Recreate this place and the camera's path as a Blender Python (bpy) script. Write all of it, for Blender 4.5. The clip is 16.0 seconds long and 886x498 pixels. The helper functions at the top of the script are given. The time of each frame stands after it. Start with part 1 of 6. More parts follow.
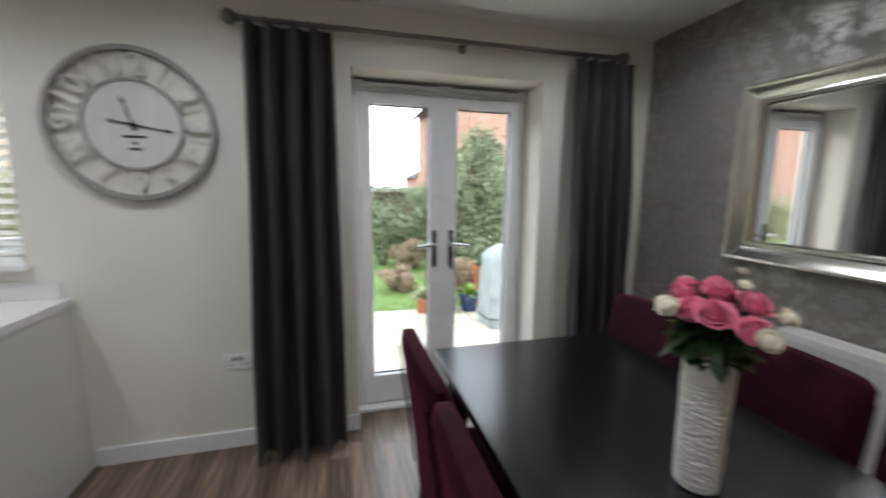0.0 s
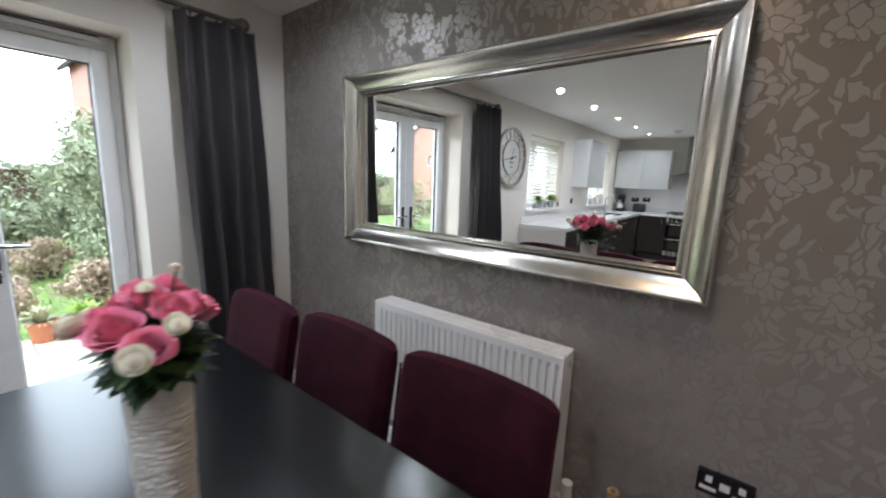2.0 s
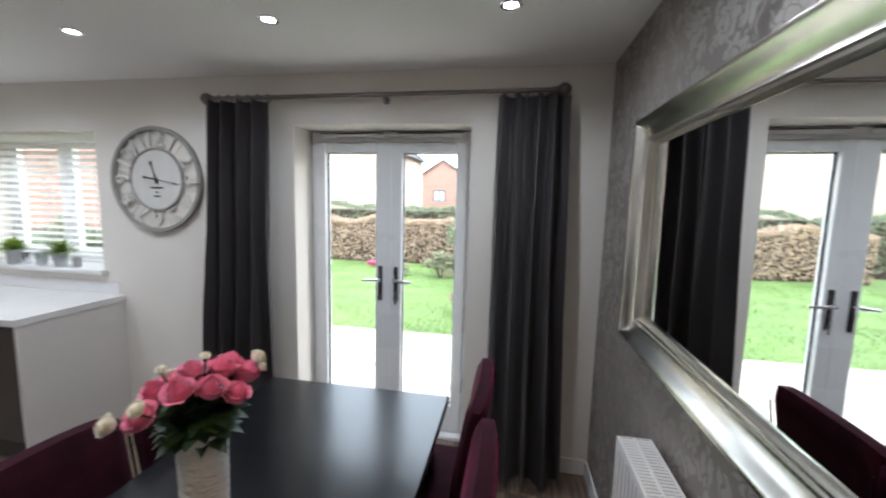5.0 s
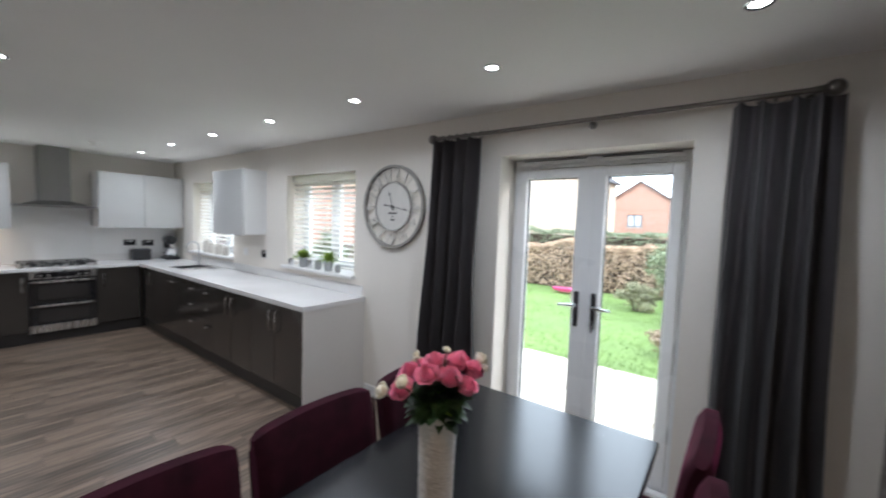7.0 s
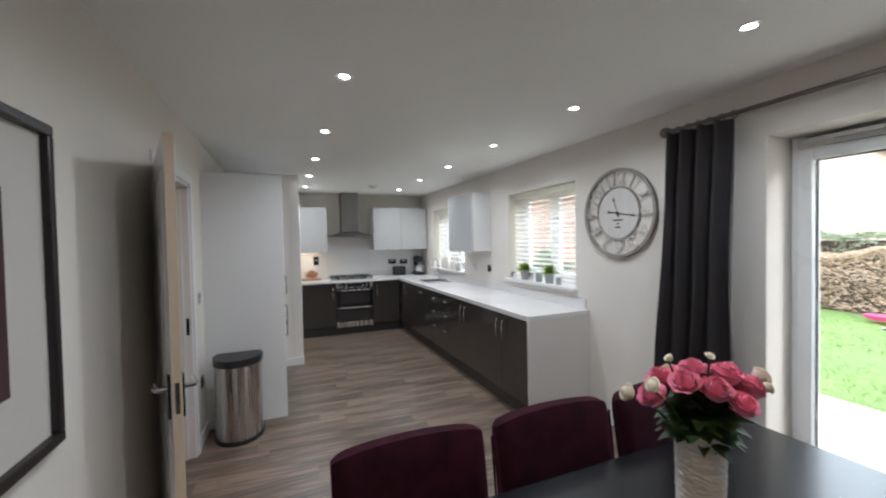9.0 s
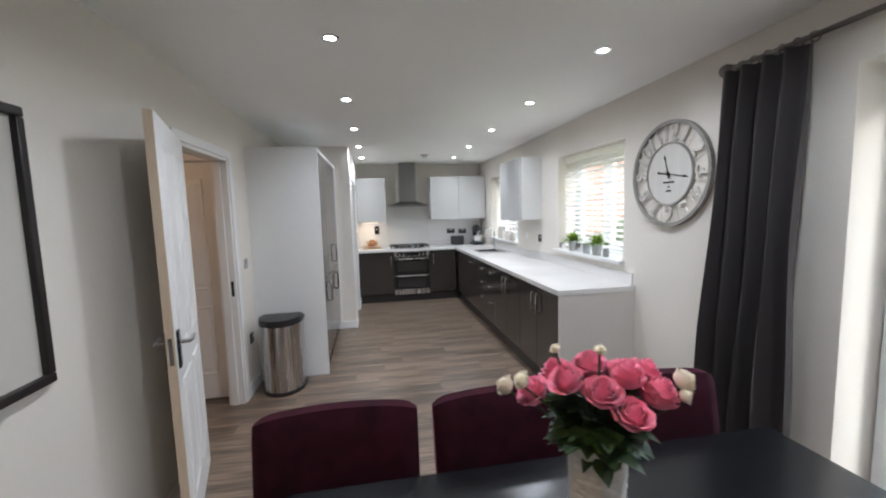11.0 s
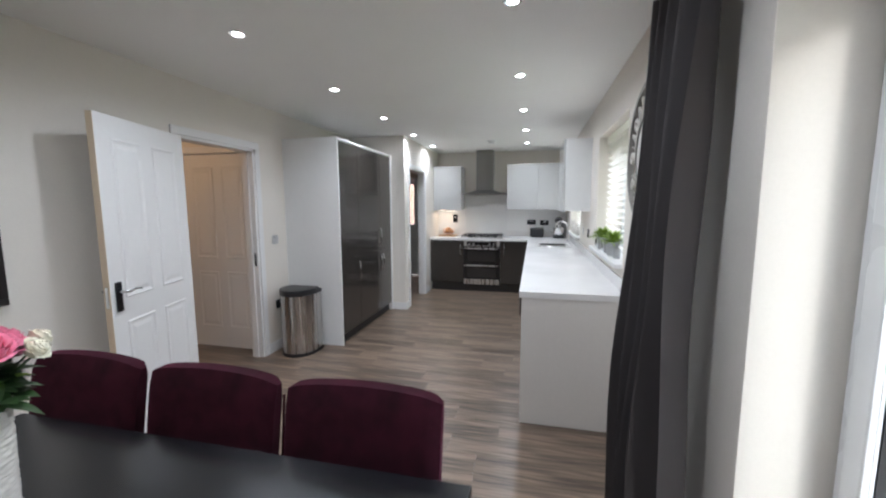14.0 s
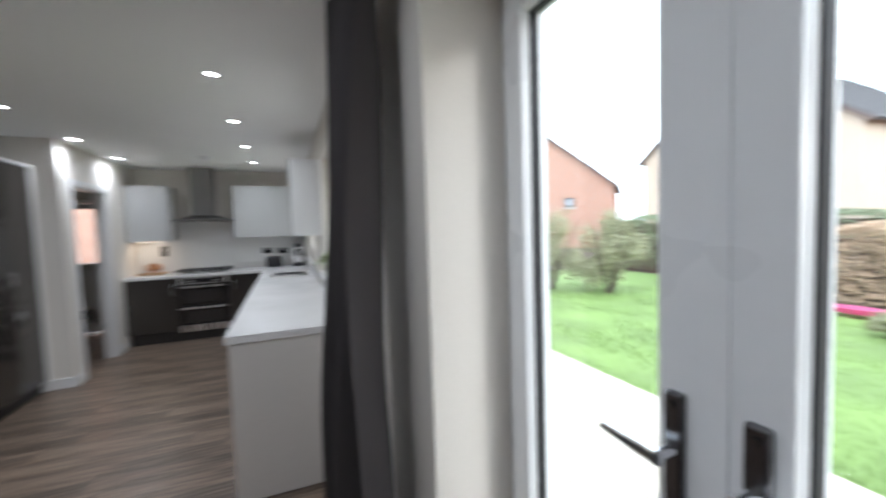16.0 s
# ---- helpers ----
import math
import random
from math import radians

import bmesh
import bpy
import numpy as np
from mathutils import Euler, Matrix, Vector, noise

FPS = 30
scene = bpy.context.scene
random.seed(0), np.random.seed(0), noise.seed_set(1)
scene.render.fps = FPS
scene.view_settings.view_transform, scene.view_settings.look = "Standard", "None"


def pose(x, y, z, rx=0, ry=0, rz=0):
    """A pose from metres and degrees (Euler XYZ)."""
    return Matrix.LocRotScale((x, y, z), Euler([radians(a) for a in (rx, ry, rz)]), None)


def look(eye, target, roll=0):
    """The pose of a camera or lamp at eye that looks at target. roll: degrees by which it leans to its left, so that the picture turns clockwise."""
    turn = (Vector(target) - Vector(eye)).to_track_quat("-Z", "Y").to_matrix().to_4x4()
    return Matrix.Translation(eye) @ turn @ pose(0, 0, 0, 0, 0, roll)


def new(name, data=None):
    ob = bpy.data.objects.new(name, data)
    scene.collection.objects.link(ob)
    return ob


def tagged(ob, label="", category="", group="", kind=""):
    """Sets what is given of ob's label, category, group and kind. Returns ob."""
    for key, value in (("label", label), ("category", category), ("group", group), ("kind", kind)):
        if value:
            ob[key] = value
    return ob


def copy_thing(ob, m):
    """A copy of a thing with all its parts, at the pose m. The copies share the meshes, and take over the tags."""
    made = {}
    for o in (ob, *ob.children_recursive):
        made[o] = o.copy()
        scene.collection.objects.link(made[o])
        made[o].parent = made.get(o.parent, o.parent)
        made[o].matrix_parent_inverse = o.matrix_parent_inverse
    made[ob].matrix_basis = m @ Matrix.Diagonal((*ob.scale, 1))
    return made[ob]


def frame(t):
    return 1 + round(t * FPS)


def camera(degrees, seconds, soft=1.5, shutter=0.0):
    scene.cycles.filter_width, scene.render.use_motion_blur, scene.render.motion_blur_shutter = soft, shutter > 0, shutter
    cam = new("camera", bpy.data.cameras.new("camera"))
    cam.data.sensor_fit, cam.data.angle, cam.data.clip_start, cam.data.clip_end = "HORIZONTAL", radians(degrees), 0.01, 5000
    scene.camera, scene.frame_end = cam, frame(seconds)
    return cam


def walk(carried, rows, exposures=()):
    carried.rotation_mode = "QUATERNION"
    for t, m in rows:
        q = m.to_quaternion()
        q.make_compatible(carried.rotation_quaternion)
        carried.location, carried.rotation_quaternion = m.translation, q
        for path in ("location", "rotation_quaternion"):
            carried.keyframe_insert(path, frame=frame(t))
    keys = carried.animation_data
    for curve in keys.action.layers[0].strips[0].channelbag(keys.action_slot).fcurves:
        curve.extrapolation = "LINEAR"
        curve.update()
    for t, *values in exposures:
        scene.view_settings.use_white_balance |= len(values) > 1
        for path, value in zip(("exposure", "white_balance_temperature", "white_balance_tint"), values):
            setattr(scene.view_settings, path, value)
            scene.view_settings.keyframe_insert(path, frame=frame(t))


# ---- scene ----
cam = camera(97.9, 16.0, soft=2.0, shutter=0.5)
METRES, EYE, TILT, LEAN, TURN = 4.5, 1.48, 0.0, 0.0, -15.8
PATH = [
    (0, (0.708, 0.223, 1.45), (1.212, 2.134, 1.143), 0.6),
    (0.5, (0.817, 0.198, 1.447), (1.858, 1.876, 1.131), -0.6),
    (1, (0.931, 0.14, 1.457), (2.33, 1.533, 1.138), -1.1),
    (1.5, (1.08, 0.11, 1.443), (2.605, 1.36, 1.113), 0.2),
    (2, (1.288, 0.07, 1.451), (2.851, 1.269, 1.103), 2.2),
    (2.5, (1.513, 0.054, 1.472), (3.081, 1.273, 1.235), 1.7),
    (3, (1.756, 0.051, 1.483), (3.175, 1.439, 1.234), 0.8),
    (3.5, (1.961, 0.092, 1.492), (3.212, 1.613, 1.143), 2.1),
    (4, (2.098, 0.173, 1.531), (2.849, 2.004, 1.241), 2.0),
    (4.5, (2.188, 0.173, 1.58), (2.205, 2.161, 1.359), 0.6),
    (4.7, (2.171, 0.161, 1.625), (2.019, 2.141, 1.393), 1.0),
    (6.8, (2.12, 0.034, 1.609), (1.038, 1.711, 1.485), 1.7),
    (7, (2.095, 0.03, 1.616), (0.906, 1.631, 1.479), 2.0),
    (7.5, (2.068, -0.025, 1.583), (0.657, 1.384, 1.428), 1.7),
    (8, (2.053, -0.058, 1.56), (0.445, 1.124, 1.417), 1.6),
    (8.5, (2.058, -0.066, 1.546), (0.336, 0.943, 1.413), 1.6),
    (9, (2.079, -0.02, 1.551), (0.228, 0.735, 1.503), -1.1),
    (9.5, (2.091, 0.077, 1.542), (0.195, 0.712, 1.531), -0.7),
    (10, (2.119, 0.169, 1.535), (0.201, 0.731, 1.475), 0.8),
    (10.2, (2.128, 0.214, 1.54), (0.2, 0.745, 1.435), 0.4),
    (12.3, (2.058, 1.126, 1.48), (0.068, 1.138, 1.275), -3.1),
    (12.5, (2.067, 1.25, 1.475), (0.078, 1.214, 1.265), -2.9),
    (13, (2.048, 1.512, 1.489), (0.085, 1.253, 1.209), -3.3),
    (13.5, (2.002, 1.695, 1.469), (0.053, 1.373, 1.157), 0.2),
    (14, (1.95, 1.868, 1.474), (0.015, 1.416, 1.245), -0.2),
    (14.5, (1.932, 2.008, 1.478), (0.003, 1.487, 1.395), -0.8),
    (15, (1.89, 2.051, 1.48), (-0.056, 1.59, 1.418), -1.4),
    (15.5, (1.797, 2.05, 1.458), (-0.2, 1.978, 1.367), -1.9),
    (16, (1.685, 2.112, 1.444), (-0.164, 2.865, 1.329), -1.9),
]
walk(cam, [(t, look(eye, target, roll)) for t, eye, target, roll in PATH], [(0.0, -0.08, 6150, 10), (0.6, 0.26, 5950, 10), (1.4, 0.44, 5850, 10), (2.2, 0.50, 5880, 10), (3.2, 0.78, 5880, 10), (4.7, 0.34, 5850, 10), (7.0, 0.24, 5800, 10), (9.0, 0.27, 5950, 10), (10.0, 0.5, 5980, 10), (12.5, 0.56, 5850, 10), (14.5, 0.54, 5850, 10), (15.4, 0.33, 5900, 10), (16.0, -0.02, 5850, 10)])

# ---- world, sun and exposure ----
world = bpy.data.worlds.new("sky")
scene.world = world
world.use_nodes = True
wn = world.node_tree
sky = wn.nodes.new("ShaderNodeTexSky")
sky.sky_type, sky.sun_disc = "NISHITA", False
sky.sun_elevation, sky.sun_rotation = radians(13), radians(60)
sky.air_density, sky.dust_density, sky.ozone_density = 1.0, 4.0, 1.0
haze = wn.nodes.new("ShaderNodeMix")
haze.data_type = "RGBA"
haze.inputs[0].default_value = 0.72
haze.inputs[7].default_value = (42.0, 43.8, 46.0, 1)
wn.links.new(sky.outputs[0], haze.inputs[6])
wn.links.new(haze.outputs[2], wn.nodes["Background"].inputs[0])
wn.nodes["Background"].inputs[1].default_value = 0.15
sun = new("sun", bpy.data.lights.new("sun", "SUN"))
sun.data.energy, sun.data.angle, sun.data.color = 0.7, radians(8), (1.0, 0.95, 0.88)
sun.matrix_world = look((0, 0, 0), (-math.sin(radians(60)) * math.cos(radians(13)), -math.cos(radians(60)) * math.cos(radians(13)), -math.sin(radians(13))))

# ---- helpers for building ----
HOME = {}


def bmnew():
    return bmesh.new()


def box(bm, x0, x1, y0, y1, z0, z1):
    vs = [bm.verts.new(p) for p in ((x0, y0, z0), (x1, y0, z0), (x1, y1, z0), (x0, y1, z0), (x0, y0, z1), (x1, y0, z1), (x1, y1, z1), (x0, y1, z1))]
    fs = [bm.faces.new([vs[i] for i in q]) for q in ((3, 2, 1, 0), (4, 5, 6, 7), (0, 1, 5, 4), (1, 2, 6, 5), (2, 3, 7, 6), (3, 0, 4, 7))]
    return vs, fs


def rbox(bm, x0, x1, y0, y1, z0, z1, r=0.004, seg=2):
    vs, fs = box(bm, min(x0, x1), max(x0, x1), min(y0, y1), max(y0, y1), min(z0, z1), max(z0, z1))
    edges = {e for f in fs for e in f.edges}
    bmesh.ops.bevel(bm, geom=list(edges), offset=r, segments=seg, profile=0.5, affect="EDGES", clamp_overlap=True)
    return bm


def rot_after(bm, start, m):
    bmesh.ops.transform(bm, matrix=m, verts=list(bm.verts)[start:])


def cyl(bm, r, z0, z1, m=None, n=24, r2=None):
    m = m or Matrix()
    bmesh.ops.create_cone(bm, cap_ends=True, segments=n, radius1=r, radius2=r if r2 is None else r2, depth=z1 - z0, matrix=m @ Matrix.Translation((0, 0, (z0 + z1) / 2)))
    return bm


def lathe(bm, profile, n=32, m=None, ripple=None, cap=True):
    m = m or Matrix()
    rings = []
    for r, z in profile:
        rings.append([bm.verts.new(m @ Vector((r * (ripple(a, z) if ripple else 1) * math.cos(a), r * (ripple(a, z) if ripple else 1) * math.sin(a), z))) for a in [2 * math.pi * i / n for i in range(n)]])
    for lo, hi in zip(rings, rings[1:]):
        for i in range(n):
            bm.faces.new((lo[i], lo[(i + 1) % n], hi[(i + 1) % n], hi[i]))
    if cap and profile[0][0] > 0.0005:
        bm.faces.new(list(reversed(rings[0])))
    if cap and profile[-1][0] > 0.0005:
        bm.faces.new(rings[-1])
    return bm


def tube(bm, pts, r, n=10, closed=False):
    pts = [Vector(p) for p in pts]
    rings, last = [], None
    for i, p in enumerate(pts):
        if closed:
            d = pts[(i + 1) % len(pts)] - pts[i - 1]
        else:
            d = pts[min(i + 1, len(pts) - 1)] - pts[max(i - 1, 0)]
        d.normalize()
        u = last if last is not None else (Vector((0, 0, 1)) if abs(d.z) < 0.9 else Vector((1, 0, 0)))
        u = (u - d * u.dot(d)).normalized()
        last, w = u, d.cross(u)
        rr = r[i] if isinstance(r, (list, tuple)) else r
        rings.append([bm.verts.new(p + (u * math.cos(a) + w * math.sin(a)) * rr) for a in [2 * math.pi * k / n for k in range(n)]])
    pairs = list(zip(rings, rings[1:])) + ([(rings[-1], rings[0])] if closed else [])
    for lo, hi in pairs:
        for k in range(n):
            bm.faces.new((lo[k], lo[(k + 1) % n], hi[(k + 1) % n], hi[k]))
    if not closed:
        bm.faces.new(list(reversed(rings[0]))), bm.faces.new(rings[-1])
    return bm


def mesh_of(name, bm, material, smooth=True, angle=0.66):
    bmesh.ops.recalc_face_normals(bm, faces=list(bm.faces))
    if smooth:
        for f in bm.faces:
            # the flat sides of a bevelled board stay flat
            f.smooth = not (max(abs(c) for c in f.normal) > 0.9999 and f.calc_area() > 6 * min([g.calc_area() for e in f.edges for g in e.link_faces]))
        for e in bm.edges:
            e.smooth = e.calc_face_angle(0) < angle
    me = bpy.data.meshes.new(name)
    bm.to_mesh(me)
    bm.free()
    for m in (material if isinstance(material, (list, tuple)) else [material]):
        me.materials.append(m)
    return me


def thing(name, m, label, category, group="", kind=""):
    """An empty at the base of a thing; its parts are given in world coordinates."""
    ob = new(name)
    ob.empty_display_size = 0.1
    ob.matrix_world = m
    HOME[ob.name] = m.copy()
    return tagged(ob, label, category, group, kind)


def part(name, bm, material, parent, label="", smooth=True, local=False):
    m = HOME[parent.name]
    if not local:
        bmesh.ops.transform(bm, matrix=m.inverted(), verts=list(bm.verts))
    ob = new(name, mesh_of(name, bm, material, smooth))
    ob.parent = parent
    HOME[ob.name] = m
    return tagged(ob, label)


def solid(name, bm, material, label, category="", group="", kind="", smooth=True):
    ob = new(name, mesh_of(name, bm, material, smooth))
    HOME[ob.name] = Matrix()
    return tagged(ob, label, category, group, kind)


def at(x, y, z=0.0, rz=0.0):
    return pose(x, y, z, 0, 0, rz)


# ---- materials ----
def mat(name, color, rough=0.5, metal=0.0, vary=0.06, fine=60.0, coarse=2.0, bump=0.1, bumpscale=None, coat=0.0, piece=0.0, stretch=None, sheen=0.0, rvary=0.08, sheentint=(1, 1, 1), span=(0.6, 1.4)):
    m = bpy.data.materials.new(name)
    m.use_nodes = True
    nt = m.node_tree
    b = nt.nodes["Principled BSDF"]
    N, L = nt.nodes.new, nt.links.new
    tc = N("ShaderNodeTexCoord")
    mp = N("ShaderNodeMapping")
    mp.inputs["Scale"].default_value = stretch or (1, 1, 1)
    L(tc.outputs["Object"], mp.inputs[0])
    n1, n2 = N("ShaderNodeTexNoise"), N("ShaderNodeTexNoise")
    n1.inputs["Scale"].default_value, n2.inputs["Scale"].default_value = fine, coarse
    n1.inputs["Detail"].default_value, n2.inputs["Detail"].default_value = 5, 3
    L(mp.outputs[0], n1.inputs["Vector"]), L(mp.outputs[0], n2.inputs["Vector"])
    add = N("ShaderNodeMath")
    add.operation = "ADD"
    L(n1.outputs[0], add.inputs[0]), L(n2.outputs[0], add.inputs[1])
    src = add.outputs[0]
    if piece:
        info = N("ShaderNodeObjectInfo")
        mul = N("ShaderNodeMath")
        mul.operation = "MULTIPLY_ADD"
        mul.inputs[1].default_value, mul.inputs[2].default_value = piece, -piece / 2
        L(info.outputs["Random"], mul.inputs[0])
        add2 = N("ShaderNodeMath")
        L(src, add2.inputs[0]), L(mul.outputs[0], add2.inputs[1])
        src = add2.outputs[0]
    rng = N("ShaderNodeMapRange")
    rng.inputs["From Min"].default_value, rng.inputs["From Max"].default_value = span
    rng.clamp = False
    L(src, rng.inputs[0])
    mx = N("ShaderNodeMix")
    mx.data_type = "RGBA"
    mx.inputs[6].default_value = (*[max(0, c * (1 - vary)) for c in color], 1)
    mx.inputs[7].default_value = (*[min(1, c * (1 + vary)) for c in color], 1)
    L(rng.outputs[0], mx.inputs[0])
    L(mx.outputs[2], b.inputs["Base Color"])
    rr = N("ShaderNodeMapRange")
    rr.inputs["To Min"].default_value, rr.inputs["To Max"].default_value = max(0.02, rough - rvary), min(1, rough + rvary)
    L(n2.outputs[0], rr.inputs[0]), L(rr.outputs[0], b.inputs["Roughness"])
    b.inputs["Metallic"].default_value = metal
    b.inputs["Coat Weight"].default_value = coat
    b.inputs["Coat Roughness"].default_value = 0.05
    if sheen:
        b.inputs["Sheen Weight"].default_value = sheen
        b.inputs["Sheen Roughness"].default_value = 0.35
        b.inputs["Sheen Tint"].default_value = (*sheentint, 1)
    if bump:
        bp = N("ShaderNodeBump")
        bp.inputs["Strength"].default_value, bp.inputs["Distance"].default_value = bump, bumpscale or 0.002
        L(n1.outputs[0], bp.inputs["Height"]), L(bp.outputs[0], b.inputs["Normal"])
    return m


def glass(name, tint=(0.97, 0.99, 0.98), rough=0.0):
    m = bpy.data.materials.new(name)
    m.use_nodes = True
    nt = m.node_tree
    out = nt.nodes["Material Output"]
    nt.nodes.remove(nt.nodes["Principled BSDF"])
    tr, gl, mx, fr = (nt.nodes.new("ShaderNode" + k) for k in ("BsdfTransparent", "BsdfGlossy", "MixShader", "LayerWeight"))
    tr.inputs[0].default_value = (*tint, 1)
    gl.inputs["Roughness"].default_value = rough
    pw = nt.nodes.new("ShaderNodeMath")
    pw.operation, pw.inputs[1].default_value = "POWER", 5.0
    sc = nt.nodes.new("ShaderNodeMath")
    sc.operation, sc.inputs[1].default_value, sc.inputs[2].default_value = "MULTIPLY_ADD", 0.7, 0.03
    nt.links.new(fr.outputs["Facing"], pw.inputs[0]), nt.links.new(pw.outputs[0], sc.inputs[0])
    fr.inputs[0].default_value = 0.5
    nt.links.new(sc.outputs[0], mx.inputs[0]), nt.links.new(tr.outputs[0], mx.inputs[1]), nt.links.new(gl.outputs[0], mx.inputs[2])
    nt.links.new(mx.outputs[0], out.inputs[0])
    return m


def glow(name, color, strength):
    m = bpy.data.materials.new(name)
    m.use_nodes = True
    b = m.node_tree.nodes["Principled BSDF"]
    b.inputs["Base Color"].default_value = (*color, 1)
    b.inputs["Emission Color"].default_value = (*color, 1)
    b.inputs["Emission Strength"].default_value = strength
    return m


PAINT = mat("wall_paint", (0.78, 0.735, 0.672), 0.75, vary=0.025, fine=90, bump=0.06)
CEIL = mat("ceiling_paint", (0.91, 0.90, 0.88), 0.85, vary=0.02, fine=70, bump=0.05)
GLOSSWHITE = mat("white_gloss_paint", (0.80, 0.79, 0.78), 0.32, vary=0.02, fine=30, bump=0.02)
UPVC = mat("white_upvc", (0.80, 0.81, 0.82), 0.28, vary=0.02, fine=20, bump=0.01)
RADWHITE = mat("radiator_enamel", (0.80, 0.785, 0.775), 0.3, vary=0.02, fine=20, bump=0.01)
PANELWHITE = mat("white_cabinet_panel", (0.76, 0.755, 0.745), 0.35, vary=0.02, fine=20, bump=0.01)
GREYGLOSS = mat("grey_gloss_door", (0.044, 0.038, 0.033), 0.16, vary=0.05, fine=15, bump=0.0, coat=0.25, rvary=0.03)
GLOSSDOOR = mat("pale_gloss_door", (0.51, 0.51, 0.50), 0.12, vary=0.02, fine=10, bump=0.0, coat=0.5, rvary=0.03)
QUARTZ = mat("pale_worktop", (0.74, 0.725, 0.71), 0.22, vary=0.05, fine=220, bump=0.01)
STEEL = mat("brushed_steel", (0.60, 0.59, 0.575), 0.28, metal=1.0, vary=0.06, fine=60, bump=0.03, stretch=(12, 12, 0.4))
CHROME = mat("chrome", (0.75, 0.76, 0.78), 0.10, metal=1.0, vary=0.02, bump=0.0, rvary=0.03)
BLACKPLASTIC = mat("black_plastic", (0.018, 0.018, 0.020), 0.4, vary=0.1, fine=80, bump=0.03)
BLACKGLASS = mat("black_glass", (0.012, 0.012, 0.014), 0.06, vary=0.05, bump=0.0, coat=0.5, rvary=0.02)
DARKCHROME = mat("dark_chrome", (0.16, 0.16, 0.17), 0.22, metal=1.0, vary=0.05, bump=0.0, rvary=0.03)
CASTIRON = mat("cast_iron", (0.02, 0.02, 0.02), 0.6, vary=0.2, fine=150, bump=0.2)
CURTAIN = mat("charcoal_curtain", (0.105, 0.093, 0.094), 0.75, vary=0.14, fine=420, bump=0.25, bumpscale=0.001, sheen=0.15)
VELVET = mat("plum_velvet", (0.0225, 0.0034, 0.0078), 0.9, vary=0.40, fine=14, coarse=4, bump=0.08, sheen=0.12, sheentint=(0.95, 0.10, 0.36), span=(0.78, 1.22))
VELVET.node_tree.nodes["Principled BSDF"].inputs["Specular IOR Level"].default_value = 0.15
TABLETOP = mat("black_stained_table", (0.004, 0.0045, 0.0060), 0.22, vary=0.3, fine=14, coarse=2, bump=0.006, stretch=(9, 1, 1), rvary=0.02)
TABLETOP.node_tree.nodes["Principled BSDF"].inputs["Specular IOR Level"].default_value = 0.8
OAK = mat("pale_oak", (0.36, 0.22, 0.11), 0.5, vary=0.15, fine=30, bump=0.08, stretch=(6, 6, 0.8))
LEGWOOD = mat("black_wood_leg", (0.02, 0.018, 0.018), 0.4, vary=0.2, fine=30, bump=0.05, stretch=(8, 8, 1))
POLE = mat("pewter_pole", (0.22, 0.20, 0.185), 0.3, metal=1.0, vary=0.1, fine=40, bump=0.02)
FRAMESILVER = mat("silver_leaf_frame", (0.66, 0.635, 0.58), 0.24, metal=1.0, vary=0.10, fine=45, coarse=4, bump=0.05, rvary=0.06)
MIRROR = mat("mirror_silver", (0.90, 0.915, 0.91), 0.0, metal=1.0, vary=0.0, bump=0.0, rvary=0.0)
VASE = mat("white_ceramic", (0.64, 0.60, 0.55), 0.30, vary=0.10, fine=70, bump=0.25, bumpscale=0.003)
PINK = mat("pink_petal", (0.90, 0.27, 0.41), 0.55, vary=0.16, fine=18, coarse=30, bump=0.05, sheen=0.3, piece=0.5)
CREAM = mat("cream_petal", (0.90, 0.85, 0.71), 0.55, vary=0.12, fine=20, bump=0.05, sheen=0.3, piece=0.3)
LEAF = mat("dark_leaf", (0.026, 0.058, 0.016), 0.45, vary=0.45, fine=30, coarse=12, bump=0.1, piece=0.6)
LIME = mat("lime_leaf", (0.26, 0.38, 0.05), 0.5, vary=0.35, fine=30, coarse=12, bump=0.1, piece=0.6)
PICFRAME = mat("dark_picture_frame", (0.014, 0.011, 0.011), 0.35, vary=0.2, fine=40, bump=0.03)
PICMAT = mat("picture_mount", (0.58, 0.55, 0.51), 0.8, vary=0.02, fine=120, bump=0.05)
PRINT = mat("picture_print", (0.045, 0.014, 0.02), 0.6, vary=0.5, fine=8, coarse=3, bump=0.0)
SOCKETBLACK = mat("black_nickel", (0.030, 0.030, 0.034), 0.25, metal=0.6, vary=0.1, bump=0.0)
CLOCKWOOD = mat("clock_weathered_rim", (0.29, 0.275, 0.25), 0.6, vary=0.3, fine=30, bump=0.1)
CLOCKPALE = mat("clock_pale_numeral", (0.66, 0.63, 0.58), 0.7, vary=0.10, fine=30, bump=0.06)
CLOCKFACE = mat("clock_whitewash_face", (0.64, 0.62, 0.58), 0.75, vary=0.08, fine=24, bump=0.06, stretch=(10, 1, 1))
CLOCKDARK = mat("clock_black", (0.02, 0.02, 0.02), 0.5, vary=0.1, bump=0.0)
BLIND = mat("cream_blind_slat", (0.84, 0.825, 0.79), 0.5, vary=0.03, fine=30, bump=0.02)
ZINC = mat("zinc_pot", (0.46, 0.47, 0.48), 0.38, metal=0.9, vary=0.15, fine=25, bump=0.08)

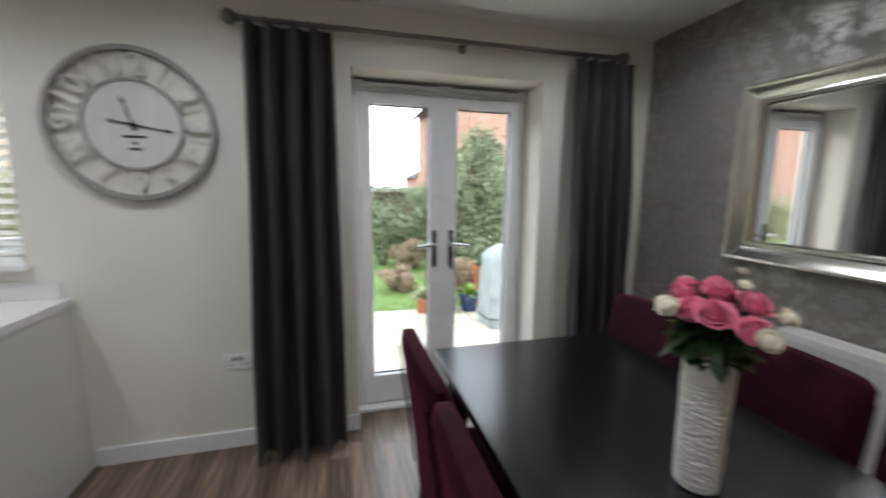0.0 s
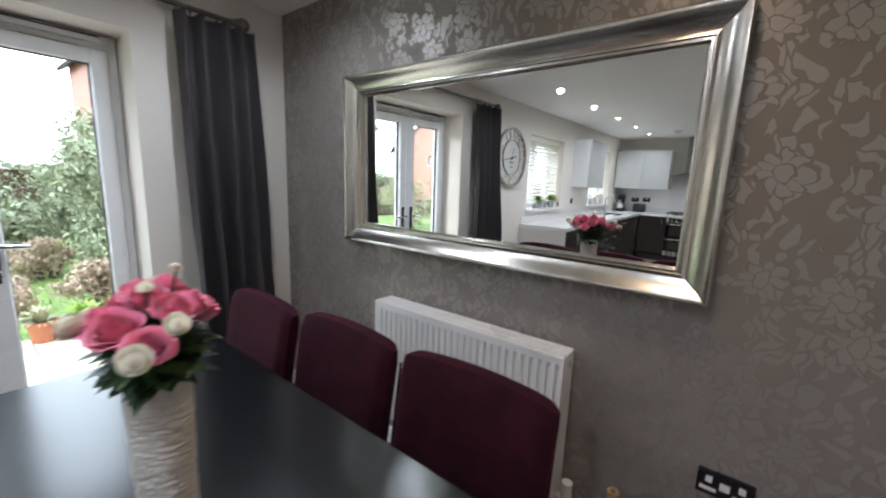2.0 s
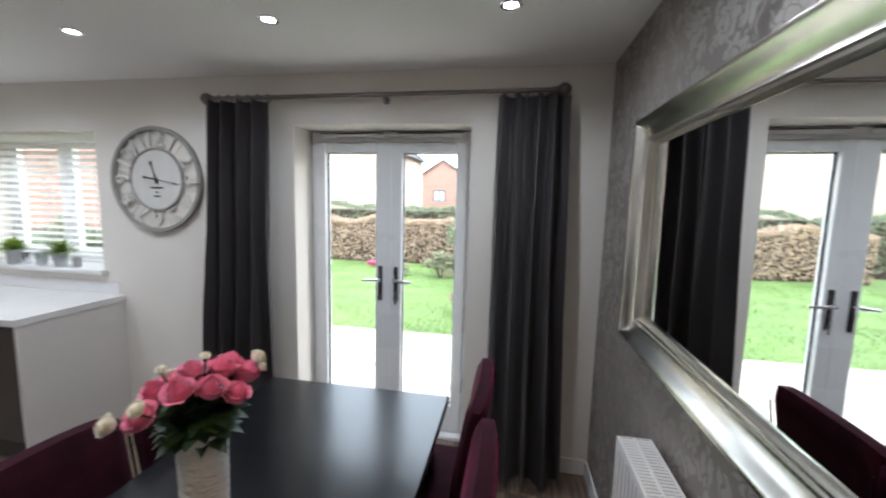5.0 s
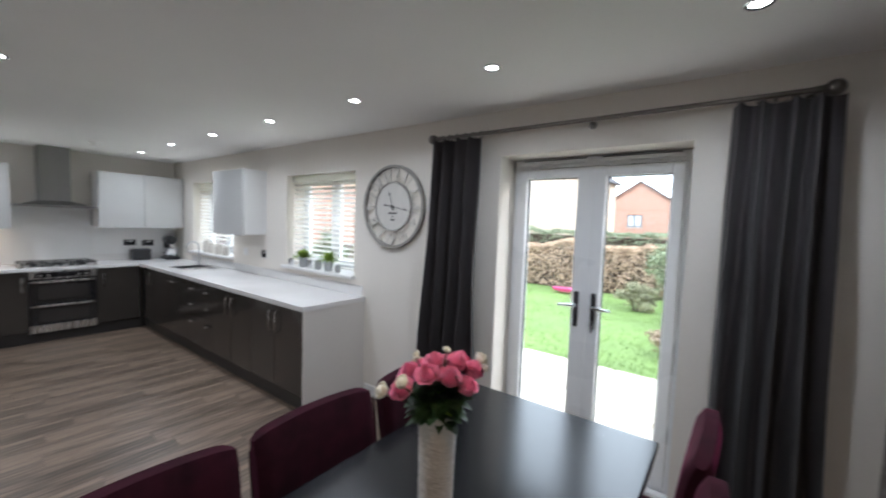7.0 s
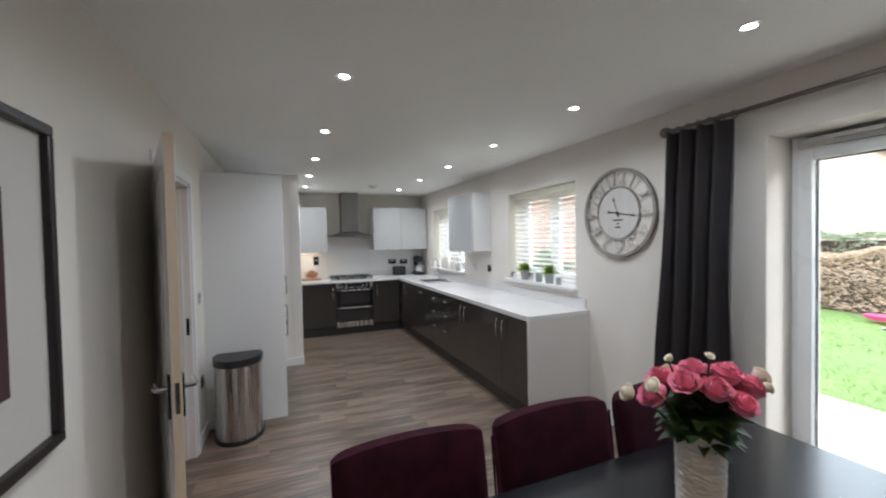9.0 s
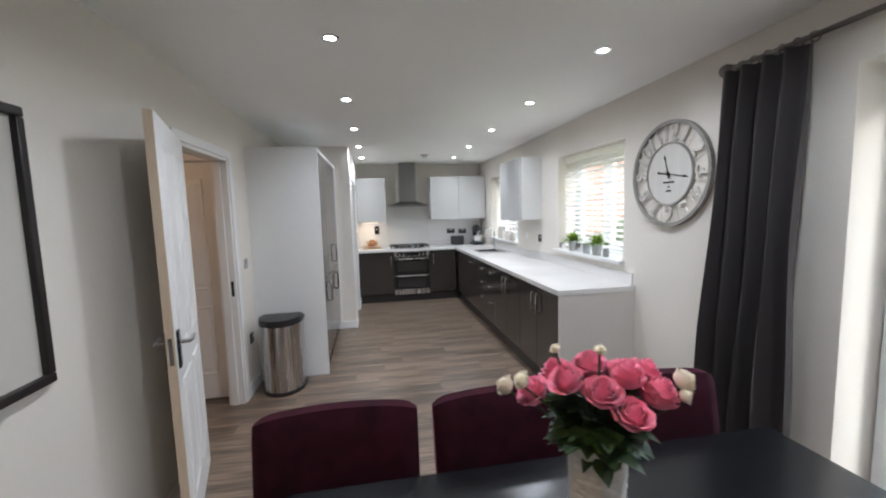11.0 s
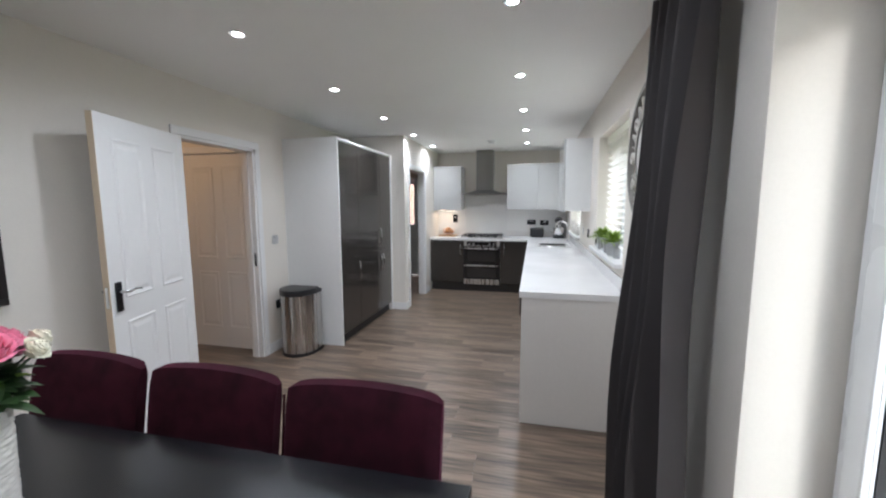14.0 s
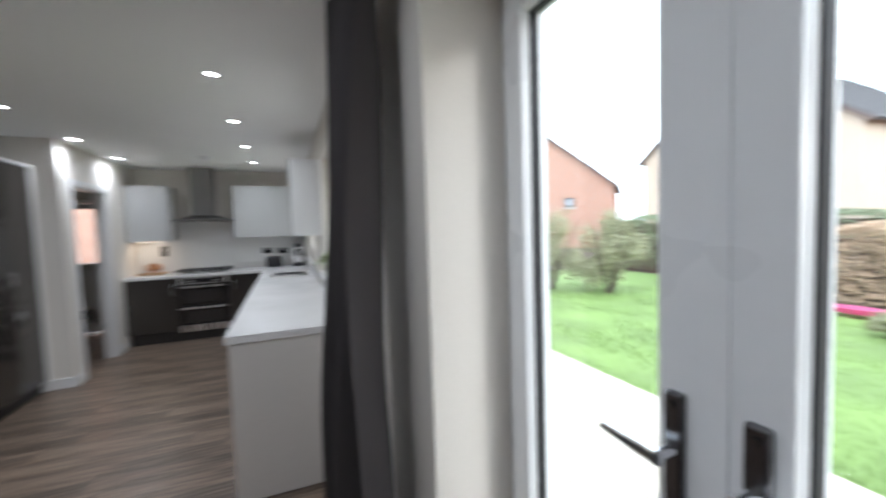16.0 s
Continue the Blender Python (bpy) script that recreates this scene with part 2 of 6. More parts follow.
# the slats let daylight through
nt = BLIND.node_tree
tl, mxs = nt.nodes.new("ShaderNodeBsdfTranslucent"), nt.nodes.new("ShaderNodeMixShader")
tl.inputs[0].default_value, mxs.inputs[0].default_value = (0.92, 0.91, 0.88, 1), 0.7
nt.links.new(nt.nodes["Principled BSDF"].outputs[0], mxs.inputs[1]), nt.links.new(tl.outputs[0], mxs.inputs[2])
nt.links.new(mxs.outputs[0], nt.nodes["Material Output"].inputs[0])
CLEAR = glass("clear_glass")
PANE = glass("window_pane", (0.96, 0.98, 0.975))
RUBBER = mat("black_gasket", (0.02, 0.02, 0.022), 0.7, vary=0.05, bump=0.0)
SPLASH = mat("white_splashback", (0.78, 0.78, 0.77), 0.08, vary=0.01, fine=10, bump=0.0, coat=0.5, rvary=0.02)
STOUT = mat("terracotta", (0.36, 0.13, 0.06), 0.8, vary=0.2, fine=40, bump=0.15)
BREAD = mat("bread_crust", (0.35, 0.17, 0.07), 0.8, vary=0.4, fine=40, coarse=15, bump=0.2)


def floor_mat():
    m = mat("oak_vinyl_plank", (0.158, 0.115, 0.084), 0.33, vary=0.55, fine=4.5, coarse=1.1, bump=0.08, piece=0.16, stretch=(11, 0.75, 1), rvary=0.08, span=(0.78, 1.22))
    return m


FLOORMAT = floor_mat()


def wallpaper_mat():
    """Taupe paper with a raised silver pattern of flowers and leaves."""
    m = bpy.data.materials.new("damask_wallpaper")
    m.use_nodes = True
    nt = m.node_tree
    N, L = nt.nodes.new, nt.links.new
    b = nt.nodes["Principled BSDF"]
    tc = N("ShaderNodeTexCoord")
    sep = N("ShaderNodeSeparateXYZ")
    L(tc.outputs["Object"], sep.inputs[0])
    com = N("ShaderNodeCombineXYZ")
    L(sep.outputs[1], com.inputs[0]), L(sep.outputs[2], com.inputs[1])

    def mth(op, a, c=None, d=None):
        n = N("ShaderNodeMath")
        n.operation = op
        for i, v in enumerate((a, c, d)):
            if v is None:
                continue
            if isinstance(v, (int, float)):
                n.inputs[i].default_value = v
            else:
                L(v, n.inputs[i])
        return n.outputs[0]

    def warped(scale, amount):
        warp = N("ShaderNodeTexNoise")
        warp.inputs["Scale"].default_value, warp.inputs["Detail"].default_value = scale, 2
        L(com.outputs[0], warp.inputs["Vector"])
        vm = N("ShaderNodeVectorMath")
        vm.operation = "MULTIPLY_ADD"
        vm.inputs[1].default_value, vm.inputs[2].default_value = (amount, amount, 0), (-amount / 2, -amount / 2, 0)
        L(warp.outputs[1], vm.inputs[0])
        va = N("ShaderNodeVectorMath")
        L(com.outputs[0], va.inputs[0]), L(vm.outputs[0], va.inputs[1])
        return va.outputs[0]

    # flower heads: a ring of petals round a button, outlined
    pos = warped(15, 0.075)
    vor = N("ShaderNodeTexVoronoi")
    vor.voronoi_dimensions = "2D"
    vor.inputs["Scale"].default_value, vor.inputs["Randomness"].default_value = 4.3, 0.65
    L(pos, vor.inputs["Vector"])
    dv = N("ShaderNodeVectorMath")
    dv.operation = "SUBTRACT"
    L(pos, dv.inputs[0]), L(vor.outputs["Position"], dv.inputs[1])
    s2 = N("ShaderNodeSeparateXYZ")
    L(dv.outputs[0], s2.inputs[0])
    ang = mth("ARCTAN2", s2.outputs[1], s2.outputs[0])
    ln = N("ShaderNodeVectorMath")
    ln.operation = "LENGTH"
    L(dv.outputs[0], ln.inputs[0])
    r = ln.outputs["Value"]
    petal = mth("MULTIPLY_ADD", mth("ABSOLUTE", mth("SINE", mth("MULTIPLY", ang, 4.5))), 0.024, 0.040)
    flower = mth("LESS_THAN", r, petal)

    def line(value, centre, half):
        return mth("LESS_THAN", mth("ABSOLUTE", mth("SUBTRACT", value, centre)), half)

    veins = mth("MULTIPLY", line(mth("ABSOLUTE", mth("SINE", mth("MULTIPLY", ang, 4.5))), 0.0, 0.12), mth("GREATER_THAN", r, 0.027))
    lines = mth("MAXIMUM", mth("MAXIMUM", line(r, 0.024, 0.0020), line(r, petal, 0.0024)), mth("MULTIPLY", veins, flower))
    # leaves between them: long bent cells, some left out
    lpos = warped(9, 0.16)
    ms = N("ShaderNodeMapping")
    ms.inputs["Rotation"].default_value, ms.inputs["Scale"].default_value = (0, 0, 0.7), (1.0, 0.52, 1)
    L(lpos, ms.inputs[0])
    cells, rim = N("ShaderNodeTexVoronoi"), N("ShaderNodeTexVoronoi")
    for v in (cells, rim):
        v.voronoi_dimensions = "2D"
        v.inputs["Scale"].default_value = 34
        L(ms.outputs[0], v.inputs["Vector"])
    rim.feature = "DISTANCE_TO_EDGE"
    sc = N("ShaderNodeSeparateColor")
    L(cells.outputs["Color"], sc.inputs[0])
    kept = mth("GREATER_THAN", sc.outputs[0], 0.42)
    leaf = mth("MULTIPLY", mth("GREATER_THAN", rim.outputs[0], 0.10), kept)
    ledge = mth("MULTIPLY", line(rim.outputs[0], 0.10, 0.018), kept)
    gap = mth("GREATER_THAN", r, mth("ADD", petal, 0.007))
    lines = mth("MAXIMUM", lines, mth("MULTIPLY", ledge, gap))
    mask = mth("MULTIPLY", mth("MAXIMUM", flower, mth("MULTIPLY", leaf, gap)), mth("SUBTRACT", 1.0, lines))
    mx = N("ShaderNodeMix")
    mx.data_type = "RGBA"
    mx.inputs[6].default_value, mx.inputs[7].default_value = (0.235, 0.207, 0.186, 1), (0.37, 0.342, 0.318, 1)
    L(mask, mx.inputs[0])
    mo = N("ShaderNodeMix")
    mo.data_type = "RGBA"
    mo.inputs[7].default_value = (0.205, 0.178, 0.158, 1)
    L(lines, mo.inputs[0]), L(mx.outputs[2], mo.inputs[6]), L(mo.outputs[2], b.inputs["Base Color"])
    mr = N("ShaderNodeMapRange")
    mr.inputs["To Min"].default_value, mr.inputs["To Max"].default_value = 0.6, 0.43
    L(mask, mr.inputs[0]), L(mr.outputs[0], b.inputs["Roughness"])
    L(mth("MULTIPLY", mask, 0.55), b.inputs["Metallic"])
    bp = N("ShaderNodeBump")
    bp.inputs["Strength"].default_value, bp.inputs["Distance"].default_value = 0.8, 0.002
    fine = N("ShaderNodeTexNoise")
    fine.inputs["Scale"].default_value = 300
    L(com.outputs[0], fine.inputs["Vector"])
    L(mth("MULTIPLY_ADD", fine.outputs[0], 0.25, mask), bp.inputs["Height"]), L(bp.outputs[0], b.inputs["Normal"])
    return m


WALLPAPER = wallpaper_mat()

# ---- the plan ----
XW, XE, YS, YN, H = -5.06, 2.68, -0.66, 2.44, 2.40
YO = 2.76
FD = (0.78, 1.912, 2.09)
W1 = (-1.875, -0.735, 1.085, 2.07)
W2 = (-4.38, -3.12, 1.065, 2.07)
DR = (-1.195, -0.41, 1.985)
YU = 0.145
UD = (-4.10, -3.32, 1.985)


def wall_run(bm, axis, a0, a1, b0, b1, z0, z1, holes):
    """A wall along an axis from a0 to a1, of thickness b0 to b1, with openings (from, to, sill, head)."""
    def put(p, q, lo, hi):
        if q - p > 1e-4 and hi - lo > 1e-4:
            box(bm, *((p, q, b0, b1) if axis == "x" else (b0, b1, p, q)), lo, hi)
    last = a0
    for p, q, lo, hi in sorted(holes):
        put(last, p, z0, z1), put(p, q, z0, lo), put(p, q, hi, z1)
        last = q
    put(last, a1, z0, z1)


bm = bmnew()
wall_run(bm, "x", XW - 0.2, XE + 0.2, YN, YO, -0.2, H, [(FD[0], FD[1], -0.02, FD[2]), (*W1[:2], *W1[2:]), (*W2[:2], *W2[2:])])
solid("wall_north", bm, PAINT, "off-white painted plaster wall with garden doors and windows", "wall", kind="structure", smooth=False)
bm = bmnew()
box(bm, XE, XE + 0.2, YS - 0.2, YN - 0.001, -0.2, H)
solid("wall_east", bm, WALLPAPER, "taupe wall papered with a raised silver floral pattern", "wall", kind="structure", smooth=False)
bm = bmnew()
wall_run(bm, "x", -3.12, XE - 0.001, YS - 0.12, YS, -0.2, H, [(DR[0], DR[1], -0.03, DR[2])])
solid("wall_south", bm, PAINT, "off-white painted plaster wall with a doorway", "wall", kind="structure", smooth=False)
bm = bmnew()
wall_run(bm, "y", YU - 0.10, YN - 0.001, XW - 0.2, XW, -0.2, H, [])
solid("wall_west", bm, PAINT, "off-white painted kitchen wall", "wall", kind="structure", smooth=False)
bm = bmnew()
wall_run(bm, "x", XW + 0.001, -3.12, YU - 0.10, YU, 0.0, H, [(UD[0], UD[1], -0.03, UD[2])])
box(bm, -3.22, -3.12, YS + 0.001, YU - 0.101, 0, H)
solid("wall_utility", bm, PAINT, "off-white painted wall with the utility doorway", "wall", kind="structure", smooth=False)
bm = bmnew()
box(bm, -5.85, XE + 0.2, -2.8, YO, H, H + 0.2)
solid("ceiling", bm, CEIL, "plain white painted ceiling", "ceiling", kind="structure", smooth=False)
# utility room and hall shells
UW = (-1.16, -0.38, 2.02)
bm = bmnew()
wall_run(bm, "y", -2.6, YU - 0.101, -5.85, -5.60, -0.2, H, [(UW[0], UW[1], -0.03, UW[2])])
box(bm, -5.599, -3.12, -2.6, -2.35, -0.2, H), box(bm, -3.22, -3.12, -2.349, YS - 0.121, -0.2, H)
box(bm, -5.85, XW - 0.001, YU - 0.10, YU + 0.10, -0.2, H)
solid("wall_utility_back", bm, PAINT, "off-white utility room wall with a back door", "wall", kind="structure", smooth=False)
bm = bmnew()
HD = (-1.60, -0.79, 1.985)
wall_run(bm, "y", -2.6, YS - 0.121, -1.42, -1.31, -0.2, H, [(HD[0], HD[1], -0.03, HD[2])])
box(bm, -1.42, 1.2, -2.75, -2.601, -0.2, H), box(bm, 1.2, 1.3, -2.75, YS - 0.121, -0.2, H)
box(bm, -2.0, -1.9, -2.6, YS - 0.121, -0.2, H)
solid("wall_hall", bm, PAINT, "cream painted hall wall", "wall", kind="structure", smooth=False)

# baseboards
bm = bmnew()
BH, BT = 0.10, 0.016
for x0, x1 in ((-0.55, FD[0] - 0.0),):
    rbox(bm, x0, x1, YN - BT, YN - 0.001, 0, BH, 0.004)
rbox(bm, FD[1], XE - BT, YN - BT, YN - 0.001, 0, BH, 0.004)
rbox(bm, XE - BT, XE - 0.001, YS + BT, YN - BT, 0, BH, 0.004)
rbox(bm, DR[1] + 0.07, XE - BT, YS + 0.001, YS + BT, 0, BH, 0.004)
rbox(bm, -1.60, DR[0] - 0.07, YS + 0.001, YS + BT, 0, BH, 0.004)
rbox(bm, UD[1] + 0.06, -3.12, YU + 0.001, YU + BT, 0, BH, 0.004)
rbox(bm, -3.119, -3.12 + BT, -0.04, YU + BT, 0, BH, 0.004)
rbox(bm, -4.36, UD[0] - 0.06, YU + 0.001, YU + BT, 0, BH, 0.004)
rbox(bm, -1.309, -1.295, -2.5, HD[0] - 0.07, 0, BH, 0.004)
solid("baseboard", bm, GLOSSWHITE, "white painted skirting board along the walls", "skirting board", kind="structure")

# ---- floor base ----
bm = bmnew()
box(bm, -5.84, XE + 0.15, -2.75, YN + 0.001, -0.12, -0.004)
box(bm, FD[0] + 0.001, FD[1] - 0.001, YN + 0.001, 2.68, -0.12, -0.004)
FLOOR = solid("floor", bm, mat("floor_joint", (0.06, 0.05, 0.04), 0.8), "grey-brown wood plank floor", "floor", kind="structure", smooth=False)


# ---- garden doors ----
def frame_ring(bm, x0, x1, z0, z1, y0, y1, wl, wr=None, wb=None, wt=None, r=0.004):
    wr, wb, wt = wl if wr is None else wr, wl if wb is None else wb, wl if wt is None else wt
    rbox(bm, x0, x0 + wl, y0, y1, z0, z1, r), rbox(bm, x1 - wr, x1, y0, y1, z0, z1, r)
    rbox(bm, x0 + wl - 0.002, x1 - wr + 0.002, y0 + 0.001, y1 - 0.001, z1 - wt, z1 - 0.0005, r)
    if wb > 0:
        rbox(bm, x0 + wl - 0.002, x1 - wr + 0.002, y0 + 0.001, y1 - 0.001, z0 + 0.0005, z0 + wb, r)
    return bm


door_1 = thing("door_1", at(1.345, 2.70, 0), "white plastic double glazed garden doors, closed", "door", kind="structure")
bm = bmnew()
frame_ring(bm, 0.786, 1.908, 0.002, 2.086, 2.665, 2.745, 0.036, wb=0.03, wt=0.066)
part("door_frame", bm, UPVC, door_1)
for vx0, vx1 in ((0.845, 1.315), (1.385, 1.855)):
    bm = bmnew()
    rbox(bm, vx0, vx1, 2.640, 2.664, 2.044, 2.070, 0.006)
    vent = part("trickle_vent", bm, UPVC, door_1)
    bm = bmnew()
    rbox(bm, vx0 + 0.015, vx1 - 0.015, 2.646, 2.6645, 2.0715, 2.0765, 0.001, 1)
    part("vent_slot", bm, RUBBER, vent, "dark slot of the vent")
for sx, (gx0, gx1) in ((-1, (0.889, 1.251)), (1, (1.435, 1.801))):
    a0, a1 = (0.824, 1.340) if sx < 0 else (1.347, 1.870)
    bm = bmnew()
    frame_ring(bm, a0, a1, 0.035, 2.017, 2.650, 2.715, gx0 - a0, a1 - gx1, 0.19, 0.066, 0.008)
    # bead around the glass
    frame_ring(bm, gx0 - 0.014, gx1 + 0.014, 0.211, 1.965, 2.665, 2.722, 0.016, r=0.003)
    leaf = part("door_leaf", bm, UPVC, door_1)
    bm = bmnew()
    frame_ring(bm, gx0, gx1, 0.226, 1.95, 2.675, 2.70, 0.006, r=0.001)
    part("gasket", bm, RUBBER, leaf, "black rubber gasket")
    bm = bmnew()
    box(bm, gx0 - 0.004, gx1 + 0.004, 2.685, 2.693, 0.220, 1.954)
    pane = part("pane", bm, PANE, leaf, "clear double glazing", smooth=False)
    pane.visible_shadow = False
    hx = 1.287 if sx < 0 else 1.399
    bm = bmnew()
    rbox(bm, hx - 0.016, hx + 0.016, 2.638, 2.652, 0.945, 1.185, 0.006, 3)
    cyl(bm, 0.006, 0, 0.004, pose(hx, 2.638, 1.165, 90), 10), cyl(bm, 0.006, 0, 0.004, pose(hx, 2.638, 0.965, 90), 10)
    cyl(bm, 0.009, 0, 0.008, pose(hx, 2.638, 1.0, 90), 14)
    plate = part("handle_plate", bm, DARKCHROME, leaf, "dark chrome handle plate with keyhole")
    bm = bmnew()
    tube(bm, [(hx, 2.640, 1.095), (hx, 2.600, 1.095)], 0.010, 12)
    tube(bm, [(hx + sx * v, 2.600 + 0.006 * k, 1.095 - 0.004 * k) for k, v in enumerate((-0.008, 0.03, 0.07, 0.115))], [0.012, 0.012, 0.010, 0.008], 12)
    part("lever", bm, CHROME, leaf, "chrome lever handle")
bm = bmnew()
rbox(bm, 1.326, 1.362, 2.646, 2.652, 0.036, 2.016, 0.002)
part("meeting_strip", bm, UPVC, door_1)
bm = bmnew()
tube(bm, [(1.399 + 0.012 * math.sin(a), 2.628, 0.985 - 0.014 + 0.012 * math.cos(a)) for a in [k * 0.7 for k in range(9)]], 0.0015, 6, True)
rbox(bm, 1.393, 1.405, 2.612, 2.632, 0.995, 1.005, 0.002), rbox(bm, 1.392, 1.410, 2.626, 2.630, 0.925, 0.962, 0.002)
solid("key_ring", bm, CHROME, "keys hanging in the garden door lock", "keys")
bm = bmnew()
rbox(bm, FD[0] + 0.005, FD[1] - 0.005, 2.60, 2.664, -0.003, 0.022, 0.006), rbox(bm, FD[0] - 0.05, FD[1] + 0.05, 2.745, 2.84, -0.10, -0.02, 0.006)
solid("door_sill", bm, UPVC, "white door threshold and outer sill", "sill", kind="structure")


# ---- windows ----
def window(name, w, y0, y1, mullion, label, out=1):
    x0, x1, z0, z1 = w
    t = thing(name, at((x0 + x1) / 2, (y0 + y1) / 2, z0), label, "window", kind="structure")
    bm = bmnew()
    frame_ring(bm, x0 + 0.004, x1 - 0.004, z0 + 0.004, z1 - 0.004, y0, y1, 0.05)
    for mx in mullion:
        rbox(bm, mx - 0.032, mx + 0.032, y0 + 0.002, y1 - 0.002, z0 + 0.052, z1 - 0.052, 0.005)
    part("window_frame", bm, UPVC, t)
    edges = [x0 + 0.054, *[v for mx in mullion for v in (mx - 0.032, mx + 0.032)], x1 - 0.054]
    for a, b in zip(edges[::2], edges[1::2]):
        bm = bmnew()
        frame_ring(bm, a + 0.001, b - 0.001, z0 + 0.055, z1 - 0.055, y0 + 0.008, y1 - 0.008, 0.04)
        sash = part("sash", bm, UPVC, t)
        bm = bmnew()
        ym = (y0 + y1) / 2
        box(bm, a + 0.036, b - 0.036, ym - 0.004, ym + 0.004, z0 + 0.09, z1 - 0.09)
        p = part("pane", bm, PANE, sash, "clear glass pane", smooth=False)
        p.visible_shadow = False
    return t


window("window_1", W1, 2.655, 2.715, [-1.305], "white plastic kitchen window with two lights")
window("window_2", W2, 2.655, 2.715, [-3.75], "white plastic window over the kitchen sink")
for nm, w in (("window_sill", W1), ("window_sill", W2)):
    bm = bmnew()
    rbox(bm, w[0] - 0.03, w[1] + 0.03, YN - 0.055, YN - 0.001, w[2] - 0.03, w[2] + 0.002, 0.008, 3)
    rbox(bm, w[0] + 0.002, w[1] - 0.002, YN - 0.01, 2.654, w[2] - 0.02, w[2] + 0.002, 0.001)
    solid(nm, bm, GLOSSWHITE, "white painted window board", "window sill", kind="structure")


def blind(x0, x1, ztop, zbot, y):
    t = thing("venetian_blind", at((x0 + x1) / 2, y, ztop), "cream wooden venetian blind, lowered and open", "blind", "blinds at the windows")
    bm = bmnew()
    rbox(bm, x0, x1, y - 0.03, y + 0.03, ztop - 0.065, ztop, 0.004)
    part("valance", bm, BLIND, t)
    n = int((ztop - 0.08 - zbot) / 0.05)
    me = None
    for i in range(n):
        z = ztop - 0.095 - i * 0.05
        if me is None:
            bm = bmnew()
            rbox(bm, x0 + 0.006, x1 - 0.006, -0.024, 0.024, -0.0015, 0.0015, 0.001, 1)
            bmesh.ops.transform(bm, matrix=Matrix.Translation((-(x0 + x1) / 2, 0, 0)), verts=list(bm.verts))
            me = mesh_of("slat", bm, BLIND, False)
        ob = new("slat", me)
        ob.parent = t
        ob.matrix_local = pose(0, 0, z - ztop, -30, 0, 0)
    for x in (x0 + 0.12, (x0 + x1) / 2, x1 - 0.12):
        for dy in (-0.026, 0.026):
            bm = bmnew()
            box(bm, x - 0.001, x + 0.001, y + dy - 0.001, y + dy + 0.001, zbot, ztop - 0.06)
            part("ladder_cord", bm, BLIND, t, smooth=False)
    bm = bmnew()
    rbox(bm, x0 + 0.006, x1 - 0.006, y - 0.025, y + 0.025, zbot - 0.016, zbot, 0.003)
    part("bottom_rail", bm, BLIND, t)
    return t


blind(W1[0] + 0.01, W1[1] - 0.01, W1[3] - 0.003, W1[2] + 0.045, 2.535)
blind(W2[0] + 0.01, W2[1] - 0.01, W2[3] - 0.003, W2[2] + 0.13, 2.545)

# ---- curtain pole and curtains ----
pole = thing("curtain_pole", at(1.315, 2.385, 2.245), "pewter metal curtain pole with ball finials and rings", "curtain pole")
bm = bmnew()
tube(bm, [(0.25, 2.385, 2.245), (2.38, 2.385, 2.252)], 0.0125, 16)
part("rod", bm, POLE, pole)
for x, z in ((0.225, 2.245), (2.405, 2.252)):
    bm = bmnew()
    s = 1 if x > 1 else -1
    lathe(bm, [(0.0, -0.06), (0.015, -0.058), (0.017, -0.045), (0.014, -0.036), (0.022, -0.030), (0.014, -0.024)] + [(0.036 * math.sin(a), -0.036 * math.cos(a) + 0.008) for a in [0.45 + k * 0.22 for k in range(13)]] + [(0, 0.0445)], 20, pose(x, 2.385, z, 0, 90 * s, 0))
    part("finial", bm, POLE, pole)
for x in (0.235, 1.392, 2.36):
    bm = bmnew()
    cyl(bm, 0.022, 0, 0.008, pose(x + (0.05 if x < 1 else -0.02 if x > 2 else 0), 2.439, 2.225, 90), 18)
    xx = x + (0.05 if x < 1 else -0.02 if x > 2 else 0)
    tube(bm, [(xx, 2.435, 2.225), (xx, 2.40, 2.22), (xx, 2.385, 2.228)], 0.007, 10)
    part("bracket", bm, POLE, pole)


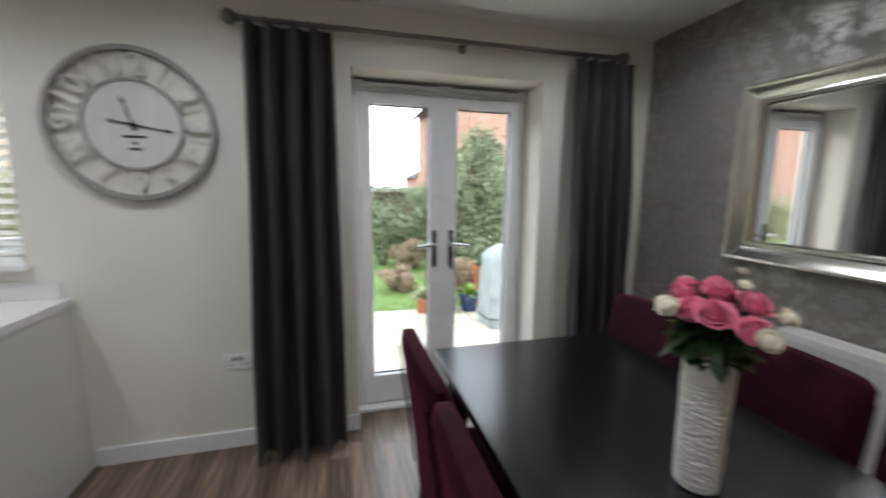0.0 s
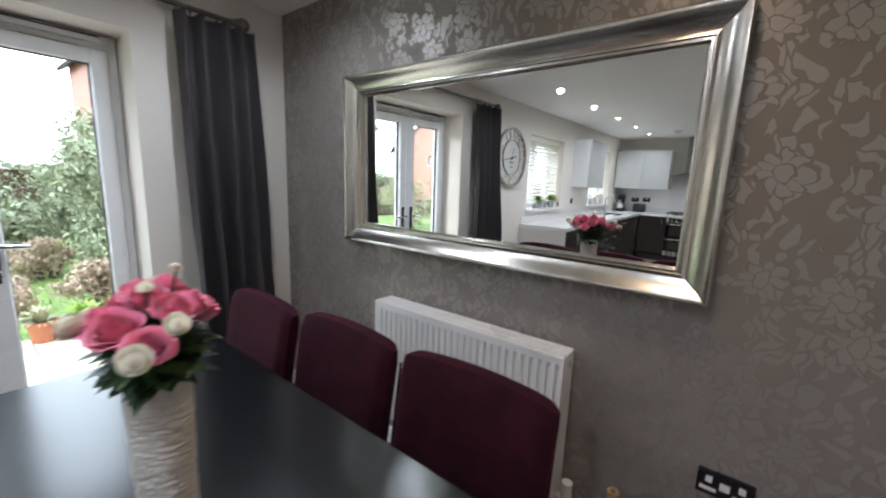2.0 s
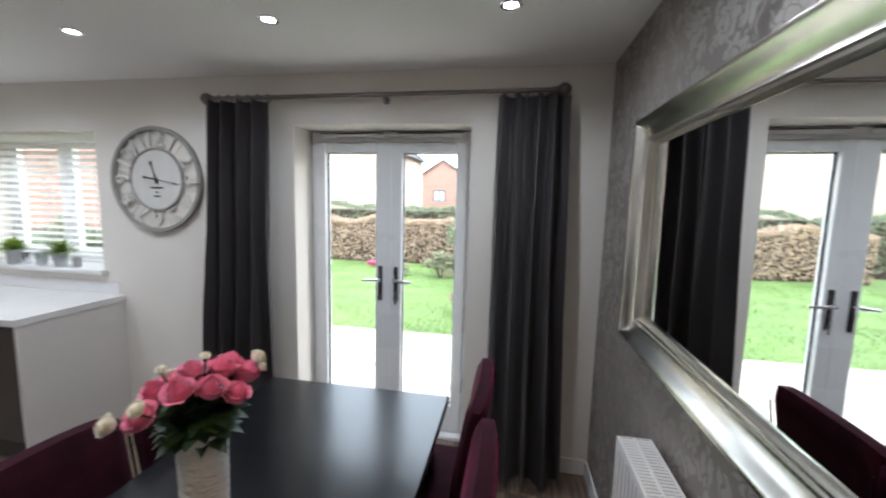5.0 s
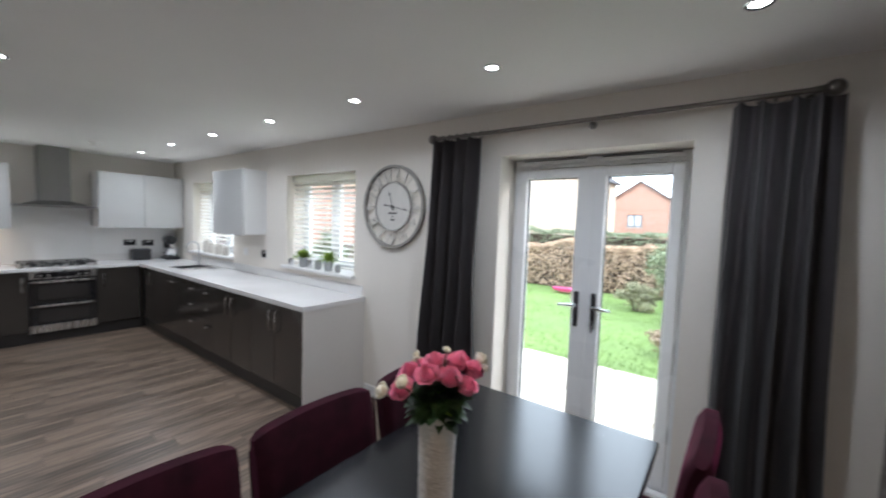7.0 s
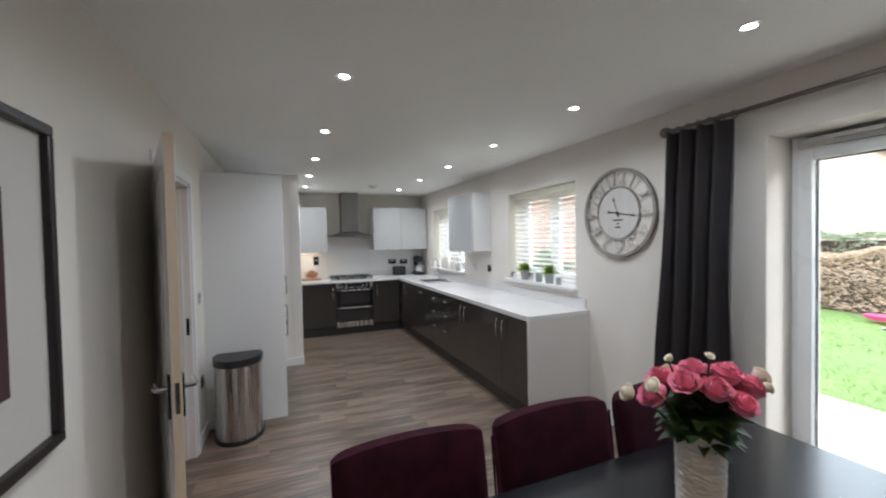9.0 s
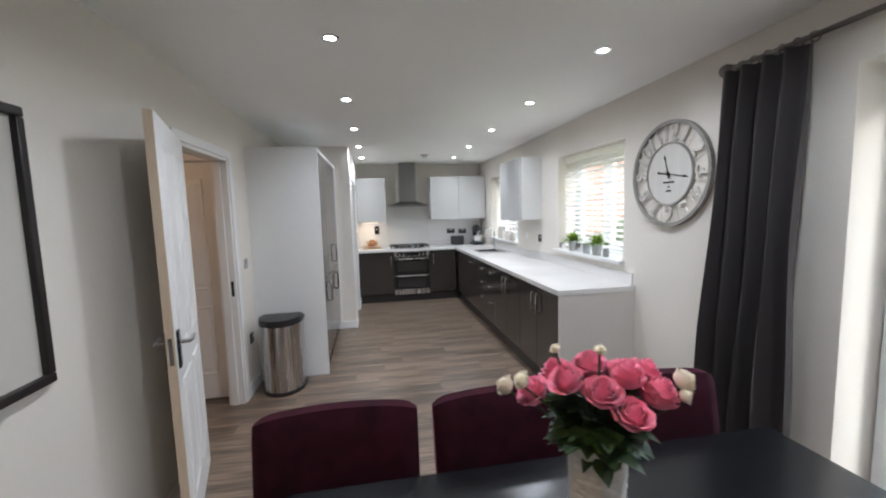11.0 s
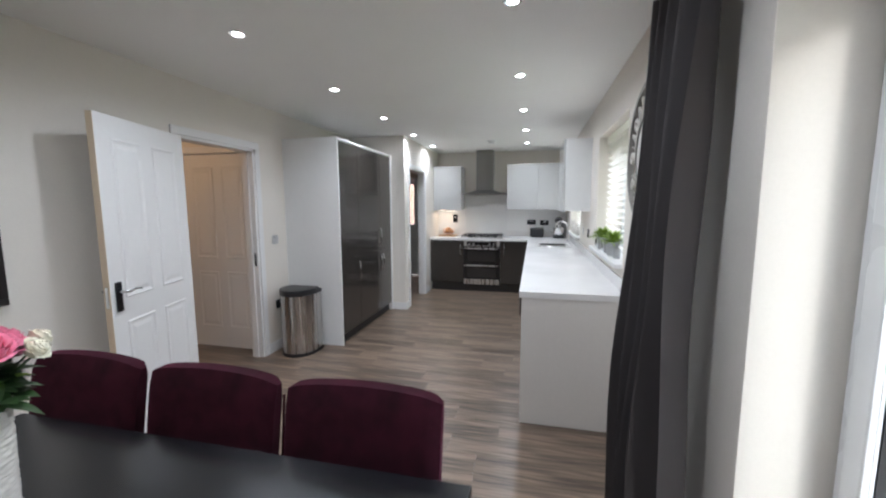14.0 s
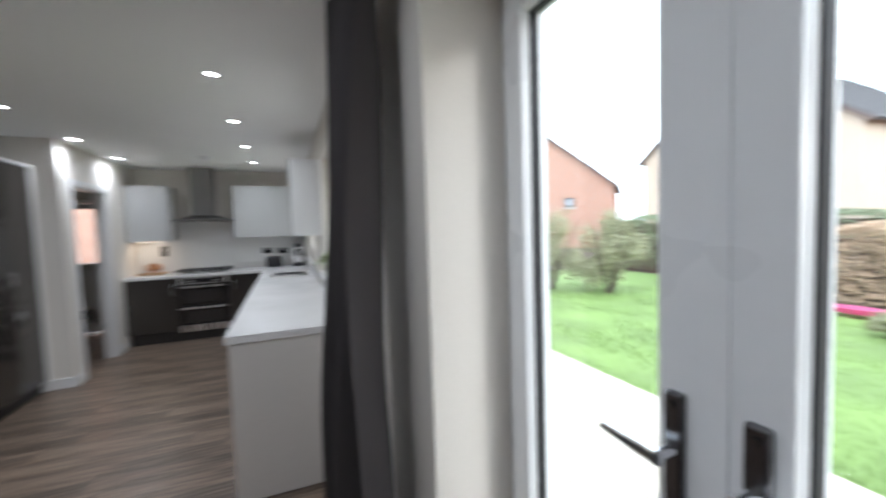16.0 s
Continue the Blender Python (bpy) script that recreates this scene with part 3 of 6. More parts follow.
def curtain(x0, x1, seed, flare):
    """A hanging curtain with pinched folds that widen to the floor."""
    rnd = random.Random(seed)
    t = thing("curtain", at((x0 + x1) / 2, 2.36, 0), "charcoal grey curtain drawn aside on rings, falling to the floor", "curtain", "curtains at the garden doors")
    bm = bmnew()
    folds, n, rows = 4, 130, 34
    ph = [rnd.uniform(-0.5, 0.5) for _ in range(folds + 2)]
    grid = []
    for j in range(rows + 1):
        v = j / rows
        z = 2.205 - v * (2.205 - 0.012)
        ring = []
        for i in range(n + 1):
            u = i / n
            k = u * folds
            spread = 1 + 0.12 * v
            x = (x0 + x1) / 2 + (u - 0.5) * (x1 - x0) * spread + flare * v * v * 0.05
            amp = 0.042 + 0.032 * min(1, v * 1.6)
            w = math.sin(2 * math.pi * (k + 0.12 * math.sin(3 * v + ph[int(k) % len(ph)] * 4)))
            sharp = w
            y = 2.325 - 0.062 * v - amp * sharp - 0.012 * math.sin(7 * v + 9 * u + seed) * v - 0.006 * math.sin(23 * u + 11 * v)
            x += 0.012 * math.cos(2 * math.pi * k) * (0.4 + v)
            ring.append(bm.verts.new((x, y, z + (0.006 * abs(w) if j == 0 else 0))))
        grid.append(ring)
    for a, b in zip(grid, grid[1:]):
        for i in range(n):
            bm.faces.new((a[i], a[i + 1], b[i + 1], b[i]))
    bmesh.ops.solidify(bm, geom=list(bm.faces), thickness=0.004)
    part("cloth", bm, CURTAIN, t)
    for i in range(6):
        x = x0 + (i + 0.5) / 6 * (x1 - x0)
        bm = bmnew()
        tube(bm, [(x + 0.006 * math.sin(a), 2.385 + 0.021 * math.sin(a), 2.242 + 0.021 * math.cos(a)) for a in [k * math.pi / 8 for k in range(16)]], 0.003, 8, True)
        part("ring", bm, POLE, t, "pewter curtain ring")
    return t


curtain(0.275, 0.683, 3, -0.4)
curtain(2.06, 2.44, 8, 0.3)

# ---- mirror ----
mir = thing("wall_mirror", at(XE, 0.942, 1.125), "large wall mirror in a wide scooped silver frame", "mirror")
MY0, MY1, MZ0, MZ1 = 0.112, 1.768, 1.116, 1.955
PROF = [(0.0, 0.004), (0.0, 0.062), (0.006, 0.070), (0.014, 0.070), (0.020, 0.066), (0.034, 0.052), (0.052, 0.041), (0.068, 0.036), (0.074, 0.040), (0.080, 0.040), (0.083, 0.034), (0.091, 0.034), (0.094, 0.028), (0.100, 0.020), (0.100, 0.004)]


def rail(c0, c1, d0, d1):
    """One mitred length of the frame between two outer corners; d: the way inwards at each corner."""
    bm = bmnew()
    ends = []
    for c, d in ((c0, d0), (c1, d1)):
        ends.append([bm.verts.new((XE - h, c[0] + d[0] * s, c[1] + d[1] * s)) for s, h in PROF])
    k = len(PROF)
    for i in range(k):
        bm.faces.new((ends[0][i], ends[0][(i + 1) % k], ends[1][(i + 1) % k], ends[1][i]))
    bm.faces.new(ends[0]), bm.faces.new(list(reversed(ends[1])))
    return bm


cs = [((MY0, MZ0), (1, 1)), ((MY1, MZ0), (-1, 1)), ((MY1, MZ1), (-1, -1)), ((MY0, MZ1), (1, -1))]
for i in range(4):
    part("frame_rail", rail(cs[i][0], cs[(i + 1) % 4][0], cs[i][1], cs[(i + 1) % 4][1]), FRAMESILVER, mir)
bm = bmnew()
box(bm, XE - 0.016, XE - 0.006, MY0 + 0.09, MY1 - 0.09, MZ0 + 0.09, MZ1 - 0.09)
mid = Vector((XE - 0.014, (MY0 + MY1) / 2, (MZ0 + MZ1) / 2))
bmesh.ops.transform(bm, matrix=Matrix.Translation(mid) @ pose(0, 0, 0, 0, -0.22, -0.52) @ Matrix.Translation(-mid), verts=list(bm.verts))
part("mirror_glass", bm, MIRROR, mir, "clean mirror glass", smooth=False)

# ---- radiator ----
rad = thing("radiator", at(XE, 0.96, 0.25), "white double panel radiator under the mirror", "radiator")
RY0, RY1, RZ0, RZ1, RXF = 0.49, 1.44, 0.26, 0.86, 2.545
for xf in (RXF, 2.628):
    bm = bmnew()
    n = 28
    xs = []
    pts = []
    step = (RY1 - RY0 - 0.03) / n
    for i in range(n):
        y = RY0 + 0.015 + i * step
        pts += [(xf + 0.014, y), (xf + 0.014, y + step * 0.28), (xf, y + step * 0.40), (xf, y + step * 0.86), (xf + 0.014, y + step)]
    pts = [(xf, RY0), (xf, RY0 + 0.012)] + pts + [(xf, RY1 - 0.012), (xf, RY1)]
    zs = [(RZ0, 0), (RZ0 + 0.03, 0), (RZ0 + 0.05, 1), (RZ1 - 0.05, 1), (RZ1 - 0.03, 0), (RZ1 - 0.008, 0)]
    rows = []
    for z, on in zs:
        rows.append([bm.verts.new((x if on else xf, y, z)) for x, y in pts])
    for a, b in zip(rows, rows[1:]):
        for i in range(len(pts) - 1):
            bm.faces.new((a[i], a[i + 1], b[i + 1], b[i]))
    back = [bm.verts.new((xf + 0.016, y, z)) for y, z in ((RY0, RZ0), (RY1, RZ0), (RY1, RZ1 - 0.008), (RY0, RZ1 - 0.008))]
    bm.faces.new(back)
    bm.faces.new(rows[0] + [back[1], back[0]]), bm.faces.new(rows[-1] + [back[2], back[3]])
    bm.faces.new([r[0] for r in rows] + [back[3], back[0]]), bm.faces.new([r[-1] for r in rows] + [back[2], back[1]])
    part("panel", bm, RADWHITE, rad)
bm = bmnew()
rbox(bm, RXF - 0.003, 2.650, RY0 - 0.003, RY0 + 0.003, RZ0 + 0.01, RZ1, 0.002)
part("side_cover", bm, RADWHITE, rad)
bm = bmnew()
rbox(bm, RXF - 0.003, 2.650, RY1 - 0.003, RY1 + 0.003, RZ0 + 0.01, RZ1, 0.002)
part("side_cover", bm, RADWHITE, rad)
bm = bmnew()
rbox(bm, RXF - 0.003, RXF + 0.006, RY0, RY1, RZ1 - 0.012, RZ1 + 0.002, 0.002), rbox(bm, 2.642, 2.651, RY0, RY1, RZ1 - 0.012, RZ1 + 0.002, 0.002)
for i in range(64):
    y = RY0 + 0.006 + i * (RY1 - RY0 - 0.012) / 64
    box(bm, RXF + 0.005, 2.643, y, y + 0.0105, RZ1 - 0.006, RZ1 - 0.001)
rbox(bm, RXF + 0.004, 2.644, 0.95, 0.975, RZ1 - 0.006, RZ1 + 0.001, 0.001)
rbox(bm, 2.59, 2.60, RY0, RY1, RZ1 - 0.006, RZ1 + 0.0005, 0.001)
part("top_grille", bm, RADWHITE, rad)
bm = bmnew()
cyl(bm, 0.015, 0, 0.05, pose(2.60, RY0 - 0.05, RZ0 + 0.03, -90, 0, 0), 14), cyl(bm, 0.012, -0.256, 0.03, at(2.60, RY0 - 0.04, RZ0 + 0.0), 12), cyl(bm, 0.020, 0.03, 0.10, at(2.60, RY0 - 0.04, RZ0 + 0.0), 16)
part("valve", bm, GLOSSWHITE, rad, "white thermostatic valve and pipe")
bm = bmnew()
cyl(bm, 0.010, 0, 0.006, pose(2.60, RY0 - 0.003, RZ1 - 0.04, 90, 0, 0), 12)
part("bleed_cap", bm, CHROME, rad, "small chrome bleed cap")
for yy in (RY0 + 0.15, RY1 - 0.15):
    bm = bmnew()
    box(bm, 2.648, XE - 0.0005, yy - 0.02, yy + 0.02, RZ0 + 0.05, RZ1 - 0.08)
    part("wall_bracket", bm, RADWHITE, rad)

# ---- table ----
TX0, TX1, TY0, TY1, TZ = 1.07, 1.925, 0.20, 1.735, 0.78
tab = thing("dining_table", at((TX0 + TX1) / 2, (TY0 + TY1) / 2, 0), "black-stained wooden dining table with a satin top", "table")
bm = bmnew()
rbox(bm, TX0, TX1, TY0, TY1, TZ - 0.032, TZ, 0.006, 3)
part("tabletop", bm, TABLETOP, tab)
bm = bmnew()
for a in ((TX0 + 0.08, TX1 - 0.08, TY0 + 0.08, TY0 + 0.10), (TX0 + 0.08, TX1 - 0.08, TY1 - 0.10, TY1 - 0.08), (TX0 + 0.08, TX0 + 0.10, TY0 + 0.1, TY1 - 0.1), (TX1 - 0.10, TX1 - 0.08, TY0 + 0.1, TY1 - 0.1)):
    rbox(bm, *a, TZ - 0.115, TZ - 0.032, 0.003)
part("apron", bm, LEGWOOD, tab)
for x in (TX0 + 0.05, TX1 - 0.12):
    for y in (TY0 + 0.05, TY1 - 0.12):
        bm = bmnew()
        rbox(bm, x, x + 0.07, y, y + 0.07, 0, TZ - 0.033, 0.006)
        part("leg", bm, LEGWOOD, tab)


# ---- chairs ----
def dining_chair(m, label, group):
    """Built facing +x, with the back at x < 0; local metres."""
    t = thing("dining_chair", m, label, "chair", group)
    W = 0.243
    bm = bmnew()
    rbox(bm, -0.02, 0.43, -W + 0.004, W - 0.004, 0.36, 0.475, 0.035, 4)
    for v in bm.verts:
        if v.co.z > 0.46:
            v.co.z += 0.018 * (1 - (v.co.y / W) ** 2)
    part("seat", bm, VELVET, t, local=True)
    bm = bmnew()
    ny, nz, faces = 22, 14, []

    def spot(i, j, front):
        u, v = i / ny * 2 - 1, j / nz
        top = 0.943 - 0.014 * u * u - 0.014 * abs(u) ** 11
        z = 0.33 + v * (top - 0.33)
        lean = -0.005 - 0.075 * v ** 1.4
        edge = max(0.0, abs(u) - 0.86) / 0.14
        thick = 0.044 * (1 - 0.55 * edge ** 2) * (1 - 0.45 * max(0, v - 0.9) / 0.1 * max(0, v - 0.9) / 0.1)
        y = u * (W - 0.006 * (1 - v))
        return (lean + (thick if front else -thick) * 0.9 + 0.012 * (1 - u * u) * (-1 if front else -1), y, z)

    sheets = [[[bm.verts.new(spot(i, j, f)) for i in range(ny + 1)] for j in range(nz + 1)] for f in (True, False)]
    for s in sheets:
        for j in range(nz):
            for i in range(ny):
                bm.faces.new((s[j][i], s[j][i + 1], s[j + 1][i + 1], s[j + 1][i]))
    fr, bk = sheets
    for i in range(ny):
        bm.faces.new((fr[nz][i], fr[nz][i + 1], bk[nz][i + 1], bk[nz][i])), bm.faces.new((fr[0][i], fr[0][i + 1], bk[0][i + 1], bk[0][i]))
    for j in range(nz):
        bm.faces.new((fr[j][0], fr[j + 1][0], bk[j + 1][0], bk[j][0])), bm.faces.new((fr[j][ny], fr[j + 1][ny], bk[j + 1][ny], bk[j][ny]))
    rim = [e for e in bm.edges if len(e.link_faces) == 2 and e.calc_face_angle(0) > 0.9]
    bmesh.ops.bevel(bm, geom=rim, offset=0.011, segments=3, profile=0.5, affect="EDGES", clamp_overlap=True)
    part("backrest", bm, VELVET, t, local=True)
    bm = bmnew()
    tube(bm, [(-0.052, -W + 0.012, 0.36), (-0.085, -W + 0.012, 0.62), (-0.118, -W + 0.014, 0.86)], 0.004, 6)
    part("piping", bm, VELVET, t, local=True)
    bm = bmnew()
    tube(bm, [(-0.052, W - 0.012, 0.36), (-0.085, W - 0.012, 0.62), (-0.118, W - 0.014, 0.86)], 0.004, 6)
    part("piping", bm, VELVET, t, local=True)
    for x, y, dx in ((0.38, -W + 0.04, 0.0), (0.38, W - 0.04, 0.0), (0.0, -W + 0.04, -0.06), (0.0, W - 0.04, -0.06)):
        bm = bmnew()
        vs = []
        for z, s, o in ((0.0, 0.013, dx), (0.20, 0.017, dx * 0.4), (0.365, 0.020, 0.0)):
            vs.append([bm.verts.new((x + o + a * s, y + b * s, z)) for a, b in ((-1, -1), (1, -1), (1, 1), (-1, 1))])
        for lo, hi in zip(vs, vs[1:]):
            for k in range(4):
                bm.faces.new((lo[k], lo[(k + 1) % 4], hi[(k + 1) % 4], hi[k]))
        bm.faces.new(vs[0]), bm.faces.new(vs[-1])
        part("leg", bm, LEGWOOD, t, "black wooden leg", local=True)
    return t


LBL = "plum velvet upholstered dining chair tucked in at the table"
ch = dining_chair(at(1.02, 0.325), LBL, "chairs round the table")
for y, dx, rz in ((0.86, 0.0, 0), (1.39, 0.005, 1)):
    copy_thing(ch, at(1.02 + dx, y, 0, rz))
for y, dx, rz in ((0.59, 0.03, 181), (1.115, 0.015, 180), (1.62, -0.02, 179)):
    copy_thing(ch, at(2.015 + dx, y, 0, rz))


# ---- vase of roses ----
VX, VY = 1.487, 0.852
vase = thing("flower_vase", at(VX, VY, TZ), "tall cream ceramic vase with a rippled surface on the table", "vase")


def rip(a, z):
    """Uneven hand-pinched ridges that run round the pot, break off and slip."""
    c, d = math.cos(a), math.sin(a)
    return 1 + 0.042 * noise.noise((c * 2.4, d * 2.4, z * 165 + c * 1.5)) + 0.036 * noise.noise((c * 6.0 + 7, d * 6.0, z * 230)) + 0.02 * noise.noise((c * 1.5, d * 1.5 + 3, z * 14))


bm = bmnew()
prof = [(0.039, 0.0), (0.045, 0.006)] + [(0.046 + 0.006 * (k / 140), 0.008 + 0.312 * k / 140) for k in range(141)] + [(0.0505, 0.322), (0.046, 0.320), (0.042, 0.27), (0.040, 0.05), (0.0, 0.045)]
lathe(bm, prof, 84, at(VX, VY, TZ), rip)
part("body", bm, VASE, vase)
bm = bmnew()
lathe(bm, [(0.0460, 0.315), (0.052, 0.316), (0.0540, 0.322), (0.0515, 0.327), (0.0465, 0.324), (0.0460, 0.315)], 56, at(VX, VY, TZ), rip, False)
part("lip", bm, VASE, vase, "uneven rolled lip")


def rose(bm, c, r, d, rnd):
    """A bud of broad overlapping petals round the way d, whose rims roll outwards."""
    q = Vector(d).normalized().to_track_quat("Z", "Y").to_matrix().to_4x4()
    m = Matrix.Translation(c) @ q
    for ringn, (cnt, rad_, end, curl) in enumerate(((2, 0.13, 0.12, 0.1), (3, 0.30, 0.30, 0.25), (3, 0.48, 0.52, 0.32), (4, 0.66, 0.78, 0.38), (5, 0.82, 1.06, 0.42), (5, 0.94, 1.38, 0.46))):
        for k in range(cnt):
            a0 = 2 * math.pi * (k + ringn * 0.37) / cnt + rnd.uniform(-0.25, 0.25)
            half = math.pi / cnt * 1.4
            lip, high = curl * rnd.uniform(0.6, 1.3), rnd.uniform(-0.06, 0.06)
            rows = []
            for j in range(9):
                v = j / 8
                roll = max(0.0, (v - 0.62) / 0.38) ** 2
                row = []
                for i in range(9):
                    u = i / 8 * 2 - 1
                    th = math.pi * 0.86 + (end + high + 0.16 * u ** 4 - math.pi * 0.86) * v
                    rr = r * rad_ * max(0.10, math.sin(th)) ** 0.8 * (1 + 0.06 * u) + r * lip * roll * (1 - 0.4 * u * u) * 0.8
                    z = r * math.cos(th) * (0.98 - 0.1 * rad_) - r * 0.30 * lip * roll * (1 + 0.5 * math.sin(u * 7 + k))
                    a = a0 + u * half
                    row.append(bm.verts.new(m @ Vector((rr * math.cos(a), rr * math.sin(a), z))))
                rows.append(row)
            for a, b in zip(rows, rows[1:]):
                for i in range(8):
                    bm.faces.new((a[i], a[i + 1], b[i + 1], b[i]))


def leaf_blade(bm, base, d, length, width, rnd, droop=0.3):
    d = Vector(d).normalized()
    side = d.cross(Vector((0, 0, 1)))
    side = side.normalized() if side.length > 0.1 else Vector((1, 0, 0))
    rows = []
    for j in range(5):
        v = j / 4
        p = Vector(base) + d * length * v - Vector((0, 0, droop * length * v * v))
        w = width * math.sin(math.pi * (0.06 + 0.94 * v) ** 0.8) * 0.5 + 0.0005
        up = side.cross(d) * w * 0.25
        rows.append([bm.verts.new(p + side * w + up), bm.verts.new(p), bm.verts.new(p - side * w + up)])
    for a, b in zip(rows, rows[1:]):
        for i in range(2):
            bm.faces.new((a[i], a[i + 1], b[i + 1], b[i]))


bouquet = thing("rose_bouquet", at(VX, VY, TZ + 0.05), "bunch of pink roses and cream blooms with dark leaves", "flowers")
rnd = random.Random(21)
CX, CY, CZ = VX, VY, TZ + 0.325
# heads along the long way of the bunch, across it, and up
heads = [(-0.118, 0.000, 0.098), (-0.066, -0.044, 0.116), (-0.062, 0.034, 0.138), (-0.012, -0.060, 0.110), (-0.014, -0.004, 0.150), (-0.006, 0.056, 0.126), (0.044, -0.040, 0.122), (0.042, 0.022, 0.146), (0.092, 0.030, 0.118), (0.086, -0.020, 0.132), (0.036, 0.076, 0.100)]
smalls = [(-0.168, -0.014, 0.088, 0.022), (-0.140, 0.036, 0.122, 0.018), (0.142, 0.010, 0.120, 0.023), (0.050, -0.086, 0.092, 0.026), (-0.004, -0.104, 0.098, 0.026), (-0.076, 0.000, 0.168, 0.011), (-0.008, 0.040, 0.182, 0.010), (0.132, 0.038, 0.104, 0.014)]


def spread(p, q, w):
    """The long way of the bunch lies across the table's diagonal."""
    return CX + (p * 0.30 + q * 0.95), CY + (p * 0.95 - q * 0.30), CZ + w


for h in heads:
    x, y, z = spread(*h)
    bm = bmnew()
    rose(bm, (x, y, z - 0.012), rnd.uniform(0.027, 0.033), ((x - CX) * 6, (y - CY) * 6, 0.9), rnd)
    part("rose", bm, PINK, bouquet, "open pink rose")
for p, q, w, r in smalls:
    x, y, z = spread(p, q, w)
    bm = bmnew()
    rose(bm, (x, y, z), r * 0.8, ((x - CX) * 8, (y - CY) * 8, 0.6), rnd)
    rose(bm, (x, y, z), r * 0.62, ((x - CX) * 6, (y - CY) * 6, 0.8), rnd)
    bmesh.ops.create_icosphere(bm, subdivisions=2, radius=r * 0.66, matrix=at(x, y, z))
    part("bloom", bm, CREAM, bouquet, "cream bloom")
for h in heads + [s[:3] for s in smalls]:
    x, y, z = spread(*h)
    bm = bmnew()
    tube(bm, [(CX + (x - CX) * 0.1, CY + (y - CY) * 0.1, TZ + 0.06), (CX + (x - CX) * 0.25, CY + (y - CY) * 0.25, CZ - 0.01), (CX + (x - CX) * 0.58, CY + (y - CY) * 0.58, CZ + (z - CZ) * 0.5), (x, y, z - 0.008)], 0.0022, 6)
    part("stem", bm, LEAF, bouquet, "green stem")
for k in range(240):
    bm = bmnew()
    a, rr = rnd.uniform(0, 6.28), rnd.uniform(0.012, 0.052)
    low = k < 130
    z = CZ + (rnd.uniform(-0.012, 0.05) if low else rnd.uniform(0.03, 0.105))
    b = a + rnd.uniform(-0.7, 0.7)
    leaf_blade(bm, (CX + rr * math.cos(a), CY + rr * math.sin(a), z), (math.cos(b), math.sin(b), rnd.uniform(-0.35, 0.5) if low else rnd.uniform(-0.1, 0.9)), rnd.uniform(0.035, 0.062), rnd.uniform(0.028, 0.044), rnd, 0.3 if low else 0.2)
    part("leaf", bm, LIME if k in (5, 40, 150) else LEAF, bouquet)

# small wooden stool by the radiator
st = thing("wooden_stool", at(2.41, 0.22, 0), "small honey-coloured wooden stool beside the radiator", "stool")
bm = bmnew()
lathe(bm, [(0.0, 0.45), (0.065, 0.45), (0.076, 0.458), (0.076, 0.475), (0.07, 0.483), (0.0, 0.485)], 36, at(2.41, 0.22))
part("seat", bm, OAK, st)
for k in range(4):
    a = math.pi / 4 + k * math.pi / 2
    bm = bmnew()
    tube(bm, [(2.41 + 0.11 * math.cos(a), 0.22 + 0.11 * math.sin(a), 0.0), (2.41 + 0.045 * math.cos(a), 0.22 + 0.045 * math.sin(a), 0.452)], [0.014, 0.018], 12)
    part("leg", bm, OAK, st)
bm = bmnew()
lathe(bm, [(0.008, 0.484), (0.017, 0.484), (0.017, 0.552), (0.008, 0.552), (0.008, 0.484)], 20, at(2.425, 0.262), None, False)
part("post", bm, OAK, st, "hollow turned wooden post")

# ---- downlights ----
LAMPGLOW = glow("led_lens", (1.0, 0.97, 0.93), 60.0)
spot_data = bpy.data.lights.new("downlight_bulb", "SPOT")
spot_data.energy, spot_data.spot_size, spot_data.spot_blend, spot_data.shadow_soft_size, spot_data.color = 27.0, radians(165), 1.0, 0.035, (0.95, 0.975, 1.0)
bm = bmnew()
lathe(bm, [(0.0265, -0.0005), (0.044, -0.001), (0.045, -0.004), (0.040, -0.007), (0.0275, -0.005), (0.026, 0.0)], 28, None, None, False)
RIM_ME = mesh_of("rim", bm, CHROME)
bm = bmnew()
cyl(bm, 0.0255, -0.0035, -0.001, None, 24)
LENS_ME = mesh_of("lens", bm, LAMPGLOW)
warm_spot = bpy.data.lights.new("warm_downlight_bulb", "SPOT")
warm_spot.energy, warm_spot.spot_size, warm_spot.spot_blend, warm_spot.shadow_soft_size, warm_spot.color = 15.0, radians(140), 1.0, 0.03, (1.0, 0.66, 0.38)
bm = bmnew()
cyl(bm, 0.0255, -0.0035, -0.001, None, 24)
WARM_LENS_ME = mesh_of("lens", bm, glow("warm_led_lens", (1.0, 0.76, 0.50), 60.0))
LX = [2.12, 1.081, 0.044, -1.008, -2.067, -3.118, -4.156]
for y in (1.755, 0.282):
    for x in LX:
        warm = x > 2 and y < 1
        t = thing("downlight", at(x, y, H), "recessed round chrome ceiling downlight, lit " + ("warm" if warm else "cool white"), "downlight", "downlights in the ceiling")
        for nm, me in (("rim", RIM_ME), ("lens", WARM_LENS_ME if warm else LENS_ME)):
            o = new(nm, me)
            o.parent = t
        o = new("bulb", warm_spot if warm else spot_data)
        o.parent = t
        o.matrix_local = Matrix.Translation((0, 0, -0.012))

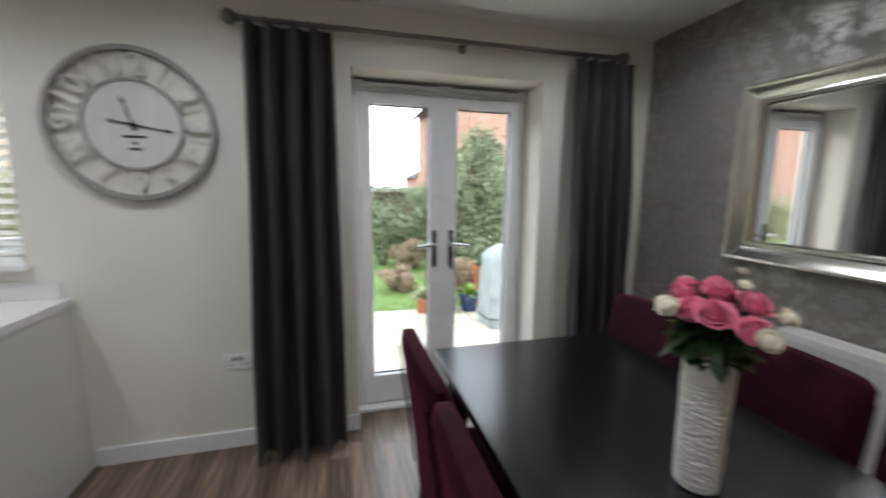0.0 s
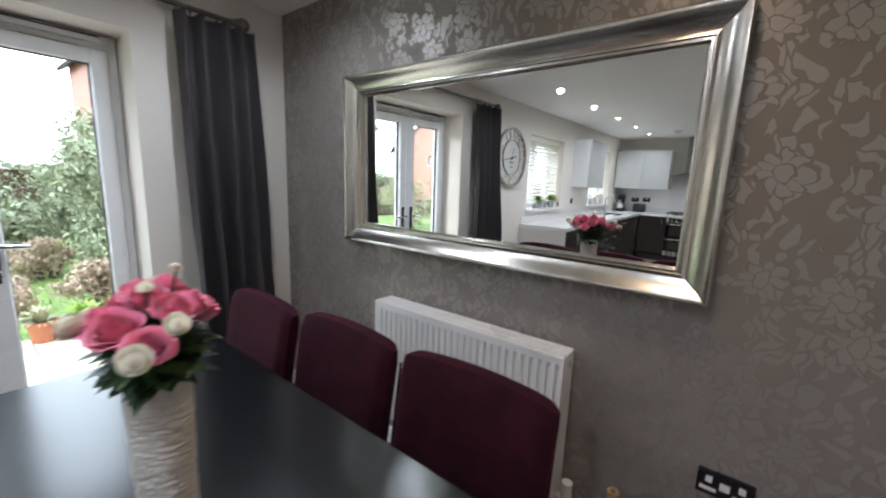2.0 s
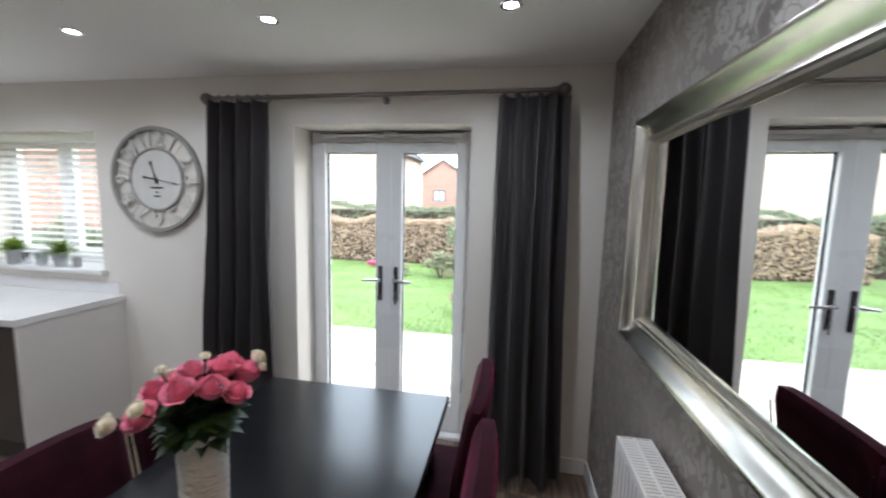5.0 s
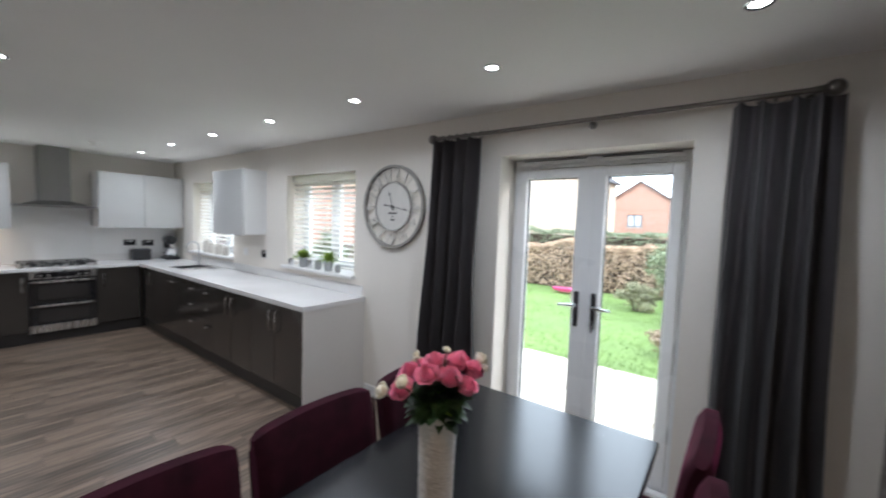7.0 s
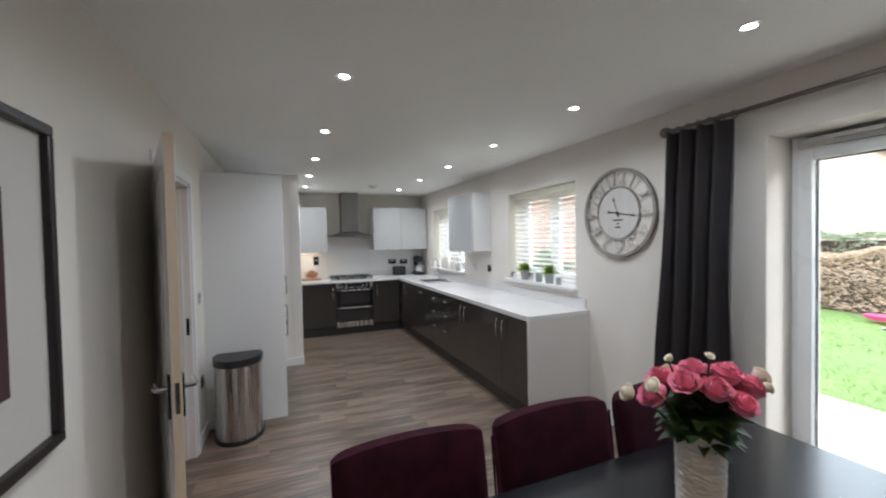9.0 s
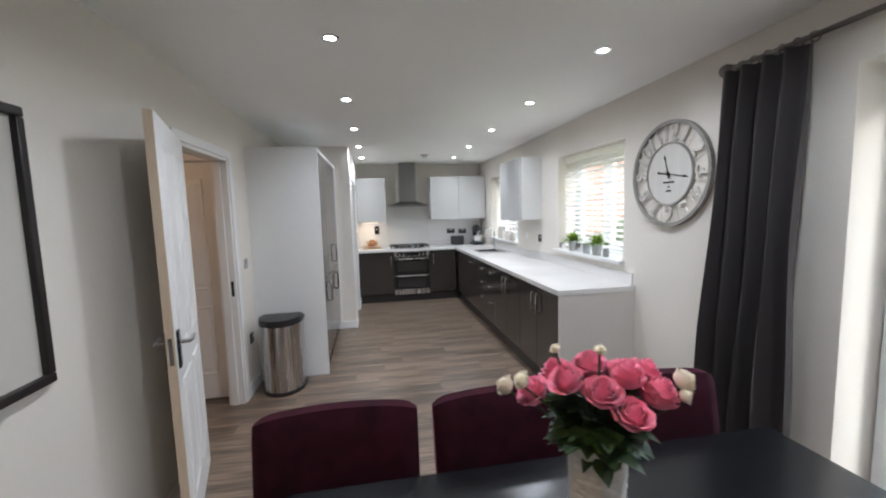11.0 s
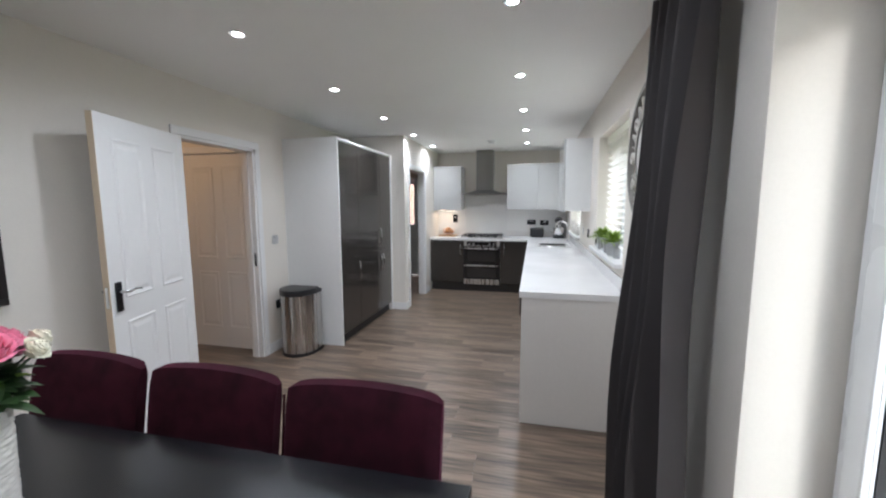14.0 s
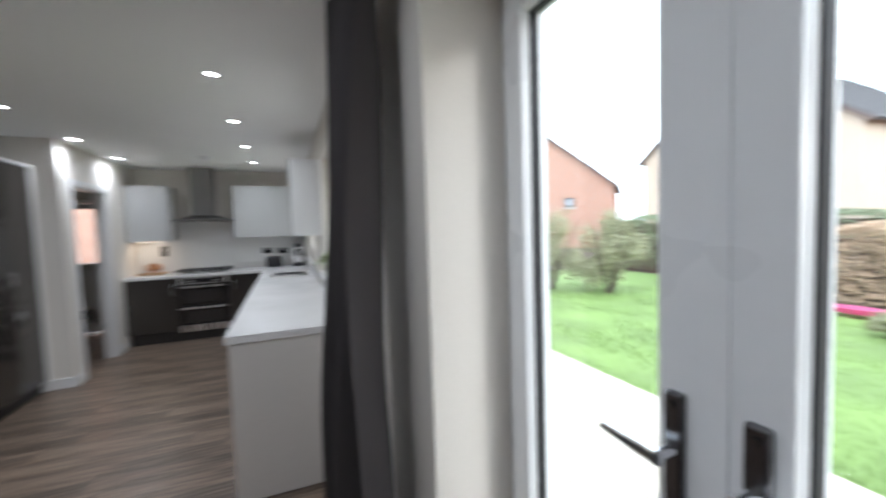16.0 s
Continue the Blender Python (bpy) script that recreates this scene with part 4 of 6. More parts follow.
# hall lamp behind the open doorway
t = thing("ceiling_lamp", at(-0.3, -1.75, H), "warm round flush lamp on the hall ceiling", "ceiling lamp")
bm = bmnew()
lathe(bm, [(0.0, -0.075), (0.06, -0.07), (0.10, -0.05), (0.12, -0.02), (0.12, -0.004)], 28, at(-0.3, -1.75, H))
part("shade", bm, glow("warm_shade", (1.0, 0.72, 0.46), 3.0), t)
bm = bmnew()
cyl(bm, 0.13, -0.012, -0.0005, at(-0.3, -1.75, H), 28)
part("base", bm, GLOSSWHITE, t)
o = new("bulb", bpy.data.lights.new("warm_bulb", "POINT"))
o.data.energy, o.data.color, o.data.shadow_soft_size = 5.0, (1.0, 0.63, 0.36), 0.08
o.parent = t
o.matrix_local = Matrix.Translation((0, 0, -0.16))

# ---- kitchen ----
YF, XF = 1.812, -4.46          # faces of the two runs of base units
KZ, CT = 0.15, 0.868           # top of the plinth, underside of the worktop


def bar_handle(a, b, out):
    """A bowed bar between two fixings; out: the way it stands off."""
    a, b, out = Vector(a), Vector(b), Vector(out)
    bm = bmnew()
    d = (b - a).normalized() * 0.012
    tube(bm, [a, a + out * 0.7, a + out + d, b + out - d, b + out * 0.7, b], 0.006, 10)
    return bm


def slab_door(u, name, lo, hi, axis, material, r=0.003):
    """A flat door or drawer front between two corners on the plane of the run, 18 mm thick."""
    bm = bmnew()
    g = 0.0015
    if axis == "y":
        rbox(bm, lo[0] + g, hi[0] - g, lo[1], hi[1], lo[2] + g, hi[2] - g, r)
    else:
        rbox(bm, lo[0], hi[0], lo[1] + g, hi[1] - g, lo[2] + g, hi[2] - g, r)
    return part(name, bm, material, u)


def base_unit_n(x0, x1, doors, label):
    u = thing("base_cabinet", at((x0 + x1) / 2, 2.12, 0), label, "cabinet", "base cabinets in the kitchen")
    bm = bmnew()
    box(bm, x0 + 0.001, x1 - 0.001, YF + 0.019, YN - 0.002, KZ, CT)
    part("body", bm, GREYGLOSS, u, smooth=False)
    for a, b, z0, z1, hs in doors:
        d = slab_door(u, "drawer_front" if z1 - z0 < 0.5 else "door", (a, YF, z0), (b, YF + 0.018, z1), "y", GREYGLOSS)
        for p, q in hs:
            part("handle", bar_handle((p[0], YF, p[1]), (q[0], YF, q[1]), (0, -0.028, 0)), CHROME, d, "chrome bar handle")
    return u


UL = "gloss charcoal base cabinet with chrome bar handles under the worktop"
for x0, x1, xm in ((-1.42, -0.597, -1.02), (-2.22, -1.42, -1.82)):
    base_unit_n(x0, x1, [(x0, xm, KZ, CT - 0.006, [((xm - 0.05, 0.80), (xm - 0.05, 0.63))]), (xm, x1, KZ, CT - 0.006, [((xm + 0.05, 0.80), (xm + 0.05, 0.63))])], UL)
dz = [(0.685, CT - 0.006), (0.495, 0.685), (KZ, 0.495)]
base_unit_n(-2.86, -2.22, [(-2.86, -2.22, a, b, [((-2.40, b - 0.085), (-2.30, b - 0.085)), ((-2.79, b - 0.085), (-2.69, b - 0.085))]) for a, b in dz], "gloss charcoal drawer cabinet with three drawers and chrome handles")
base_unit_n(-3.46, -2.86, [(-3.46, -2.86, KZ, CT - 0.006, [((-3.39, 0.785), (-3.24, 0.785))])], UL)
base_unit_n(-4.455, -3.46, [(-4.10, -3.46, KZ, CT - 0.006, [((-4.07, 0.80), (-4.07, 0.66))])], UL)


def base_unit_w(y0, y1, hy, label):
    u = thing("base_cabinet", at(-4.75, (y0 + y1) / 2, 0), label, "cabinet", "base cabinets in the kitchen")
    bm = bmnew()
    box(bm, XW + 0.002, XF - 0.019, y0 + 0.001, y1 - 0.001, KZ, CT)
    part("body", bm, GREYGLOSS, u, smooth=False)
    d = slab_door(u, "door", (XF - 0.018, y0, KZ), (XF, y1, CT - 0.006), "x", GREYGLOSS)
    part("handle", bar_handle((XF, hy, 0.80), (XF, hy, 0.62), (0.028, 0, 0)), CHROME, d, "chrome bar handle")
    return u


base_unit_w(YU + 0.002, 0.725, 0.68, UL)
base_unit_w(1.345, 1.805, 1.41, UL)
bm = bmnew()
rbox(bm, XF - 0.06, XF - 0.045, YU + 0.02, YF + 0.06, 0.0, KZ - 0.001, 0.002), rbox(bm, XF - 0.045, -0.60, YF + 0.05, YF + 0.065, 0.0, KZ - 0.001, 0.002)
solid("plinth", bm, mat("dark_plinth", (0.03, 0.027, 0.025), 0.4), "dark plinth under the base cabinets", "plinth", kind="structure")
bm = bmnew()
rbox(bm, -0.596, -0.574, YF - 0.006, YN - 0.002, 0.001, CT, 0.002)
solid("end_panel", bm, mat("cream_end_panel", (0.66, 0.625, 0.585), 0.4, vary=0.03), "cream end panel closing the run of cabinets", "panel")
wt = thing("worktop", at(-2.5, 2.1, CT), "pale speckled worktop with a low upstand along the wall", "worktop")
bm = bmnew()
for a in ((-3.5295, -0.568, YF - 0.022, YN - 0.001), (-4.44, -3.7755, YF - 0.022, YN - 0.001), (-3.7755, -3.5295, YF - 0.022, 1.9745), (-3.7755, -3.5295, 2.3155, YN - 0.001)):
    box(bm, *a, CT + 0.0005, 0.908)
bmesh.ops.remove_doubles(bm, verts=list(bm.verts), dist=0.0002)
part("long_slab", bm, QUARTZ, wt, smooth=False)
bm = bmnew()
rbox(bm, XW + 0.001, -4.4405, YU + 0.002, YN - 0.001, CT + 0.0005, 0.908, 0.004)
part("hob_slab", bm, QUARTZ, wt)
bm = bmnew()
rbox(bm, -4.40, -0.60, YN - 0.013, YN - 0.0015, 0.9085, 1.0, 0.003)
part("upstand", bm, QUARTZ, wt)
bm = bmnew()
rbox(bm, XW + 0.0015, XW + 0.013, 1.40, YN - 0.014, 0.9085, 1.0, 0.003)
part("upstand", bm, QUARTZ, wt)
bm = bmnew()
rbox(bm, XW + 0.001, XW + 0.009, 0.66, 1.42, 0.9085, 1.66, 0.002)
solid("splashback", bm, SPLASH, "white glass splashback behind the hob", "splashback", kind="structure")
bm = bmnew()
rbox(bm, XW + 0.001, XW + 0.007, YU + 0.003, 0.658, 0.9085, 1.379, 0.001), rbox(bm, XW + 0.0135, XW + 0.017, 1.421, YN - 0.02, 1.0005, 1.399, 0.001)
solid("backsplash_panel", bm, PANELWHITE, "white wall panel above the worktop", "wall panel", kind="structure")

# double oven
ov = thing("double_oven", at(-4.75, 1.035, 0), "stainless steel and black glass built-under double oven", "oven")
bm = bmnew()
box(bm, XW + 0.01, XF - 0.02, 0.728, 1.342, 0.10, CT)
part("body", bm, BLACKPLASTIC, ov, smooth=False)
bm = bmnew()
rbox(bm, XF - 0.02, XF + 0.006, 0.730, 1.340, 0.775, 0.862, 0.003)
p = part("control_panel", bm, STEEL, ov, "brushed steel control panel")
bm = bmnew()
rbox(bm, XF + 0.005, XF + 0.009, 0.79, 1.28, 0.79, 0.85, 0.002)
part("display", bm, BLACKGLASS, p, "black glass display")
for y in (0.83, 0.90, 1.17, 1.24):
    bm = bmnew()
    cyl(bm, 0.014, 0, 0.018, pose(XF + 0.008, y, 0.815, 0, 90, 0), 16)
    part("knob", bm, STEEL, p, "steel knob")
for z0, z1 in ((0.485, 0.772), (0.215, 0.482)):
    bm = bmnew()
    rbox(bm, XF - 0.02, XF + 0.004, 0.732, 1.338, z0, z1, 0.003)
    d = part("door", bm, BLACKGLASS, ov, "black glass oven door")
    bm = bmnew()
    tube(bm, [(XF + 0.004, 0.79, z1 - 0.03), (XF + 0.045, 0.79, z1 - 0.03)], 0.007, 8), tube(bm, [(XF + 0.004, 1.28, z1 - 0.03), (XF + 0.045, 1.28, z1 - 0.03)], 0.007, 8)
    rbox(bm, XF + 0.038, XF + 0.052, 0.745, 1.325, z1 - 0.042, z1 - 0.018, 0.005)
    part("handle", bm, STEEL, d, "steel bar handle")
    bm = bmnew()
    frame_w = 0.07
    rbox(bm, XF + 0.003, XF + 0.006, 0.80, 1.27, z0 + 0.035, z1 - 0.075, 0.004)
    part("window", bm, mat("smoked_oven_window", (0.035, 0.032, 0.03), 0.08, vary=0.1), d, "smoked oven window")
bm = bmnew()
rbox(bm, XF - 0.02, XF + 0.004, 0.732, 1.338, 0.125, 0.212, 0.003)
part("bottom_trim", bm, STEEL, ov, "steel bottom trim")

# gas hob
hob = thing("gas_hob", at(-4.74, 1.02, 0.908), "stainless gas hob with black cast iron pan supports on the worktop", "hob")
bm = bmnew()
rbox(bm, -4.99, -4.50, 0.66, 1.38, 0.9085, 0.916, 0.003)
part("plate", bm, STEEL, hob)
for x, y, r in ((-4.87, 0.80, 0.04), (-4.62, 0.80, 0.03), (-4.75, 1.02, 0.055), (-4.87, 1.24, 0.03), (-4.62, 1.24, 0.04)):
    bm = bmnew()
    lathe(bm, [(r, 0.0), (r, 0.012), (r * 0.85, 0.016), (r * 0.8, 0.022), (0, 0.023)], 20, at(x, y, 0.916))
    part("burner", bm, CASTIRON, hob)
for y0, y1 in ((0.69, 0.90), (0.91, 1.13), (1.14, 1.35)):
    bm = bmnew()
    z = 0.950
    for p, q in (((-4.96, y0), (-4.53, y0)), ((-4.96, y1), (-4.53, y1)), ((-4.96, y0), (-4.96, y1)), ((-4.53, y0), (-4.53, y1)), ((-4.96, (y0 + y1) / 2), (-4.53, (y0 + y1) / 2)), ((-4.745, y0), (-4.745, y1))):
        tube(bm, [(*p, z), (*q, z)], 0.007, 6)
    for x in (-4.96, -4.53):
        for y in (y0, y1):
            tube(bm, [(x, y, 0.916), (x, y, z)], 0.007, 6)
    part("pan_support", bm, CASTIRON, hob, "cast iron pan support")
for k in range(5):
    bm = bmnew()
    cyl(bm, 0.016, 0, 0.022, at(-4.515, 0.86 + 0.08 * k, 0.916), 14)
    part("knob", bm, BLACKPLASTIC, hob)

HOODSTEEL = mat("hood_steel", (0.30, 0.295, 0.285), 0.30, metal=1.0, vary=0.06, fine=60, bump=0.03, stretch=(12, 12, 0.4))
# cooker hood
hood = thing("cooker_hood", at(-4.85, 1.04, 1.64), "stainless chimney cooker hood with a thin flat canopy", "cooker hood")
bm = bmnew()
rbox(bm, XW + 0.010, -4.60, 0.675, 1.412, 1.64, 1.664, 0.003)
part("canopy", bm, HOODSTEEL, hood)
bm = bmnew()
vs = [[bm.verts.new(p) for p in ((XW + 0.011, y0, z), (x1, y0, z), (x1, y1, z), (XW + 0.011, y1, z))] for y0, y1, x1, z in ((0.75, 1.33, -4.68, 1.664), (0.885, 1.185, -4.78, 1.72))]
for k in range(4):
    bm.faces.new((vs[0][k], vs[0][(k + 1) % 4], vs[1][(k + 1) % 4], vs[1][k]))
bm.faces.new(vs[0]), bm.faces.new(vs[1])
part("skirt", bm, HOODSTEEL, hood)
bm = bmnew()
rbox(bm, XW + 0.002, -4.79, 0.89, 1.18, 1.71, H - 0.001, 0.004)
part("chimney", bm, HOODSTEEL, hood)
bm = bmnew()
rbox(bm, -4.98, -4.66, 0.76, 1.33, 1.636, 1.641, 0.002)
part("filter", bm, mat("hood_filter", (0.25, 0.25, 0.25), 0.4, metal=1.0), hood, "grey mesh filter")


# wall cabinets
def wall_unit(lo, hi, face, splits, label):
    u = thing("wall_cabinet", at((lo[0] + hi[0]) / 2, (lo[1] + hi[1]) / 2, lo[2]), label, "cabinet", "wall cabinets in the kitchen")
    bm = bmnew()
    if face == "x":
        rbox(bm, lo[0], hi[0] - 0.020, lo[1], hi[1], lo[2], hi[2], 0.002)
    else:
        rbox(bm, lo[0], hi[0], lo[1] + 0.020, hi[1], lo[2], hi[2], 0.002)
    part("body", bm, PANELWHITE, u)
    for a, b in zip(splits, splits[1:]):
        bm = bmnew()
        if face == "x":
            rbox(bm, hi[0] - 0.018, hi[0], a + 0.0015, b - 0.0015, lo[2] - 0.012, hi[2], 0.003)
        else:
            rbox(bm, a + 0.0015, b - 0.0015, lo[1], lo[1] + 0.018, lo[2] - 0.012, hi[2], 0.003)
        part("door", bm, GLOSSDOOR, u, "pale gloss door")
    return u


wall_unit((XW + 0.001, 1.425, 1.40), (-4.70, 2.425, 2.14), "x", [1.425, 1.935, 2.425], "pale gloss wall cabinet with two doors beside the hood")
wall_unit((XW + 0.001, YU + 0.003, 1.38), (-4.70, 0.640, 2.13), "x", [YU + 0.003, 0.640], "pale gloss wall cabinet with one door beside the hood")
wall_unit((-3.06, 2.165, 1.40), (-2.295, YN - 0.001, 2.14), "y", [-3.06, -2.295], "pale gloss wall cabinet between the two windows")

# warm strip light under the single wall cabinet
ul = thing("under_cabinet_light", at(-4.88, 0.36, 1.3595), "small warm strip light under the wall cabinet, lit", "strip light")
bm = bmnew()
rbox(bm, -4.905, -4.855, 0.20, 0.52, 1.364, 1.3795, 0.003)
part("housing", bm, STEEL, ul)
bm = bmnew()
box(bm, -4.898, -4.862, 0.21, 0.51, 1.3605, 1.3637)
part("diffuser", bm, glow("warm_diffuser", (1.0, 0.80, 0.58), 4.0), ul, smooth=False)
o = new("bulb", bpy.data.lights.new("strip_bulb", "AREA"))
o.data.shape, o.data.size, o.data.size_y, o.data.energy, o.data.color = "RECTANGLE", 0.03, 0.28, 0.8, (1.0, 0.80, 0.58)
o.parent = ul
o.matrix_local = Matrix.Translation((0, 0, -0.002))

# tall cabinets
tall = thing("tall_cabinet", at(-2.36, -0.36, 0), "tall gloss charcoal larder cabinets in a white surround", "cabinet")
bm = bmnew()
rbox(bm, -1.640, -1.618, YS + 0.001, -0.040, 0.001, 2.145, 0.002)
part("end_panel", bm, PANELWHITE, tall, "white end panel")
bm = bmnew()
rbox(bm, -3.117, -1.641, YS + 0.001, -0.042, 2.118, 2.144, 0.002)
part("top_panel", bm, PANELWHITE, tall, "white top panel")
bm = bmnew()
rbox(bm, -3.117, -3.085, YS + 0.001, -0.042, 0.001, 2.117, 0.002)
part("side_panel", bm, PANELWHITE, tall, "white side panel")
bm = bmnew()
box(bm, -3.084, -1.642, YS + 0.002, -0.072, 0.10, 2.116)
part("body", bm, GREYGLOSS, tall, smooth=False)
bm = bmnew()
rbox(bm, -3.084, -1.642, -0.11, -0.095, 0.001, 0.10, 0.002)
part("plinth", bm, BLACKPLASTIC, tall)
cols = [-3.084, -2.72, -2.09, -1.642]
for i in range(3):
    for z0, z1 in ((0.105, 0.90), (0.90, 2.114)):
        d = slab_door(tall, "door", (cols[i], -0.070, z0), (cols[i + 1], -0.052, z1), "y", GREYGLOSS)
        hx = {0: -2.76, 1: -2.68, 2: -2.05}[i]
        if z0 < 0.5 or i == 1:
            hz = (0.83, 0.63) if z0 < 0.5 else (1.17, 0.97)
            part("handle", bar_handle((hx, -0.052, hz[0]), (hx, -0.052, hz[1]), (0, 0.028, 0)), CHROME, d, "chrome bar handle")

# sink and tap
sink = thing("kitchen_sink", at(-3.55, 2.15, 0.908), "stainless steel inset sink with drainer in the worktop", "sink")
bm = bmnew()
frame_pts = (-3.80, -3.32, 1.93, 2.36)
for a in ((-3.82, -3.30, 1.93, 1.955), (-3.82, -3.30, 2.335, 2.36), (-3.82, -3.79, 1.956, 2.334), (-3.34, -3.30, 1.956, 2.334)):
    rbox(bm, *a, 0.9085, 0.914, 0.002)
part("rim", bm, STEEL, sink)
bm = bmnew()
rbox(bm, -3.528, -3.341, 1.956, 2.334, 0.9083, 0.9092, 0.0003, 1)
for k in range(7):
    rbox(bm, -3.50 + k * 0.02, -3.492 + k * 0.02, 1.99, 2.30, 0.909, 0.912, 0.001, 1)
part("drainer", bm, STEEL, sink)
bm = bmnew()
for a in ((-3.775, -3.770, 1.975, 2.315), (-3.535, -3.53, 1.975, 2.315), (-3.77, -3.535, 1.975, 1.98), (-3.77, -3.535, 2.31, 2.315)):
    box(bm, *a, 0.870, 0.911)
box(bm, -3.77, -3.535, 1.98, 2.31, 0.8690, 0.872)
cyl(bm, 0.03, 0.872, 0.874, at(-3.65, 2.15, 0), 20)
# steel darker than the rim: the shade of a deeper bowl as colour
part("bowl", bm, mat("sink_bowl_shaded", (0.22, 0.22, 0.225), 0.3, metal=1.0), sink, "shallow steel bowl, shade of a deeper one in its colour")
tap = thing("kitchen_tap", at(-3.98, 2.385, 0.908), "tall chrome swan neck kitchen tap", "tap")
bm = bmnew()
cyl(bm, 0.026, 0.0005, 0.05, at(-3.98, 2.36, 0.908), 20)
tube(bm, [(-3.98, 2.36, 0.95), (-3.98, 2.36, 1.14)] + [(-3.98 + 0.02 * (1 - math.cos(a)), 2.36 - 0.085 * (1 - math.cos(a)), 1.14 + 0.085 * math.sin(a)) for a in [k * math.pi / 8 for k in range(1, 9)]] + [(-3.94, 2.19, 1.08)], 0.012, 12)
part("spout", bm, CHROME, tap)
bm = bmnew()
tube(bm, [(-3.955, 2.36, 0.945), (-3.90, 2.35, 0.965)], 0.006, 8)
part("lever", bm, CHROME, tap)

# small appliances and worktop things
tst = thing("toaster", at(-4.90, 1.935, 0.908), "black two slot toaster on the worktop", "toaster")
bm = bmnew()
rbox(bm, -4.99, -4.83, 1.82, 2.05, 0.918, 1.075, 0.025, 4)
part("body", bm, BLACKPLASTIC, tst)
bm = bmnew()
for x in (-4.945, -4.89):
    rbox(bm, x, x + 0.025, 1.85, 2.02, 1.0745, 1.077, 0.001, 1)
part("slots", bm, CHROME, tst)
bm = bmnew()
rbox(bm, -4.98, -4.84, 1.83, 2.04, 0.9085, 0.918, 0.002)
part("foot", bm, BLACKPLASTIC, tst)
mixer = thing("stand_mixer", at(-4.86, 2.28, 0.908), "black stand mixer with a steel bowl on the worktop", "mixer")
bm = bmnew()
rbox(bm, -5.0, -4.70, 2.20, 2.38, 0.909, 0.945, 0.014, 3)
part("base", bm, BLACKPLASTIC, mixer)
bm = bmnew()
lathe(bm, [(0.052, 0.0), (0.046, 0.06), (0.045, 0.14), (0.050, 0.20), (0.044, 0.235), (0.0, 0.24)], 20, at(-4.95, 2.29, 0.943))
part("column", bm, BLACKPLASTIC, mixer)
bm = bmnew()
lathe(bm, [(0.0, -0.02), (0.040, -0.012), (0.062, 0.02), (0.068, 0.10), (0.066, 0.20), (0.058, 0.26), (0.040, 0.285), (0.0, 0.29)], 24, pose(-4.99, 2.29, 1.20, 0, 90, 0))
head = part("head", bm, BLACKPLASTIC, mixer, "rounded black motor head")
bm = bmnew()
lathe(bm, [(0.0675, 0.0), (0.0695, 0.0), (0.0695, 0.016), (0.0675, 0.016), (0.0675, 0.0)], 24, pose(-4.90, 2.29, 1.20, 0, 90, 0), None, False)
part("trim_band", bm, CHROME, head, "chrome trim band")
bm = bmnew()
cyl(bm, 0.026, 1.085, 1.145, at(-4.77, 2.29), 16)
part("attachment_hub", bm, CHROME, head, "chrome hub")
bm = bmnew()
lathe(bm, [(0.045, 0.0), (0.050, 0.012), (0.078, 0.045), (0.090, 0.10), (0.092, 0.135), (0.094, 0.137), (0.088, 0.134), (0.085, 0.10), (0.07, 0.045), (0.0, 0.02)], 28, at(-4.77, 2.29, 0.9455))
bowl = part("bowl", bm, CHROME, mixer, "polished steel bowl")
bm = bmnew()
tube(bm, [(-4.79, 2.20, 1.06), (-4.79, 2.165, 1.055), (-4.79, 2.16, 1.01), (-4.79, 2.205, 0.99)], 0.007, 8)
part("bowl_handle", bm, CHROME, bowl)
brd = thing("bread_board", at(-4.86, 0.36, 0.908), "oak board on the worktop by the hob", "board")
bm = bmnew()
rbox(bm, -4.98, -4.72, 0.22, 0.53, 0.909, 0.932, 0.005)
part("board", bm, OAK, brd)
bwl = thing("wire_basket", at(-4.86, 0.38, 0.932), "round copper wire basket holding bread", "basket")
bm = bmnew()
for z, r in ((0.003, 0.06), (0.05, 0.095), (0.10, 0.11)):
    tube(bm, [(-4.86 + r * math.cos(a), 0.38 + r * math.sin(a), 0.935 + z) for a in [k * math.pi / 12 for k in range(24)]], 0.003, 6, True)
for k in range(14):
    a = k * math.pi / 7
    tube(bm, [(-4.86 + r * math.cos(a), 0.38 + r * math.sin(a), 0.935 + z) for z, r in ((0.003, 0.06), (0.05, 0.095), (0.10, 0.11))], 0.002, 6)
part("wire", bm, mat("copper_wire", (0.62, 0.34, 0.22), 0.3, metal=1.0), bwl)
for dx, dy, dz_ in ((-0.03, -0.03, 0.05), (0.03, 0.0, 0.055), (-0.01, 0.04, 0.06), (0.0, 0.0, 0.10)):
    bm = bmnew()
    bmesh.ops.create_uvsphere(bm, u_segments=16, v_segments=10, radius=0.042, matrix=at(-4.86 + dx, 0.38 + dy, 0.935 + dz_) @ Matrix.Diagonal((1, 1.25, 0.85, 1)))
    part("bread_roll", bm, BREAD, bwl, "brown bread roll")


